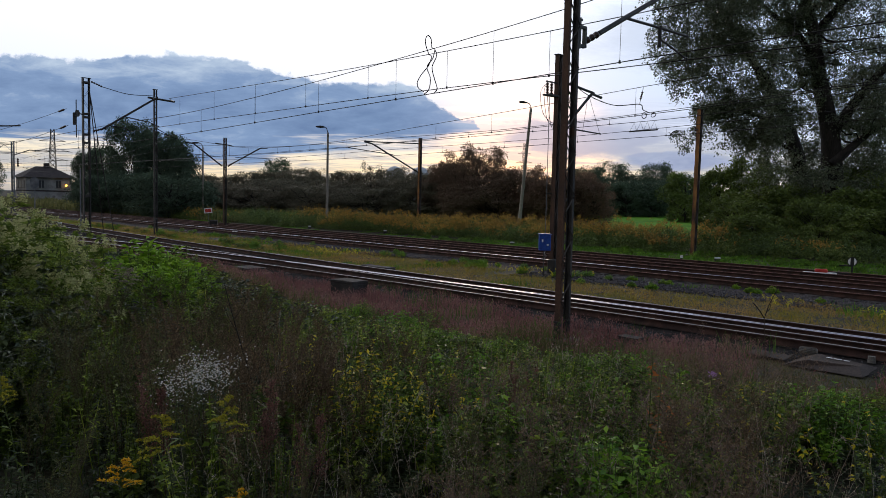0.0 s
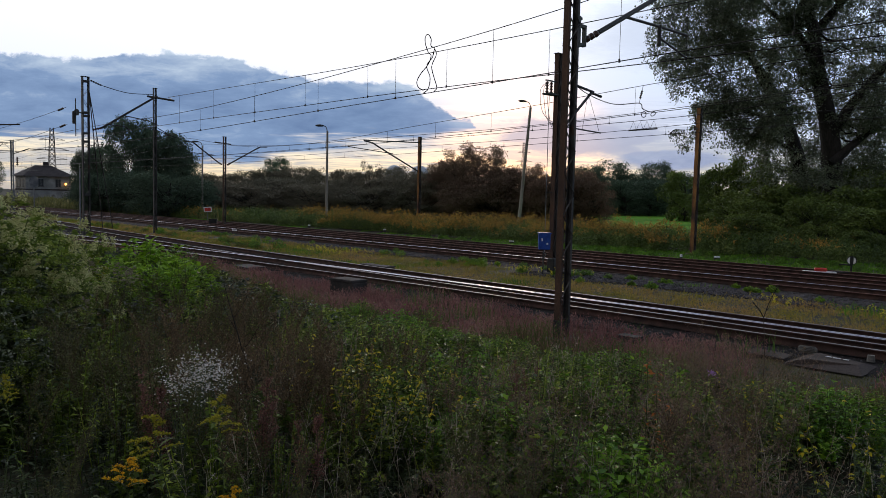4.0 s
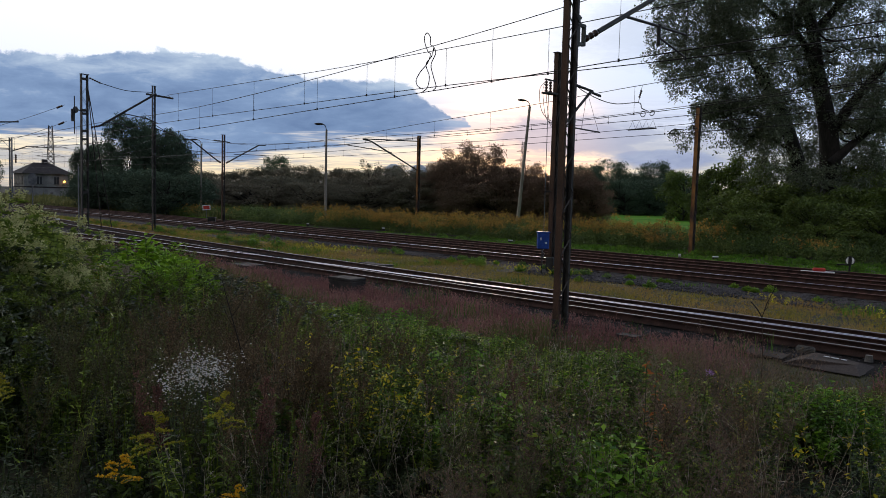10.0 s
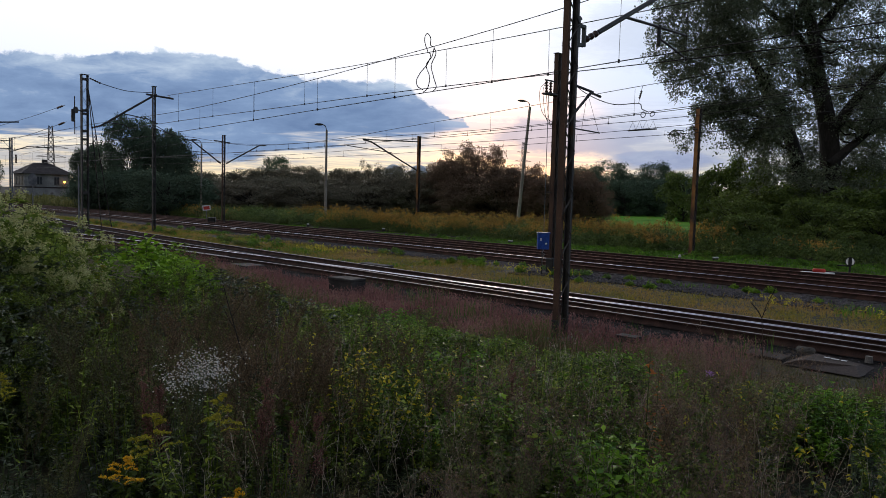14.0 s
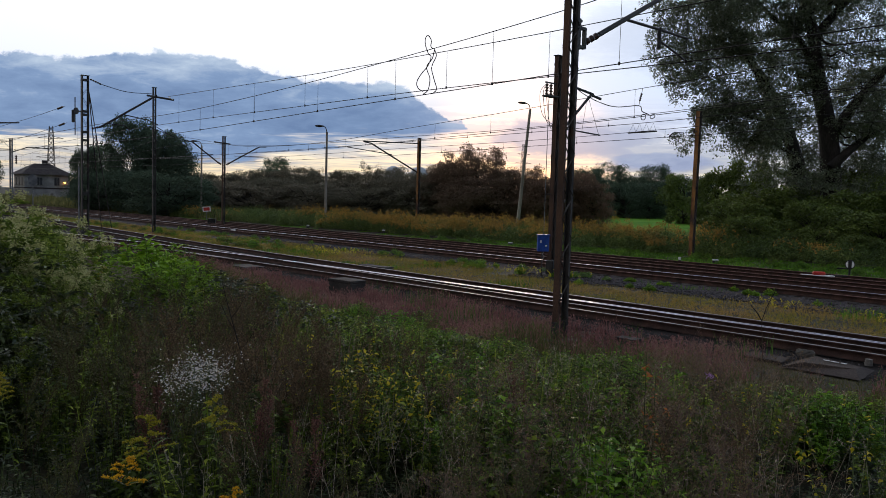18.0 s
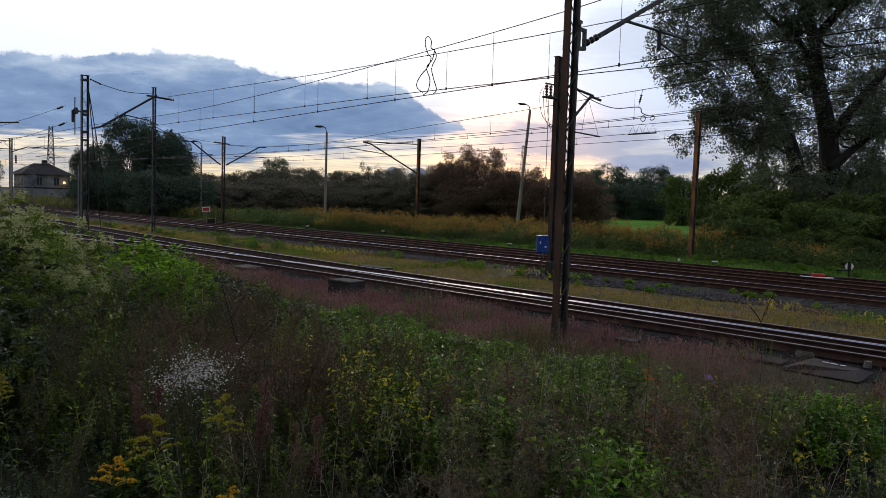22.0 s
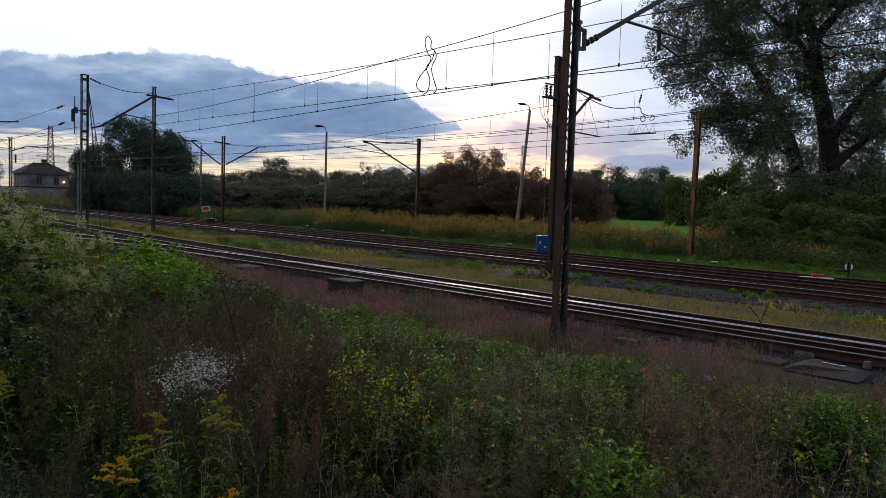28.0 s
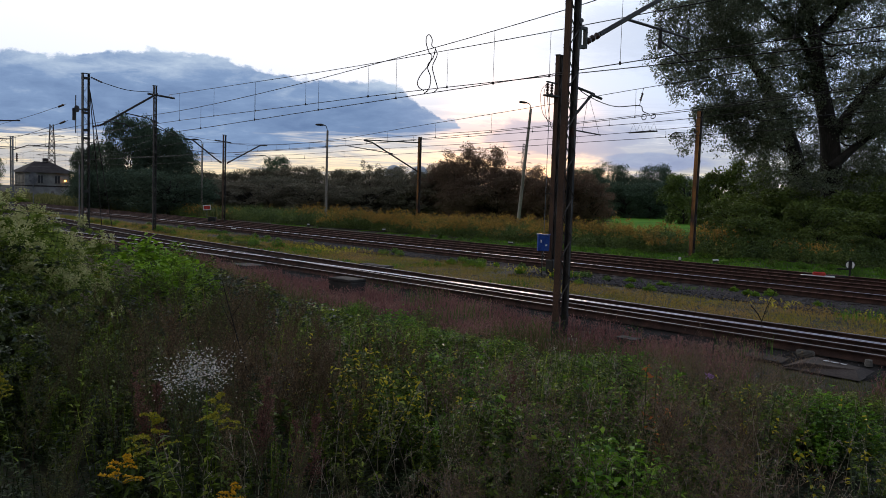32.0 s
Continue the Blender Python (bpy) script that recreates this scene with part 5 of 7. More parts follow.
    for pts, r0, r1 in limbs:
        p = smooth_line(pts, 5)
        lines.append((p, np.linspace(r0, r1, len(p))))
        for k in range(int(len(p) * 0.42), len(p)):
            for _ in range(2):
                d = unit(rng, 1, 0.6)[0] + np.array([0, 0, 0.15])
                L = rng.uniform(1.8, 4.2) * (0.6 + 0.4 * k / len(p))
                q, r = limb(p[k], p[k] + d * L, r1 * 0.6 + 0.02, 0.015, rng, 0.15, 6)
                lines.append((q, r))
                tips += [q[3], q[4], q[5]]
                for j in (2, 4):
                    e = q[j] + unit(rng, 1)[0] * rng.uniform(0.8, 1.8)
                    lines.append(limb(q[j], e, 0.02, 0.008, rng, 0.15, 4))
                    tips.append(e)
    for c, r, n in lobes:
        a = np.array(c) + unit(rng, n) * (rng.uniform(0, 1, n) ** 0.4 * 1.0)[:, None] * np.array(r)
        tips += list(a)
    tips = np.array(tips)
    vs, fs, n = [], [], 0
    for i, (q, rad) in enumerate(lines):
        a, b = tube_arrays(q, rad, 10 if i < len(limbs) else 4)
        vs.append(a)
        fs.append(b + n)
        n += len(a)
    child("trunk", mesh_of("trunk", np.concatenate(vs), np.concatenate(fs), M["bark"], smooth=True), t, "dark furrowed trunks and limbs")
    v, f = clump_leaves(rng, tips, rng.uniform(0.4, 1.1, len(tips)), 120, 0.15, 0.5, 0.9)
    child("crown", mesh_of("crown", v, f, LEAF["poplar"]), t, "loose grey-green leaves")


poplar()

# ======== grass and weeds ========
LEAF.update({
    # Glints on single leaves are put into the palest weed and dry colours.
    "weed": leaf_material("weed_leaves", ((0.010, 0.017, 0.004), (0.042, 0.068, 0.009), (0.16, 0.235, 0.022), (0.62, 0.68, 0.10)), 0.42, 0.45, 1.6, 0.28, 0.42),
    # Near-black leaf colour: dark green weeds, plus the shade low on the bank.
    "weed_dark": leaf_material("dark_shaded_weed_leaves", ((0.006, 0.011, 0.005), (0.016, 0.029, 0.010), (0.045, 0.068, 0.022), (0.24, 0.28, 0.11)), 0.25, 0.42, 1.5, 0.38, 0.40),
    "dry": leaf_material("dry_brown_leaves", ((0.055, 0.039, 0.019), (0.13, 0.090, 0.044), (0.27, 0.185, 0.10), (0.56, 0.42, 0.28)), 0.3, 0.7, 1.2, 0.3, 0.5),
    "pink": leaf_material("pinkish_dry_grass", ((0.066, 0.032, 0.029), (0.16, 0.072, 0.068), (0.29, 0.140, 0.130), (0.46, 0.28, 0.23)), 0.35, 0.7, 0.5, 0.2),
    "straw": leaf_material("yellow_green_grass", ((0.13, 0.16, 0.018), (0.27, 0.25, 0.035), (0.43, 0.28, 0.085), (0.50, 0.29, 0.14)), 0.35, 0.7, 0.35, 0.15, 0.6),
    "verge": leaf_material("bright_verge_leaves", ((0.030, 0.085, 0.010), (0.065, 0.165, 0.016), (0.13, 0.27, 0.024), (0.24, 0.38, 0.05)), 0.35, 0.6, 0.6, 0.15),
    "lush": leaf_material("lush_green_grass", ((0.018, 0.046, 0.008), (0.038, 0.092, 0.013), (0.080, 0.165, 0.022), (0.17, 0.27, 0.045)), 0.3, 0.5, 0.35),
    "gold": leaf_material("goldenrod_florets", ((0.50, 0.29, 0.012), (0.72, 0.43, 0.016), (0.85, 0.56, 0.03)), 0.35, 0.7, 2.0),
    "old_gold": leaf_material("faded_goldenrod_florets", ((0.12, 0.085, 0.03), (0.29, 0.180, 0.045), (0.50, 0.29, 0.06), (0.68, 0.46, 0.11)), 0.35, 0.7, 0.5),
    "pale": leaf_material("pale_knotweed_leaves", ((0.034, 0.060, 0.010), (0.085, 0.13, 0.020), (0.20, 0.28, 0.045), (0.46, 0.52, 0.17)), 0.45, 0.6, 1.6, 0.1, 0.5),
    "belt": leaf_material("belt_weed_leaves", ((0.024, 0.044, 0.014), (0.060, 0.100, 0.024), (0.135, 0.190, 0.040), (0.30, 0.32, 0.10)), 0.3, 0.55, 0.5, 0.3),
    "fresh": leaf_material("fresh_green_leaves", ((0.016, 0.045, 0.005), (0.070, 0.165, 0.013), (0.20, 0.38, 0.025), (0.50, 0.66, 0.06)), 0.42, 0.45, 1.2, 0.25, 0.42),
    "pale_stem": leaf_material("pale_dry_stems", ((0.18, 0.14, 0.10), (0.40, 0.33, 0.24), (0.66, 0.58, 0.47)), 0.2, 0.7, 1.0),
    "vivid": leaf_material("bright_broad_leaves", ((0.050, 0.110, 0.010), (0.13, 0.25, 0.018), (0.26, 0.44, 0.03), (0.50, 0.68, 0.06)), 0.4, 0.5, 1.0, 0.2, 0.4),
    "olive": leaf_material("olive_feathery_leaves", ((0.034, 0.042, 0.014), (0.075, 0.084, 0.026), (0.15, 0.150, 0.050), (0.30, 0.27, 0.11)), 0.35, 0.6, 1.2, 0.2),
    "white": leaf_material("white_petals", ((0.55, 0.55, 0.52), (0.72, 0.72, 0.70), (0.80, 0.80, 0.78)), 0.3, 0.6, 2.0),
    "cream": leaf_material("cream_plumes", ((0.32, 0.34, 0.13), (0.50, 0.51, 0.24), (0.66, 0.66, 0.38)), 0.35, 0.8, 2.0, 0.05),
    "silver": leaf_material("silvery_seed_fluff", ((0.22, 0.18, 0.14), (0.38, 0.32, 0.26), (0.55, 0.49, 0.42)), 0.35, 0.8, 2.0, 0.1),
    "olive_gold": leaf_material("greenish_yellow_florets", ((0.17, 0.18, 0.02), (0.33, 0.31, 0.03), (0.55, 0.46, 0.05)), 0.35, 0.7, 2.0, 0.15),
    "yellow": leaf_material("yellowed_leaves", ((0.40, 0.33, 0.02), (0.62, 0.52, 0.025), (0.75, 0.64, 0.05)), 0.4, 0.5, 2.0),
    "orange": leaf_material("orange_leaves", ((0.30, 0.10, 0.03), (0.50, 0.17, 0.04), (0.62, 0.27, 0.08)), 0.4, 0.6, 2.0),
    "russet": leaf_material("russet_seeds", ((0.11, 0.050, 0.038), (0.21, 0.100, 0.078), (0.34, 0.185, 0.150)), 0.3, 0.75, 2.0, 0.15),
    "lilac": leaf_material("lilac_petals", ((0.35, 0.18, 0.42), (0.45, 0.24, 0.52)), 0.4, 0.6, 2.0),
    "bright": leaf_material("yellow_petals", ((0.55, 0.48, 0.03), (0.72, 0.62, 0.05)), 0.4, 0.6, 2.0),
})


def lump(x, y, s, k=0.0):
    """Smooth pseudo-random field between about -1 and 1."""
    return (np.sin(x * s * 1.3 + y * s * 0.7 + k) + np.sin(-x * s * 0.8 + y * s * 1.7 + 2.1 * k + 1.0) + np.sin(x * s * 2.3 - y * s * 1.1 + 0.7 * k + 4.0) * 0.6) / 2.6


def edge_of_weeds(u):
    return np.interp(u, (-40, -22.6, -16, -12.2, -9.1, -7, -4.6, -2.9, 5), (12.3, 11.8, 10.4, 9.7, 10.6, 11.2, 11.3, 11.4, 12.4))


def sight_cap(x, y):
    """Greatest height of weeds: their outline against the grass behind."""
    b = x / np.maximum(y, 0.5)
    k = np.interp(b, (-0.6, -0.535, -0.5, -0.44, -0.33, -0.3, -0.15, 0.0, 0.15, 0.3, 0.45, 0.6), (0.03, 0.046, 0.070, 0.080, 0.096, 0.106, 0.155, 0.180, 0.204, 0.226, 0.246, 0.252))
    return 2.88 - (k + 0.012 * lump(x, y, 2.0, 3.0)) * y


def spots(rng, n, u_rng, v_rng, keep=None, near=1.5, wedge=0.68):
    """Random places on the ground inside what can be looked over from the bank."""
    u, v = rng.uniform(*u_rng, n), rng.uniform(*v_rng, n)
    x, y = (u + v) * R2, (v - u) * R2
    ok = (y > near) & (np.abs(x) < wedge * y + 0.6)
    if keep is not None:
        ok &= keep(u, v, x, y)
    return x[ok], y[ok]


def blades(rng, x, y, z, h, w, bend=0.35):
    """Grass blades of two tapered pieces each."""
    n = len(x)
    a = rng.uniform(0, 2 * math.pi, n)
    s = np.stack([np.cos(a), np.sin(a), np.zeros(n)], 1) * (w / 2)[:, None]
    b = a + rng.uniform(0.6, 2.4, n)
    o = np.stack([np.cos(b), np.sin(b), np.zeros(n)], 1) * (h * bend * rng.uniform(0.2, 1.2, n))[:, None]
    p = np.stack([x, y, z - 0.03], 1)
    up = np.array([0, 0, 1.0])
    m = p + o * 0.3 + up * (h * 0.6)[:, None]
    t = p + o + up * (h * rng.uniform(0.9, 1.05, n))[:, None]
    v = np.stack([p - s, p + s, m + s * 0.75, m - s * 0.75, t + s * 0.15, t - s * 0.15], 1).reshape(-1, 3)
    i = np.arange(n)[:, None, None] * 6
    f = (i + np.array([[[0, 1, 2, 3], [3, 2, 4, 5]]])).reshape(-1, 4)
    return v, f


def merge(parts_):
    vs, fs, n = [], [], 0
    for v, f in parts_:
        vs.append(v)
        fs.append(f + n)
        n += len(v)
    return np.concatenate(vs), np.concatenate(fs)


def stuff(name, arrays, mat, label, category):
    ob = new(name, mesh_of(name, *arrays, mat))
    return tagged(ob, label, category, kind="stuff")


def grass(name, seed, n, u_rng, v_rng, h, w, mat, label, keep=None, clump=0.45, heads=0.0):
    rng = np.random.default_rng(seed)
    x, y = spots(rng, n, u_rng, v_rng, keep)
    x, y = x + rng.normal(size=len(x)) * 0.05, y + rng.normal(size=len(x)) * 0.05
    k = 1 + clump * lump(x, y, 1.1, seed) + 0.2 * lump(x, y, 3.3, seed)
    hh = rng.uniform(h[0], h[1], len(x)) * np.clip(k, 0.3, 1.7)
    z = hill(x, y)
    arr = [blades(rng, x, y, z, hh, rng.uniform(0.6, 1.3, len(x)) * w)]
    if heads:
        sel = rng.uniform(size=len(x)) < heads
        m = int(sel.sum())
        for _ in range(3):
            p = np.stack([x[sel], y[sel], z[sel] + hh[sel] * rng.uniform(0.75, 1.1, m)], 1) + rng.normal(size=(m, 3)) * 0.03
            arr.append(leaves(p, unit(rng, m) + (0, 0, 0.6), unit(rng, m), rng.uniform(0.03, 0.07, m), rng.uniform(0.008, 0.02, m)))
    return stuff(name, merge(arr), mat, label, "grass")


def beside_cover(x, y):
    b = x / np.maximum(y, 0.5)
    return (np.abs(b - 0.50) < 0.085) & (y > 10.9) & (y < 14.2)


grass("pink_grass", 5, 80000, (-42, 4), (9.0, 15.0), (0.12, 0.30), 0.012, LEAF["pink"], "pinkish dry seeding grass beside the near track",
      keep=lambda u, v, x, y: ~beside_cover(x, y) & (v > edge_of_weeds(u) + 0.1 + 0.6 * lump(x, y, 1.5)) & (lump(x, y, 1.9, 5.0) + 0.7 * lump(x, y, 5.0, 1.0) > -0.45) & (v < 14.6 + 0.35 * lump(x, y, 0.8, 2.0)), heads=0.5)
grass("olive_grass", 51, 70000, (-42, 4), (7.0, 14.0), (0.14, 0.42), 0.011, LEAF["olive"], "dark olive grass going to seed behind the weeds", heads=0.3,
      keep=lambda u, v, x, y: ~beside_cover(x, y) & (v > edge_of_weeds(u) - 2.2) & (v < edge_of_weeds(u) + 1.0 + 0.9 * lump(x, y, 1.5, 8.0)))
grass("short_grass", 52, 16000, (-8, -2), (11.0, 15.0), (0.03, 0.09), 0.010, LEAF["olive"], "short olive grass round the point machine", keep=lambda u, v, x, y: beside_cover(x, y) & (np.hypot(x - 7.0, y - 13.6) > 0.8))
grass("grass_tufts", 6, 26000, (-42, 4), (7.5, 14.8), (0.2, 0.5), 0.012, LEAF["lush"], "fresh green tufts among dry grass",
      keep=lambda u, v, x, y: ~beside_cover(x, y) & (v > edge_of_weeds(u) - 1.0) & (lump(x, y, 1.3, 3.0) > 0.42))
grass("strip_grass", 7, 230000, (-95, 6), (18.2, 26.3), (0.03, 0.10), 0.018, LEAF["straw"], "yellow-green dry grass between the tracks", heads=0.25,
      keep=lambda u, v, x, y: (v > v_b(u) + 1.6 + 0.4 * lump(x, y, 0.7)) & (v < np.where(u > -20, 22.7, v_fa(u) - 2.6) + 0.7 * lump(x, y, 0.5, 5.0)) & (lump(x, y, 0.5, 9.0) + 0.6 * lump(x, y, 1.9, 2.0) > -0.75))
grass("strip_grass_green", 8, 80000, (-110, 6), (17.5, 26.5), (0.06, 0.20), 0.026, LEAF["verge"], "green grass and clover between the tracks",
      keep=lambda u, v, x, y: (v > v_b(u) + 1.5) & (v < v_fa(u) - 1.7) & (lump(x, y, 0.42, 1.0) + 0.3 * lump(x, y, 1.5) > 0.35))
grass("verge_grass", 9, 110000, (-95, 12), (34.6, 43.0), (0.05, 0.17), 0.035, LEAF["verge"], "green grass along the outer siding",
      keep=lambda u, v, x, y: (v > v_fc(u) + 1.9 + 0.3 * lump(x, y, 0.9)) & ((u > -36 + 3 * lump(x, y, 0.5)) | (lump(x, y, 0.9, 6.0) > 0.35)))


def weed_layer(name, seed, n, mat, label, size, aspect, per, u_rng=(-42, 3), v_rng=(0.5, 12.5), keep=None, tall=1.0, near=1.5, stems=14, wide=(0.12, 0.34), rise=0.45):
    """Weeds in clumps: each clump a dome of leafy stems with a height of its own."""
    rng = np.random.default_rng(seed)

    def inside(u, v, x, y):
        e = edge_of_weeds(u) + 0.7 * lump(x, y, 1.2, 4.0)
        ok = v < e
        return ok & keep(u, v, x, y) if keep else ok
    cx, cy = spots(rng, n, u_rng, v_rng, inside, near)
    m = len(cx)
    rad = rng.uniform(*wide, m)
    ch = tall * rng.uniform(1 - rise, 1 + rise * 0.45, m) * (1 + 0.30 * lump(cx, cy, 0.9, 7.0) + 0.15 * lump(cx, cy, 2.2, 1.0))
    c = np.repeat(np.arange(m), stems)
    rho, az = np.sqrt(rng.uniform(0, 1, len(c))), rng.uniform(0, 2 * math.pi, len(c))
    x, y = cx[c] + rad[c] * rho * np.cos(az), cy[c] + rad[c] * rho * np.sin(az)
    u, v = to_uv(x, y)
    d = edge_of_weeds(u) - v
    top = ch[c] * (1 - 0.4 * rho ** 2) * (0.45 + 0.55 * np.clip(d / 2.4, 0, 1)) * rng.uniform(0.75, 1.1, len(x))
    top *= np.where(u < -14, 1.15, 1.0)
    g = hill(x, y)
    top = np.clip(np.minimum(top, sight_cap(x, y) - g), 0.12, None)
    out = 0.25 * rho
    lean = np.stack([np.cos(az) * out, np.sin(az) * out], 1) + rng.normal(size=(len(x), 2)) * 0.10
    k = np.repeat(np.arange(len(x)), per)
    s = np.tile(np.linspace(0.3, 1.0, per), len(x)) + rng.uniform(-0.04, 0.04, len(k))
    pos = np.stack([x[k] + lean[k, 0] * s * top[k], y[k] + lean[k, 1] * s * top[k], g[k] + top[k] * s], 1)
    a = rng.uniform(0, 2 * math.pi, len(k))
    way = np.stack([np.cos(a), np.sin(a), rng.uniform(-0.45, 0.55, len(k))], 1)
    way /= np.linalg.norm(way, axis=1)[:, None]
    nrm = np.stack([-np.cos(a) * 0.3, -np.sin(a) * 0.3, np.ones(len(k))], 1) + rng.normal(size=(len(k), 3)) * 0.3
    dist = np.hypot(x, y)[k]
    L = size * rng.uniform(0.55, 1.35, len(k)) * (1.2 - 0.45 * s) * np.clip(dist / 11, 0.85, 2.0) * rng.uniform(0.75, 1.3, m)[c][k]
    pieces = [leaves(pos, way, nrm, L, L * aspect * rng.uniform(0.7, 1.3, len(k)), 0.2)]
    st = np.stack([x + lean[:, 0] * top, y + lean[:, 1] * top, g + top], 1)
    b = np.stack([x, y, g - 0.02], 1)
    w = np.array([0.004, 0.002, 0.0])
    n_ = len(x)
    sv = np.stack([b - w, b + w, st + w * 0.5, st - w * 0.5], 1).reshape(-1, 3)
    pieces.append((sv, np.arange(n_)[:, None] * 4 + np.array([[0, 1, 2, 3]])))
    return stuff(name, merge(pieces), mat, label, "weeds")


def dry_zone(x, y):
    """Where brown dry growth takes over."""
    p = x / np.maximum(y, 0.5)
    return np.exp(-((p + 0.24) / 0.13) ** 2 - ((y - 9.8) / 2.6) ** 2) + 0.5 * np.exp(-((p - 0.39) / 0.07) ** 2 - ((y - 7.8) / 1.8) ** 2) + 0.3 * np.exp(-((p - 0.1) / 0.07) ** 2 - ((y - 7.5) / 1.5) ** 2)


def bare_stems(name, seed, n, mat, label, h):
    """Thin leaning stems with a few twigs and specks of seed, one here and there."""
    rng = np.random.default_rng(seed)
    cx, cy = spots(rng, n, (-16, 2), (2.5, 9.5), lambda u, v, x, y: (y < 11) & (y > 4.5) & (x / y > -0.4))
    lines, seeds = [], []
    for x, y in zip(cx, cy):
        g = float(hill(x, y))
        top = min(rng.uniform(*h), float(sight_cap(x, y)) + 0.15 - g)
        if top < 0.35:
            continue
        m = arc(rng, (x, y, g), rng.uniform(0, 6.28), rng.uniform(0.05, 0.4) * top, top, 0.08 * top)
        lines.append((m, np.linspace(0.0032, 0.0014, 6)))
        for _ in range(6):
            q = arc(rng, along(rng, m, 1, 0.45, 1.0)[0], rng.uniform(0, 6.28), rng.uniform(0.05, 0.14), rng.uniform(0.05, 0.16), 0.02, 4)
            lines.append((q, 0.0011))
            seeds.append(along(rng, q, 5, 0.4) + rng.normal(size=(5, 3)) * 0.006)
    p = np.concatenate(seeds)
    v, f = merge([stem_arrays(lines, 3), leaf_set(rng, p, 0.013, 0.7, 0.5, 0.6)])
    stuff(name, (v, f), mat, label, "dry stems")


def shade_zone(x, y):
    """Where bright weeds are left out, so dark leaf colour stands for deep shade."""
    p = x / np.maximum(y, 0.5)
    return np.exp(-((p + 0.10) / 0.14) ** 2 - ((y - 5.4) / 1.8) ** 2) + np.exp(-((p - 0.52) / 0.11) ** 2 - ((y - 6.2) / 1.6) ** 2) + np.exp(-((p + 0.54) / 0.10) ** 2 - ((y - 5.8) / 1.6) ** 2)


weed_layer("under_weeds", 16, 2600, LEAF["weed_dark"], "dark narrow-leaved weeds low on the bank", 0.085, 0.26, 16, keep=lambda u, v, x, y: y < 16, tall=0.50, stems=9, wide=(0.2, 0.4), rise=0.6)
weed_layer("green_weeds", 15, 1050, LEAF["weed"], "tangled green weeds on the bank", 0.075, 0.5, 20, stems=19, rise=0.72, keep=lambda u, v, x, y: (shade_zone(x, y) < 0.45) & (lump(x, y, 0.8, 2.0) + 0.5 * lump(x, y, 2.2, 6.0) - 1.0 * dry_zone(x, y) > -0.35) & (y < 16) & (y > 5.7 + 0.4 * lump(x, y, 1.5, 2.0)) & ((x / y > -0.42) | (y > 6.8)) & ((x / y < 0.5) | (y > 6.5)), tall=0.92)
weed_layer("slender_weeds", 14, 900, LEAF["weed"], "slender willow-leaved weeds on the bank", 0.085, 0.17, 28, rise=0.6, keep=lambda u, v, x, y: (shade_zone(x, y) < 0.45) & (lump(x, y, 0.7, 5.0) - 0.8 * dry_zone(x, y) > -0.3) & (y < 16) & (y > 5.8) & (x / y > -0.33), tall=1.05, stems=8, wide=(0.06, 0.2))
weed_layer("dry_weeds", 17, 1500, LEAF["dry"], "brown dry seeding weeds on the bank", 0.036, 0.4, 34, keep=lambda u, v, x, y: (dry_zone(x, y) + 0.3 * lump(x, y, 1.7, 3.0) > 0.40) & (y < 16), tall=1.05, stems=9, wide=(0.06, 0.22))
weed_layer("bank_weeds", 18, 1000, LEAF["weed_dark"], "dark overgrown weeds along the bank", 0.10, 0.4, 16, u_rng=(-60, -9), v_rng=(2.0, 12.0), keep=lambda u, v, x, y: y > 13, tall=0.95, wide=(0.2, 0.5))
weed_layer("bank_weeds_light", 19, 1100, LEAF["weed"], "lighter green weeds along the bank", 0.10, 0.45, 16, u_rng=(-60, -9), v_rng=(2.0, 12.0), keep=lambda u, v, x, y: (y > 13) & (lump(x, y, 0.7, 8.0) > -0.2), tall=1.15, wide=(0.15, 0.5))


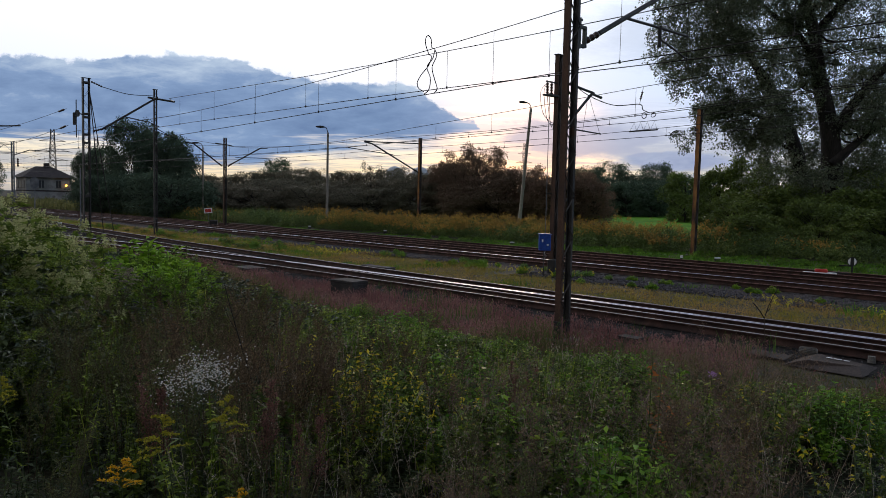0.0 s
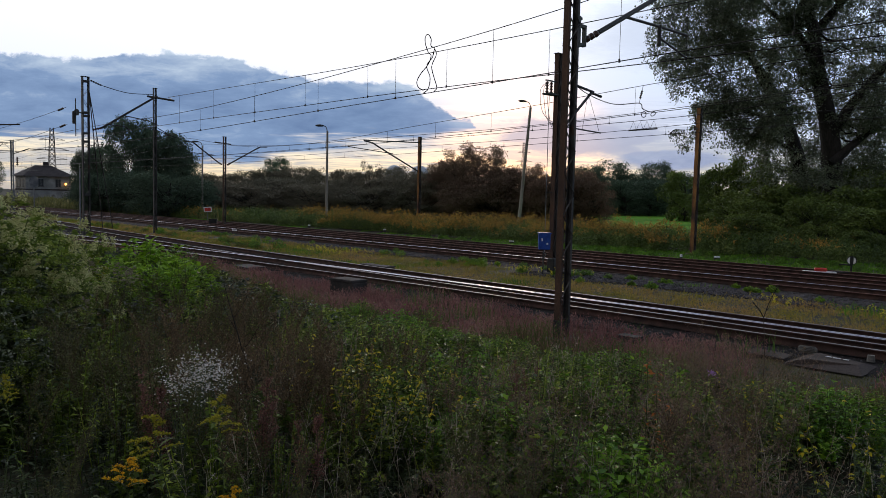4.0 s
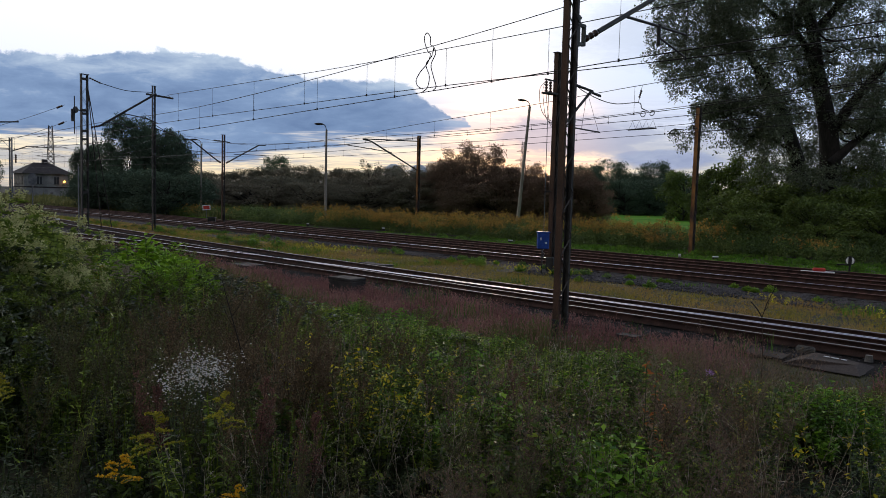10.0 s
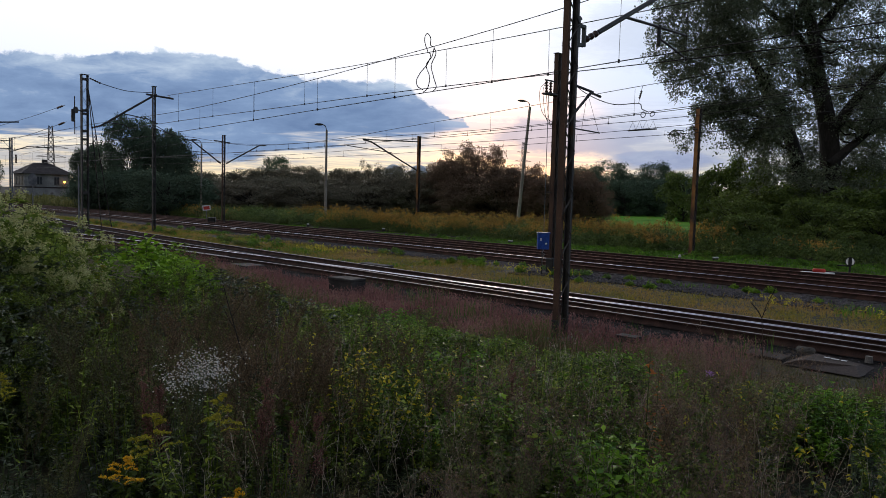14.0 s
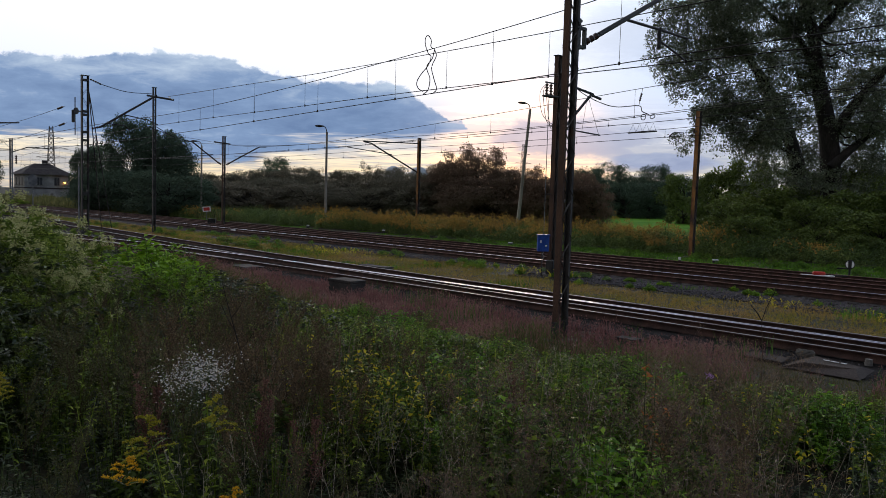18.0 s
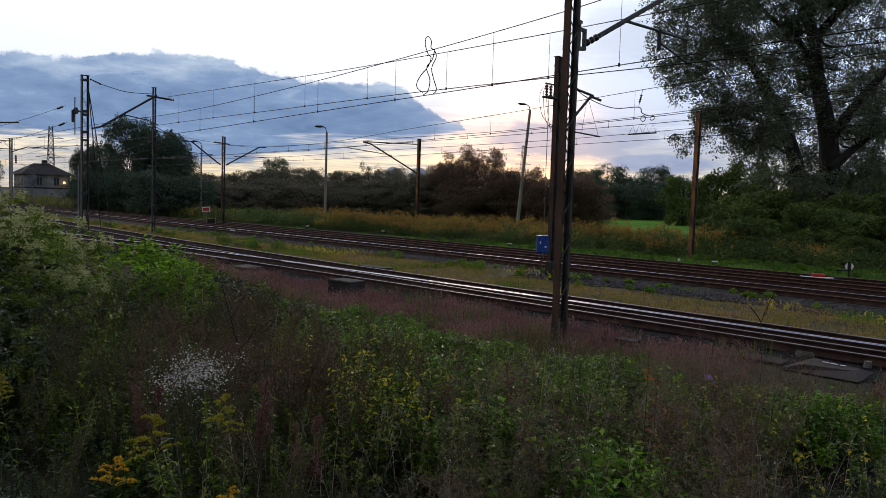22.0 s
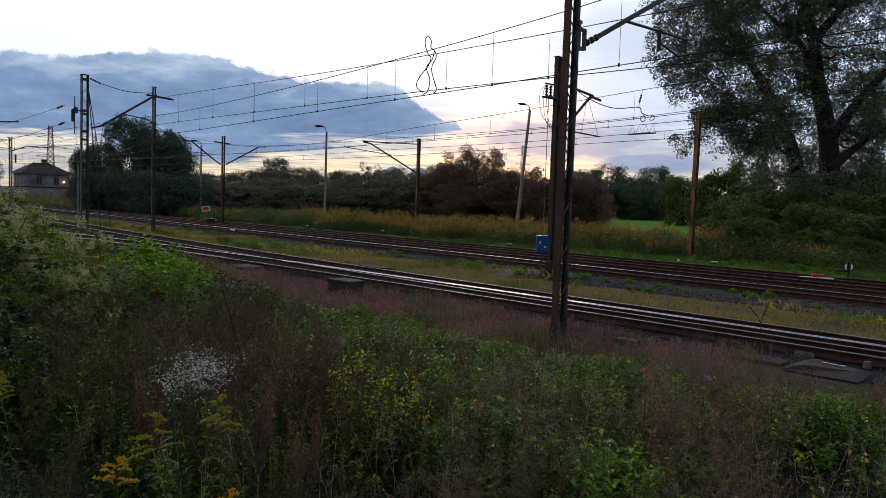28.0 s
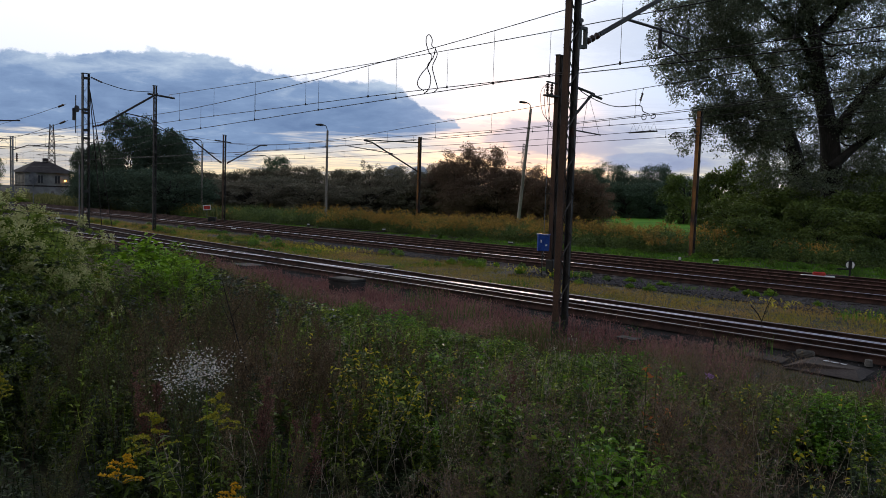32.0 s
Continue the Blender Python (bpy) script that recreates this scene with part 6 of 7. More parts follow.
def goldenrod_belt():
    """Bushy weeds behind the siding in rounded clumps, many of them topped by fading goldenrod."""
    rng = np.random.default_rng(33)
    body, heads, stalks = [], [], []
    for near, n, per, size in ((True, 1500, 150, 0.125), (False, 700, 80, 0.17)):
        lo, hi = (0.0, 4.2) if near else (4.2, 12.0)
        u = rng.uniform(-104, 16, n)
        front = np.interp(u, (-60, -34, -22, -12, 10), (39.3, 40.2, 41.2, 42.2, 42.0))
        v = front + rng.uniform(lo, hi, n)
        x, y = (u + v) * R2, (v - u) * R2
        v = v + 0.5 * lump(x, y, 0.6)
        ok = np.abs(x) < 0.68 * y
        x, y, u, v, front = x[ok], y[ok], u[ok], v[ok], front[ok]
        n = len(x)
        rad = rng.uniform(0.35, 0.95, n)
        top = (1.28 + 0.22 * lump(x, y, 0.35, 2.0) + 0.25 * lump(x, y, 1.1)) * rng.uniform(0.7, 1.12, n) * np.clip(0.5 + (v - front) / 1.6, 0.5, 1)
        k = np.repeat(np.arange(n), per)
        d = unit(rng, len(k))
        d[:, 2] = np.abs(d[:, 2])
        r = rng.uniform(0.55, 1.08, len(k))
        c = np.stack([x, y, hill(x, y) + 0.1], 1)
        pos = c[k] + d * np.stack([rad[k] * r, rad[k] * r, top[k] * r * 0.92], 1)
        way = unit(rng, len(k)) * 0.8 + d * 0.5
        way /= np.linalg.norm(way, axis=1)[:, None]
        L = size * rng.uniform(0.6, 1.4, len(k))
        body.append(leaves(pos, way, d + unit(rng, len(k)) * 0.6 + (0, 0, 0.6), L, L * rng.uniform(0.3, 0.6, len(k))))
        gold = np.clip(0.44 + 0.7 * lump(x, y, 0.45, 4.0) + 0.3 * lump(x, y, 1.4, 2.0) + np.interp(u, (-76, -62, -54, -48, -30, -24, -10), (-0.7, -0.5, -0.05, 0.32, 0.12, -0.42, -0.5)), 0.0, 1.0)
        m = 20
        g = np.repeat(np.arange(n), m)
        g = g[rng.uniform(size=len(g)) < gold[g]]
        a, rho = rng.uniform(0, 2 * math.pi, len(g)), np.sqrt(rng.uniform(0, 1, len(g)))
        tip = np.stack([x[g] + np.cos(a) * rho * rad[g] * 0.95, y[g] + np.sin(a) * rho * rad[g] * 0.95, c[g, 2] + top[g] * (1.08 - 0.42 * rho ** 2) * rng.uniform(0.92, 1.12, len(g))], 1)
        q = np.repeat(tip, 7, 0) + rng.normal(size=(len(g) * 7, 3)) * (0.05, 0.05, 0.055)
        L = rng.uniform(0.05, 0.13, len(q))
        heads.append(leaves(q, unit(rng, len(q)) + (0, 0, 0.3), unit(rng, len(q)) + (0, 0, 0.5), L, L * 0.55))
        w = np.array([0.006, 0.004, 0.0])
        low = tip - (0, 0, 0.5)
        sv = np.stack([low - w, low + w, tip + w * 0.5, tip - w * 0.5], 1).reshape(-1, 3)
        stalks.append((sv, np.arange(len(tip))[:, None] * 4 + np.array([[0, 1, 2, 3]])))
    stuff("belt_weeds", merge(body + stalks), LEAF["belt"], "dense bushy green weeds behind the siding", "weeds")
    stuff("goldenrod_belt", merge(heads), LEAF["old_gold"], "band of fading yellow-brown goldenrod behind the siding", "goldenrod")


goldenrod_belt()
grass("far_grass", 41, 42000, (-210, -84), (20.0, 62.0), (0.2, 0.5), 0.09, LEAF["olive"], "rough grass by the distant building", keep=lambda u, v, x, y: ((v > v_fc(u) + 2.5) | ((v > v_b(u) + 1.8) & (v < v_fa(u) - 2.0))) & (y < 178))
grass("far_weeds", 42, 26000, (-210, -70), (36.0, 60.0), (0.5, 1.25), 0.14, LEAF["olive"], "olive weeds before the distant hedge", keep=lambda u, v, x, y: (v > v_fc(u) + 4.0 + lump(x, y, 0.3)) & (y < 178))


def gravel(name, seed, n, u_rng, v_rng, size, label, keep=None):
    rng = np.random.default_rng(seed)
    x, y = spots(rng, n, u_rng, v_rng, keep)
    n = len(x)
    base = np.array([(1, 0, 0), (0, 1, 0), (-1, 0, 0), (0, -1, 0), (0, 0, 0.8), (0, 0, -0.8)])
    s = rng.uniform(0.5, 1.3, n) * size
    v = base[None] * s[:, None, None] * rng.uniform(0.6, 1.2, (n, 6, 1)) + rng.normal(size=(n, 6, 3)) * (s * 0.18)[:, None, None]
    a = rng.uniform(0, 6.28, n)
    c, d = np.cos(a)[:, None], np.sin(a)[:, None]
    vx, vy = v[..., 0] * c - v[..., 1] * d, v[..., 0] * d + v[..., 1] * c
    v = np.stack([vx + x[:, None], vy + y[:, None], v[..., 2] + hill(x, y)[:, None] + 0.03], -1).reshape(-1, 3)
    f = np.array([(0, 1, 4), (1, 2, 4), (2, 3, 4), (3, 0, 4), (1, 0, 5), (2, 1, 5), (3, 2, 5), (0, 3, 5)])
    f = (np.arange(n)[:, None, None] * 6 + f[None]).reshape(-1, 3)
    return stuff(name, (v, f), M["stone"], label, "gravel")


gravel("loose_ballast", 3, 7000, (-19, -5), (22.2, 25.6), 0.05, "heap of loose dark grey ballast stones", lambda u, v, x, y: v > 22.8 + 0.5 * lump(x, y, 1.0))
gravel("loose_ballast", 4, 6000, (-44, -24), (23.8, 26.6), 0.05, "scatter of dark ballast stones beside the rail", lambda u, v, x, y: v > 24.4 + 0.6 * lump(x, y, 0.8))
gravel("track_ballast", 5, 8000, (-34, 4), (14.4, 19.0), 0.035, "dark ballast stones between the rails")

# ======== single plants ========


def stem_arrays(lines, sides=4):
    return merge([tube_arrays(p, r, sides) for p, r in lines])


def arc(rng, base, az, length, rise, droop, n=6):
    """A stem that rises from base towards az and droops."""
    s = np.linspace(0, 1, n)
    out = np.stack([np.cos(az) * length * s, np.sin(az) * length * s, rise * s - droop * s * s], 1)
    out[1:] += rng.normal(size=(n - 1, 3)) * length * 0.03
    return np.array(base) + out


def along(rng, line, n, lo=0.1, hi=1.0):
    s = rng.uniform(lo, hi, n) * (len(line) - 1)
    i = np.minimum(s.astype(int), len(line) - 2)
    return line[i] + (line[i + 1] - line[i]) * (s - i)[:, None]


def leaf_set(rng, pos, size, aspect, up=0.25, spread=0.3):
    n = len(pos)
    a = rng.uniform(0, 2 * math.pi, n)
    way = np.stack([np.cos(a), np.sin(a), rng.normal(size=n) * spread + up], 1)
    way /= np.linalg.norm(way, axis=1)[:, None]
    nrm = np.array([0, 0, 1.0]) + rng.normal(size=(n, 3)) * 0.35
    L = size * rng.uniform(0.6, 1.3, n)
    return leaves(pos, way, nrm, L, L * aspect, 0.2)


def goldenrod(seed, h, bloom="gold", full=1.0):
    rng = np.random.default_rng(seed)
    main = arc(rng, (0, 0, -0.03), rng.uniform(0, 6), 0.12 * h, h, 0.03)
    fl, lines = [], [(main, np.linspace(0.005, 0.002, 6))]
    for i in range(int(11 * full)):
        b = main[5] - np.array([0, 0, i * 0.018])
        L = 0.05 + 0.012 * i
        q = arc(rng, b, rng.uniform(0, 6.28), L, 0.06, 0.05)
        lines.append((q, 0.0012))
        p = along(rng, q, 60) + rng.normal(size=(60, 3)) * 0.004 + (0, 0, 0.004)
        fl.append(leaf_set(rng, p, 0.015, 0.75, 0.8, 0.5))
    n = 46
    pos = along(rng, main, n, 0.15, 0.93)
    return {"stem": (stem_arrays(lines), M["green_stem"]), "foliage": (leaf_set(rng, pos, 0.10, 0.16, 0.25), LEAF["weed"]), "flower_plume": (merge(fl), LEAF[bloom])}


def mugwort(seed, h, mat="dry"):
    rng = np.random.default_rng(seed)
    lines, lv = [], []
    for _ in range(2):
        main = arc(rng, (rng.normal() * 0.04, rng.normal() * 0.04, -0.03), rng.uniform(0, 6), 0.2 * h, h * rng.uniform(0.85, 1), 0.04)
        lines.append((main, np.linspace(0.006, 0.002, 6)))
        for i in range(22):
            b = along(rng, main, 1, 0.3, 0.98)[0]
            L = rng.uniform(0.12, 0.32) * h
            q = arc(rng, b, rng.uniform(0, 6.28), L * 0.5, L, 0.02)
            lines.append((q, 0.0015))
            p = along(rng, q, 36) + rng.normal(size=(36, 3)) * 0.011
            lv.append(leaf_set(rng, p, 0.024, 0.45, 0.4, 0.6))
    return {"stem": (stem_arrays(lines, 3), M["twig_dark"]), "seed_spray": (merge(lv), LEAF[mat])}


def dry_stalk(seed, h):
    rng = np.random.default_rng(seed)
    lines, lv = [], []
    for _ in range(3):
        main = arc(rng, (rng.normal() * 0.05, rng.normal() * 0.05, -0.03), rng.uniform(0, 6), 0.25 * h, h * rng.uniform(0.75, 1), 0.05)
        lines.append((main, np.linspace(0.0036, 0.0014, 6)))
        for i in range(14):
            b = along(rng, main, 1, 0.35, 1.0)[0]
            q = arc(rng, b, rng.uniform(0, 6.28), rng.uniform(0.08, 0.2) * h, rng.uniform(0.1, 0.25) * h, 0.02)
            lines.append((q, 0.0014))
            for k in range(3):
                e = arc(rng, q[rng.integers(3, 6)], rng.uniform(0, 6.28), 0.05, 0.05, 0.0, 3)
                lines.append((e, 0.0010))
                lv.append(leaf_set(rng, e[-1] + rng.normal(size=(5, 3)) * 0.007, 0.015, 0.8, 0.5, 0.6))
    pos = along(rng, main, 16, 0.05, 0.7)
    lv.append(leaf_set(rng, pos, 0.06, 0.25, -0.5))
    return {"stem": (stem_arrays(lines), M["twig"]), "seed_head": (merge(lv), LEAF["dry"])}


def leafy(seed, h, mat="weed", size=0.066, aspect=0.5, stems=7, per=34, extra=None, extra_n=9, reach=(0.1, 0.45)):
    rng = np.random.default_rng(seed)
    lines, lv, ex = [], [], []
    for _ in range(stems):
        m = arc(rng, (rng.normal() * 0.07, rng.normal() * 0.07, -0.03), rng.uniform(0, 6.28), rng.uniform(*reach) * h, h * rng.uniform(0.8, 1.05), 0.05 * h)
        lines.append((m, np.linspace(0.005, 0.002, 6)))
        lv.append(leaf_set(rng, along(rng, m, per, 0.2), size, aspect, 0.1, 0.35))
        if extra:
            ex.append(leaf_set(rng, along(rng, m, extra_n, 0.35), size * 0.95, aspect, -0.2, 0.4))
    out = {"stem": (stem_arrays(lines), M["green_stem"]), "foliage": (merge(lv), LEAF[mat])}
    if extra:
        out["turned_foliage"] = (merge(ex), LEAF[extra])
    return out


def mound(seed, h, mat="fresh", size=0.055):
    """Low rounded weed: leaves all over a lumpy dome, on many stems."""
    rng = np.random.default_rng(seed)
    lines, lv = [], []
    for i in range(70):
        az, r = rng.uniform(0, 6.28), math.sqrt(rng.uniform(0, 1))
        rise = h * (1.05 - 0.55 * r * r) * rng.uniform(0.8, 1.12)
        m = arc(rng, (0.25 * r * math.cos(az), 0.25 * r * math.sin(az), -0.03), az, 0.42 * h * r, rise, 0.06 * h)
        lines.append((m, np.linspace(0.004, 0.0015, 6)))
        lv.append(leaf_set(rng, along(rng, m, 22, 0.35) + rng.normal(size=(22, 3)) * 0.012, size, 0.48, 0.15, 0.35))
    return {"stem": (stem_arrays(lines, 3), M["green_stem"]), "foliage": (merge(lv), LEAF[mat])}


def aster(seed, h):
    rng = np.random.default_rng(seed)
    lines, lv, fl, eyes = [], [], [], []
    for _ in range(13):
        m = arc(rng, (rng.normal() * 0.05, rng.normal() * 0.05, -0.03), rng.uniform(0, 6.28), rng.uniform(0.04, 0.19), h * rng.uniform(0.9, 1.06), 0.08)
        lines.append((m, np.linspace(0.004, 0.0015, 6)))
        lv.append(leaf_set(rng, along(rng, m, 24, 0.15), 0.06, 0.15))
        for c in m[-1] + rng.normal(size=(34, 3)) * (0.065, 0.065, 0.055):
            a = np.arange(7) * 0.9 + rng.uniform(0, 1)
            tilt = unit(rng, 1)[0] * 0.5 + np.array([0, -0.35, 0.9])
            tilt /= np.linalg.norm(tilt)
            e1 = np.cross(tilt, (1, 0, 0))
            e1 /= np.linalg.norm(e1)
            e2 = np.cross(tilt, e1)
            w = np.cos(a)[:, None] * e1 + np.sin(a)[:, None] * e2
            fl.append(leaves(np.tile(c, (7, 1)), w, np.tile(tilt, (7, 1)), np.full(7, 0.0072), np.full(7, 0.0034), 0.05))
            eyes.append(leaves(np.tile(c + tilt * 0.001 - w[:2] * 0.003, (1, 1)), w[:2], np.tile(tilt, (2, 1)), np.full(2, 0.004), np.full(2, 0.0032), 0.0))
    return {"stem": (stem_arrays(lines), M["green_stem"]), "foliage": (merge(lv), LEAF["weed_dark"]), "flower_head": (merge(fl), LEAF["white"]), "flower_eye": (merge(eyes), LEAF["gold"])}


def knotweed(seed, h, leaf="pale"):
    rng = np.random.default_rng(seed)
    lines, lv, fl = [], [], []
    for _ in range(24):
        m = arc(rng, (rng.normal() * 0.32, rng.normal() * 0.32, -0.03), rng.uniform(0, 6.28), rng.uniform(0.2, 0.7), h * rng.uniform(0.65, 1.1), 0.25, 8)
        lines.append((m, np.linspace(0.011, 0.004, 8)))
        for k in range(5):
            q = arc(rng, along(rng, m, 1, 0.4)[0], rng.uniform(0, 6.28), 0.4, 0.2, 0.15)
            lines.append((q, 0.003))
            lv.append(leaf_set(rng, along(rng, q, 22), 0.085, 0.6, -0.1, 0.35))
            if rng.uniform() < 0.7:
                for c in along(rng, q, 5, 0.4):
                    e = arc(rng, c, rng.uniform(0, 6.28), 0.05, 0.14, 0.0)
                    fl.append(leaf_set(rng, along(rng, e, 30) + rng.normal(size=(30, 3)) * 0.018, 0.030, 0.6, 0.6, 0.6))
        lv.append(leaf_set(rng, along(rng, m, 56, 0.2), 0.09, 0.6, -0.1, 0.35))
    return {"cane": (stem_arrays(lines, 5), M["green_stem"]), "foliage": (merge(lv), LEAF[leaf]), "flower_plume": (merge(fl), LEAF["cream" if leaf == "pale" else "weed"])}


def plume_weed(seed, h):
    """Tall weed with a drooping silvery seed plume."""
    return goldenrod(seed, h, "silver", 1.4)


bare_stems("pale_stems", 81, 850, LEAF["pale_stem"], "thin pale dry stems standing among the weeds", (0.6, 1.2))


def seed_spike(seed, h):
    """A dock's upright stem, its upper half thick with red-brown seeds on short side branches."""
    rng = np.random.default_rng(seed)
    main = arc(rng, (0, 0, -0.03), rng.uniform(0, 6), 0.10 * h, h, 0.03, 8)
    lines, sd = [(main, np.linspace(0.005, 0.002, 8))], []
    for i in range(34):
        f = rng.uniform(0.45, 0.98)
        b = along(rng, main, 1, f, f)[0]
        L = 0.17 * (1.05 - f) / 0.55 + 0.03
        q = arc(rng, b, rng.uniform(0, 6.28), L * 0.45, L, 0.01)
        lines.append((q, 0.0013))
        sd.append(leaf_set(rng, along(rng, q, 40) + rng.normal(size=(40, 3)) * 0.007, 0.012, 0.8, 0.2, 0.6))
    low = leaf_set(rng, along(rng, main, 10, 0.05, 0.4), 0.12, 0.25, -0.2)
    return {"stem": (stem_arrays(lines), M["twig_dark"]), "foliage": (low, LEAF["weed_dark"]), "seed_head": (merge(sd), LEAF["russet"])}


def as_meshes(parts_):
    return {k: mesh_of(k, a[0], a[1], m) for k, (a, m) in parts_.items()}


SWAYING = []


def plant(name, meshes, x, y, label, category, group, scale=1.0, turn=0.0, lean=(0.0, 0.0), sway=0.0):
    z = float(hill(np.float64(x), np.float64(y)))
    t = thing(name, Matrix.LocRotScale((x, y, z), Euler((lean[0], lean[1], turn)), (scale, scale, scale)), label, category, group)
    for k, me in meshes.items():
        child(k, me, t, kind="stuff")
    if sway:
        SWAYING.append((t, (x, y, z), lean, turn, sway))
    return t


def build_plants():
    rng = np.random.default_rng(101)
    gold = [as_meshes(goldenrod(s, 1.15)) for s in (1, 2, 3)]
    pale = [as_meshes(goldenrod(s, 1.15, "olive_gold", 1.3)) for s in (4, 5)]
    mug = [as_meshes(mugwort(s, 1.3)) for s in (6, 7, 8, 9)]
    mug_green = [as_meshes(mugwort(s, 1.3, "olive")) for s in (61, 62, 63)]
    dry = [as_meshes(dry_stalk(s, 1.1)) for s in (10, 11, 12, 13)]
    lea = [as_meshes(leafy(s, 0.8)) for s in (14, 15, 16)]
    yel = [as_meshes(leafy(s, 0.85, "weed", 0.044, 0.5, 5, 30, "yellow", 15)) for s in (17, 18)]
    ora = [as_meshes(leafy(19, 1.2, "dry", 0.055, 0.45, 2, 12, "orange", 16, (0.02, 0.09)))]
    ast = [as_meshes(aster(s, 1.15)) for s in (20, 21)]
    mou = [as_meshes(mound(s, 0.6)) for s in (71, 72, 73)]
    mou_vivid = [as_meshes(mound(s, 0.6, "vivid", 0.075)) for s in (76, 77)]
    mou_dark = [as_meshes(mound(s, 0.6, "weed", 0.045)) for s in (74, 75)]
    kno = [as_meshes(knotweed(s, 1.9)) for s in (22, 23)]
    eld = [as_meshes(knotweed(s, 1.9, "weed_dark")) for s in (26,)]
    plu = [as_meshes(plume_weed(s, 1.4)) for s in (24, 25)]
    spk = [as_meshes(seed_spike(s, 1.2)) for s in (91, 92, 93)]

    def put(name, kinds, i, p, top_y, label, category, group, sway, turn=None):
        """p: bearing and distance of the plant; top_y: height of its top."""
        b, d = p
        x, y = b * d, d
        g = float(hill(np.float64(x), np.float64(y)))
        if name in ("leafy_weed", "mugwort") and d < 13:
            top_y = min(top_y, float(sight_cap(np.float64(x), np.float64(y))) + 0.10)
            if top_y - g < 0.3:
                return
        base = {"leafy_mound": 0.6, "goldenrod": 1.15, "mugwort": 1.3, "dry_stalk": 1.1, "leafy_weed": 0.8, "yellowing_shrub": 0.85, "orange_stalk": 1.2, "white_aster": 1.15, "knotweed": 1.9, "plume_weed": 1.4, "seed_spike": 1.2}[name]
        plant(name, kinds[i % len(kinds)], x, y, label, category, group, max(0.35, (top_y - g) / base), rng.uniform(0, 6.28) if turn is None else turn, (rng.normal() * 0.05, rng.normal() * 0.05), sway)

    for i, (b, d, top) in enumerate(((-0.425, 4.3, 1.32), (-0.405, 3.9, 1.18), (-0.290, 4.5, 1.16), (-0.325, 4.1, 1.10), (-0.345, 4.0, 1.08))):
        put("goldenrod", gold, i, (b, d), top, "tall goldenrod with a bright yellow arching plume", "goldenrod", "flowering goldenrod", 2.2)
    for i, (b, d, top) in enumerate(((-0.335, 5.1, 1.40), (-0.283, 5.6, 1.40), (-0.32, 4.2, 1.02), (-0.56, 6.4, 1.35), (-0.45, 14.0, 1.5), (-0.46, 18.0, 1.4))):
        put("goldenrod", pale, i, (b, d), top, "goldenrod coming into flower with a greenish-yellow plume", "goldenrod", "flowering goldenrod", 1.8)
    for i in range(46):
        b, d = rng.normal(-0.22, 0.09), rng.uniform(7.0, 12.0)
        put("mugwort", mug, i, (b, d), rng.uniform(1.15, 1.55), "tall brown feathery dry mugwort", "dry weed", "dry mugwort", 1.4 if i % 2 else 0)
    for i in range(40):
        b, d = rng.uniform(-0.56, -0.26), rng.uniform(6.5, 14.0)
        put("mugwort", mug_green, i, (b, d), rng.uniform(1.15, 1.6), "tall olive-green feathery mugwort", "weed", "green mugwort", 1.2 if i % 3 == 0 else 0)
    for i in range(8):
        b, d = rng.uniform(-0.55, 0.45), rng.uniform(4.4, 5.6)
        put("mugwort", mug_green, i, (b, d), rng.uniform(0.95, 1.25), "tall olive-green feathery mugwort", "weed", "green mugwort", 1.2 if i % 3 == 0 else 0)
    for i in range(7):
        b, d = rng.uniform(-0.3, 0.5), rng.uniform(5.0, 8.0)
        put("mugwort", mug, i, (b, d), rng.uniform(0.95, 1.3), "tall brown feathery dry mugwort", "dry weed", "dry mugwort", 0)
    for i in range(40):
        b, d = (rng.normal(0.37, 0.06), rng.uniform(5.5, 9.5)) if i < 26 else (rng.normal(0.10, 0.07), rng.uniform(5.5, 8.5))
        put("dry_stalk", dry, i, (b, d), rng.uniform(0.9, 1.35), "bare branching grey-brown dry stalk with seed heads", "dry weed", "dry stalks", 1.4 if i % 2 else 0)
    for i in range(22):
        b, d = rng.normal(0.36, 0.06), rng.uniform(9.0, 11.6)
        put("dry_stalk", dry, i, (b, d), rng.uniform(0.75, 1.05), "bare branching pinkish dry stalk before the rails", "dry weed", "dry stalks", 0)
    for i in range(110):
        b, d = rng.uniform(-0.42, 0.55), rng.uniform(6.0, 11.5)
        if dry_zone(np.float64(b * d), np.float64(d)) > 0.7 or shade_zone(np.float64(b * d), np.float64(d)) > 0.3:
            continue
        put("leafy_weed", lea, i, (b, d), rng.uniform(0.75, 1.2), "broad-leaved green weed in a loose clump", "weed", "green weeds", 0)
    for i, (b, d, top) in enumerate(((-0.07, 7.6, 1.32), (-0.05, 8.4, 1.25), (-0.12, 8.0, 1.4), (-0.10, 7.4, 1.28), (-0.085, 7.9, 1.3), (-0.125, 7.7, 1.32), (0.0, 9.0, 1.15), (0.56, 6.6, 1.2), (0.40, 8.6, 1.0), (-0.09, 9.2, 1.2), (-0.02, 7.4, 1.2), (-0.16, 8.6, 1.35), (0.03, 7.0, 1.1), (0.40, 7.2, 1.2))):
        put("yellowing_shrub", yel, i, (b, d), top, "small shrub with yellowing leaves", "shrub", "yellowing shrubs", 1.2)
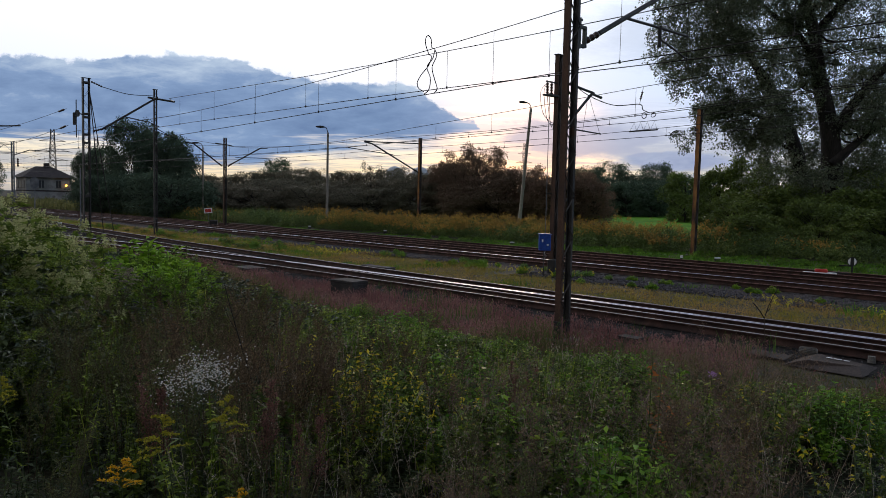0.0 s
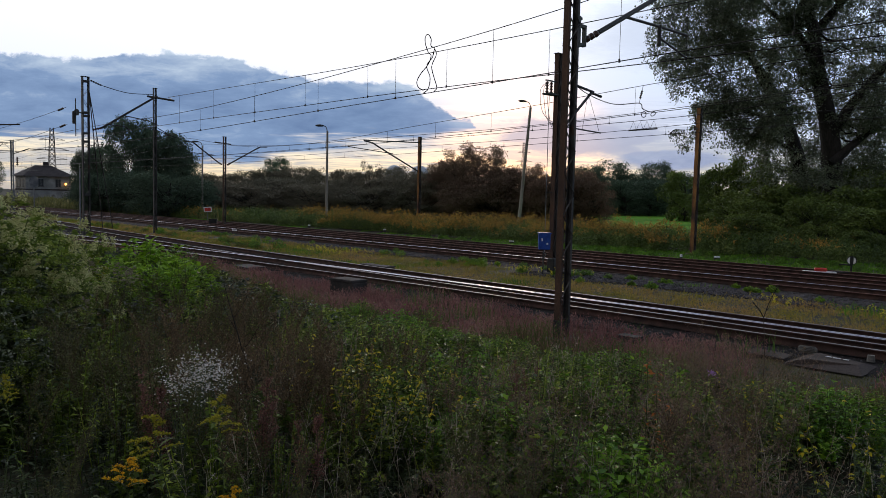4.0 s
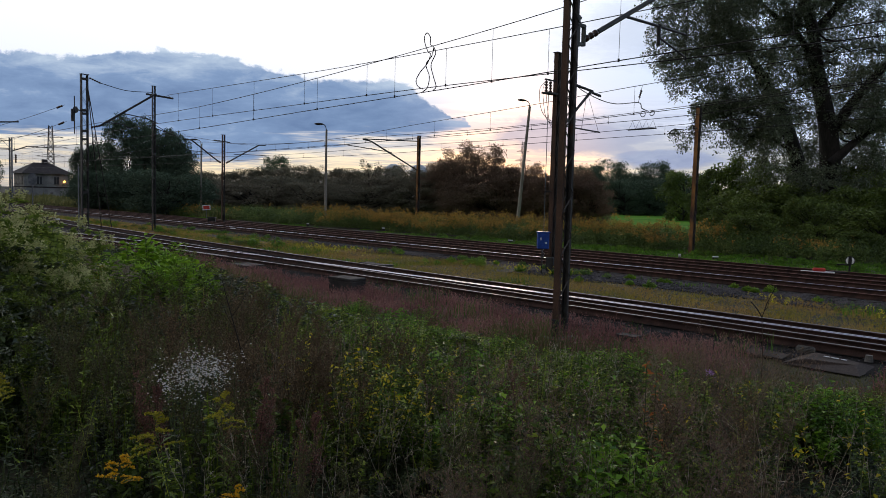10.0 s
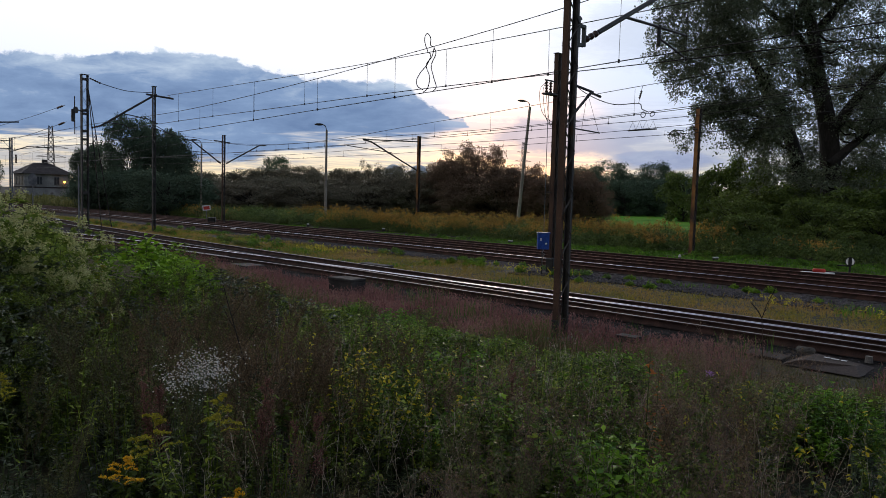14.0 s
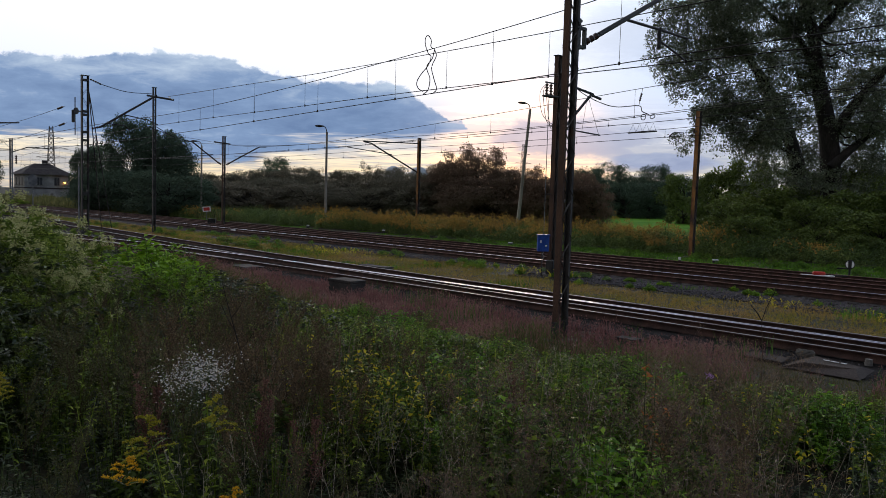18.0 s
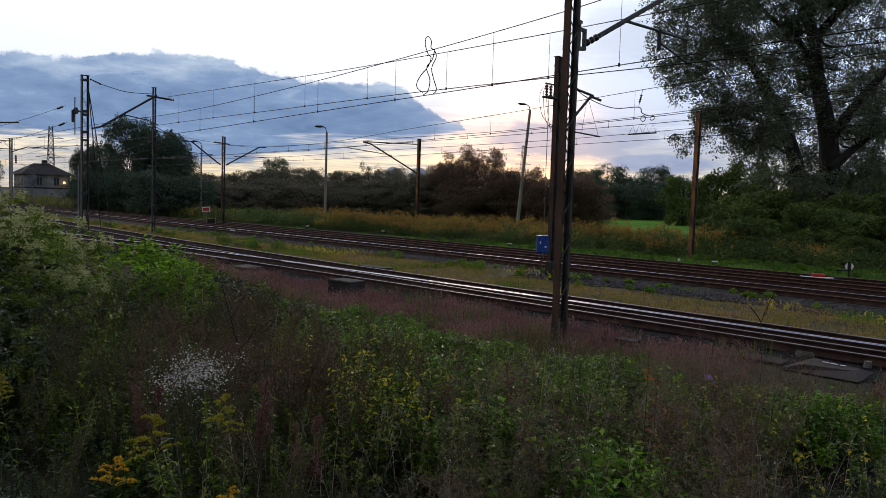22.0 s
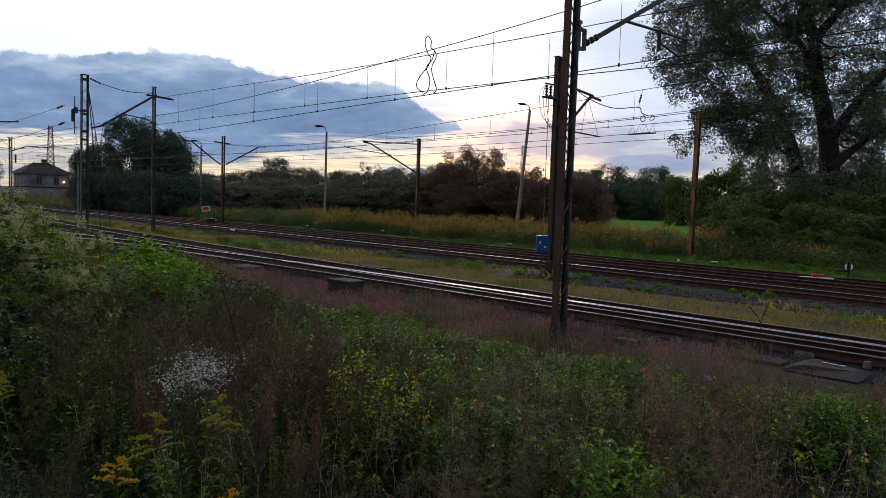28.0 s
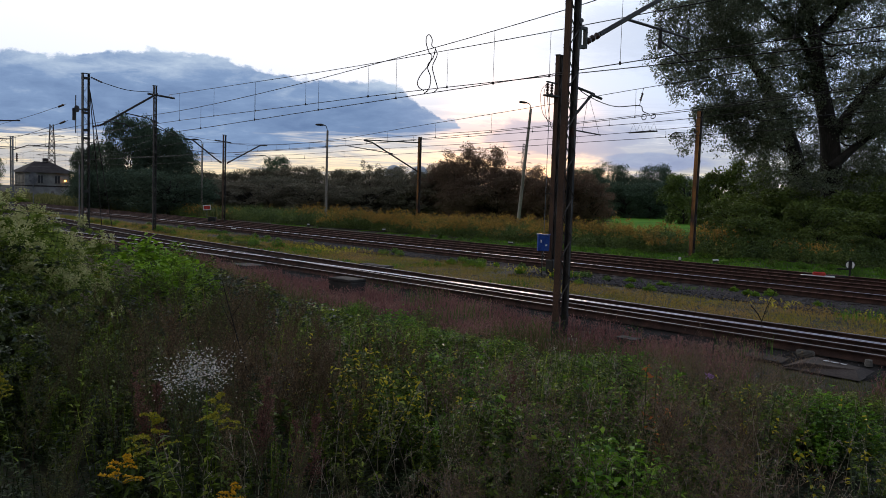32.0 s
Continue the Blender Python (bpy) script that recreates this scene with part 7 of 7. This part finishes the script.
    for i, (b, d, top) in enumerate(((-0.250, 6.0, 1.46), (-0.244, 5.9, 1.38), (-0.168, 5.7, 1.30), (-0.178, 5.8, 1.22), (-0.375, 6.3, 1.44), (-0.366, 6.2, 1.36), (0.10, 8.2, 1.18), (0.115, 7.9, 1.16), (0.13, 8.3, 1.12), (0.09, 7.6, 1.14))):
        put("seed_spike", spk, i, (b, d), top, "upright dock stem thick with red-brown seeds", "dry weed", "dock seed spikes", 1.3)
    for i, (b, d, top) in enumerate(((-0.03, 5.2, 0.98), (0.005, 5.1, 1.0), (0.03, 5.3, 1.02), (-0.14, 5.0, 0.95), (0.405, 11.3, 0.78), (0.425, 11.8, 0.8), (0.44, 11.4, 0.72), (0.33, 5.2, 1.0), (0.36, 5.4, 1.05), (0.40, 5.6, 1.05))):
        put("dry_stalk", dry, i, (b, d), top, "bare branching grey-brown dry stalk with seed heads", "dry weed", "dry stalks", 1.2)
    put("orange_stalk", ora, 0, (0.275, 7.0), 1.60, "tall stalk with withered orange leaves", "dry weed", "withered stalks", 1.5)
    put("orange_stalk", ora, 0, (0.29, 6.6), 1.25, "tall stalk with withered orange leaves", "dry weed", "withered stalks", 1.5)
    for i, (b, d, top) in enumerate(((-0.352, 6.3, 1.42), (-0.325, 6.5, 1.46), (-0.300, 6.7, 1.47))):
        put("white_aster", ast, i, (b, d), top, "bushy aster covered in small white flowers", "aster", "white asters", 1.3)
    for i, (b, d, top) in enumerate(((-0.610, 11.5, 2.60), (-0.592, 12.0, 2.62), (-0.65, 11.0, 2.62), (-0.60, 10.0, 2.15), (-0.63, 9.0, 1.9), (-0.505, 12.0, 1.62), (-0.56, 9.0, 1.6), (-0.58, 7.5, 1.45), (-0.600, 12.8, 2.72))):
        put("knotweed", kno if i in (0, 1, 2, 8, 5) else eld, i, (b, d), top, "large pale-green knotweed bush with cream flower plumes" if i in (0, 1, 2, 8, 5) else "large dark green knotweed bush with young shoots", "shrub", "knotweed bushes", 0.8 if i < 3 else 0)
    for i, (b, d, top) in enumerate(((-0.475, 13.2, 1.72), (-0.44, 13.0, 1.60), (-0.425, 13.5, 1.58), (-0.41, 14.0, 1.60), (-0.46, 10.5, 1.42))):
        put("plume_weed", plu, i, (b, d), top, "tall weed with a pale silvery seed plume", "weed", "silvery seed plumes", 1.2)
    for i in range(14):
        b, d = rng.uniform(-0.42, -0.31), rng.uniform(15.0, 22.0)
        put("leafy_weed", lea, i, (b, d), rng.uniform(1.2, 1.6), "bright green leafy weed on the bank", "weed", "green weeds", 0)
    for i, (b, d, top) in enumerate(((-0.107, 16.4, 0.56), (-0.115, 16.0, 0.5), (-0.062, 14.8, 0.62), (-0.045, 14.4, 0.55), (-0.022, 16.0, 0.5), (-0.05, 13.4, 0.6), (0.004, 13.6, 0.5), (0.012, 13.2, 0.45), (0.08, 13.0, 0.5), (0.095, 12.8, 0.5), (0.065, 12.2, 0.5),
                                     (0.205, 11.2, 0.56), (0.222, 11.0, 0.6), (0.24, 11.2, 0.55), (0.262, 11.3, 0.56), (0.16, 11.6, 0.5), (0.47, 9.0, 0.66), (0.50, 8.8, 0.72), (0.53, 8.9, 0.68), (0.515, 8.2, 0.75), (0.30, 8.4, 0.8), (0.27, 9.6, 0.75), (0.285, 9.4, 0.8), (-0.10, 11.2, 0.85), (-0.085, 10.6, 0.9), (-0.06, 11.4, 0.8), (0.02, 9.4, 0.9), (0.18, 8.4, 0.95), (-0.13, 10.9, 1.0))):
        put("leafy_mound", mou if i % 4 else mou_dark, i, (b, d), top + 0.14, "low rounded fresh green weed clump", "weed", "rounded green clumps", 0)
    for i in range(24):
        b, d = rng.uniform(-0.12, 0.42), rng.uniform(5.8, 9.0)
        if shade_zone(np.float64(b * d), np.float64(d)) > 0.3:
            continue
        put("leafy_mound", mou if i % 2 else mou_dark, i, (b, d), rng.uniform(0.75, 1.05), "low rounded green weed clump", "weed", "rounded green clumps", 0)
    for i, (b, d, top) in enumerate(((-0.40, 17.5, 1.75), (-0.385, 18.0, 1.7), (-0.37, 17.0, 1.55), (-0.355, 17.5, 1.45), (-0.345, 16.5, 1.3), (-0.39, 16.0, 1.45), (-0.36, 15.4, 1.2))):
        put("leafy_mound", mou_vivid, i, (b, d), top, "bright green bushy weed at the edge of the bank", "weed", "rounded green clumps", 0)
    # low bushes where the grass begins and on the strip
    for i, (b, d, top) in enumerate(((-0.10, 13.6, 0.75), (-0.11, 13.9, 0.7), (0.095, 12.8, 0.7), (0.11, 12.5, 0.66), (0.02, 11.5, 0.85), (0.25, 10.4, 0.8), (0.265, 10.2, 0.85), (0.50, 9.2, 0.8), (0.53, 8.6, 0.85), (0.56, 8.9, 0.8))):
        put("leafy_weed", lea, i, (b, d), top, "rounded fresh green weed clump", "weed", "green weeds", 0)
    for i in range(26):
        u = rng.uniform(-24, -3)
        w = at_uv(u, rng.uniform(22.2, 25.4))
        if abs(w[0]) < 0.62 * w[1]:
            put("leafy_mound", mou_vivid, i, (w[0] / w[1], w[1]), rng.uniform(0.14, 0.34), "low green weed growing in loose ballast", "weed", "green weeds", 0)
    for i in range(30):
        u = rng.uniform(-60, -14)
        w = at_uv(u, float(v_fa(u)) - rng.uniform(1.6, 3.0))
        put("leafy_mound", mou, i, (w[0] / w[1], w[1]), rng.uniform(0.22, 0.36), "low green weed growing in loose ballast", "weed", "green weeds", 0)

    for i in range(140):
        u = rng.uniform(-40, -8)
        w = at_uv(u, rng.uniform(36.2, 41.5))
        if abs(w[0]) < 0.62 * w[1]:
            put("leafy_mound", mou if i % 3 else mou_dark, i, (w[0] / w[1], w[1]), rng.uniform(0.16, 0.42), "green weed clump along the outer siding", "weed", "green weeds", 0)

    for i in range(34):
        u = rng.uniform(-64, -34)
        w = at_uv(u, float(v_b(u)) + rng.uniform(1.8, 4.5))
        put("leafy_mound", mou if i % 3 else mou_dark, i, (w[0] / w[1], w[1]), rng.uniform(0.25, 0.5), "low green growth on the grass strip", "weed", "rounded green clumps", 0)
    # yellow flowers on the strip
    pts = []
    for u0, v0, n, r in ((-5.3, 21.4, 46, 0.45), (-3.6, 21.0, 30, 0.35), (-8.2, 21.6, 26, 0.4), (-18.0, 23.0, 50, 1.2), (-29.5, 22.2, 110, 1.6)):
        for _ in range(n):
            w = at_uv(u0 + rng.normal() * r, v0 + rng.normal() * r * 0.35)
            h = rng.uniform(0.22, 0.42)
            for k in range(8):
                pts.append((w[0] + rng.normal() * 0.015, w[1] + rng.normal() * 0.015, h - k * 0.014))
    pts = np.array(pts)
    tagged(new("yellow_flowers", mesh_of("yellow_flowers", *leaf_set(rng, pts, 0.048, 0.75, 0.4), LEAF["bright"])), "small bright yellow flowers in the grass", "flowers", kind="stuff")

    # the forked bare twig before the rails
    t = thing("bare_twig", pose(4.66, 11.0, 0.05), "bare forked dark twig rising from the weeds", "twig")
    tube_part(t, "stem", smooth_line([(0.05, 0, 0), (0.06, 0, 0.6), (0.02, 0, 1.2)]), 0.006, "twig_dark")
    tube_part(t, "fork", smooth_line([(0.02, 0, 1.2), (-0.05, 0, 1.31), (-0.14, 0.02, 1.42)]), 0.008, "bark")
    tube_part(t, "fork", smooth_line([(0.02, 0, 1.2), (0.05, 0, 1.30), (0.08, 0, 1.40), (0.14, 0, 1.53), (0.21, 0, 1.68)]), 0.006, "bark")
    tube_part(t, "twig", smooth_line([(0.05, 0, 1.30), (0.09, 0, 1.34), (0.11, 0.01, 1.42)]), 0.004, "bark")
    # a bare leaning stem in the brown growth
    t = thing("dead_weed", pose(-0.252 * 7.6, 7.6, 0.0), "bare dark stem leaning out of the brown weeds", "twig")
    tube_part(t, "stem", smooth_line([(0.05, 0, 0.1), (0.0, 0, 0.9), (-0.12, 0, 1.35), (-0.24, 0.02, 1.75), (-0.30, 0.02, 1.98)]), [0.009 - 0.00018 * k for k in range(33)], "bark")
    for z, dx in ((1.3, 0.16), (1.5, -0.14), (1.62, 0.14)):
        x0 = -0.12 - (z - 1.35) * 0.3
        tube_part(t, "twig", smooth_line([(x0, 0, z), (x0 + dx * 0.5, 0.02, z + 0.1), (x0 + dx, 0.03, z + 0.24)]), 0.003, "bark")
    # a lone lilac flower
    t = thing("lilac_flower", pose(0.357 * 7.2, 7.2, 0.1), "single lilac flower on a thin stem", "flower")
    tube_part(t, "stem", [(0, 0, 0), (0.02, 0, 1.15)], 0.003, "green_stem")
    c = np.array([0.02, 0, 1.16]) + rng.normal(size=(30, 3)) * 0.015
    child("flower_head", mesh_of("flower_head", *leaf_set(rng, c, 0.03, 0.5, 0.6), LEAF["lilac"]), t)


build_plants()


def motions():
    """The clouds drift; the tall weeds nod in the wind."""
    walk(clouds, [(t, pose(x, SKY_Y, EYE[2])) for t, x in ((0.0, 22.0), (9.0, 0.0), (19.0, -15.0), (32.0, -38.0))])
    for i, (ob, at, lean, turn, deg) in enumerate(SWAYING):
        rows = []
        for k in range(21):
            t = k * 1.6
            a = math.sin(t * 1.15 + at[0] * 0.8) * 0.6 + math.sin(t * 0.47 + i) * 0.6
            b = math.sin(t * 0.83 + at[1] * 0.7 + i * 0.3) * 0.5
            rows.append((t, Matrix.LocRotScale(at, Euler((lean[0] + radians(deg * b), lean[1] + radians(deg * a), turn)), None)))
        walk(ob, rows)


motions()
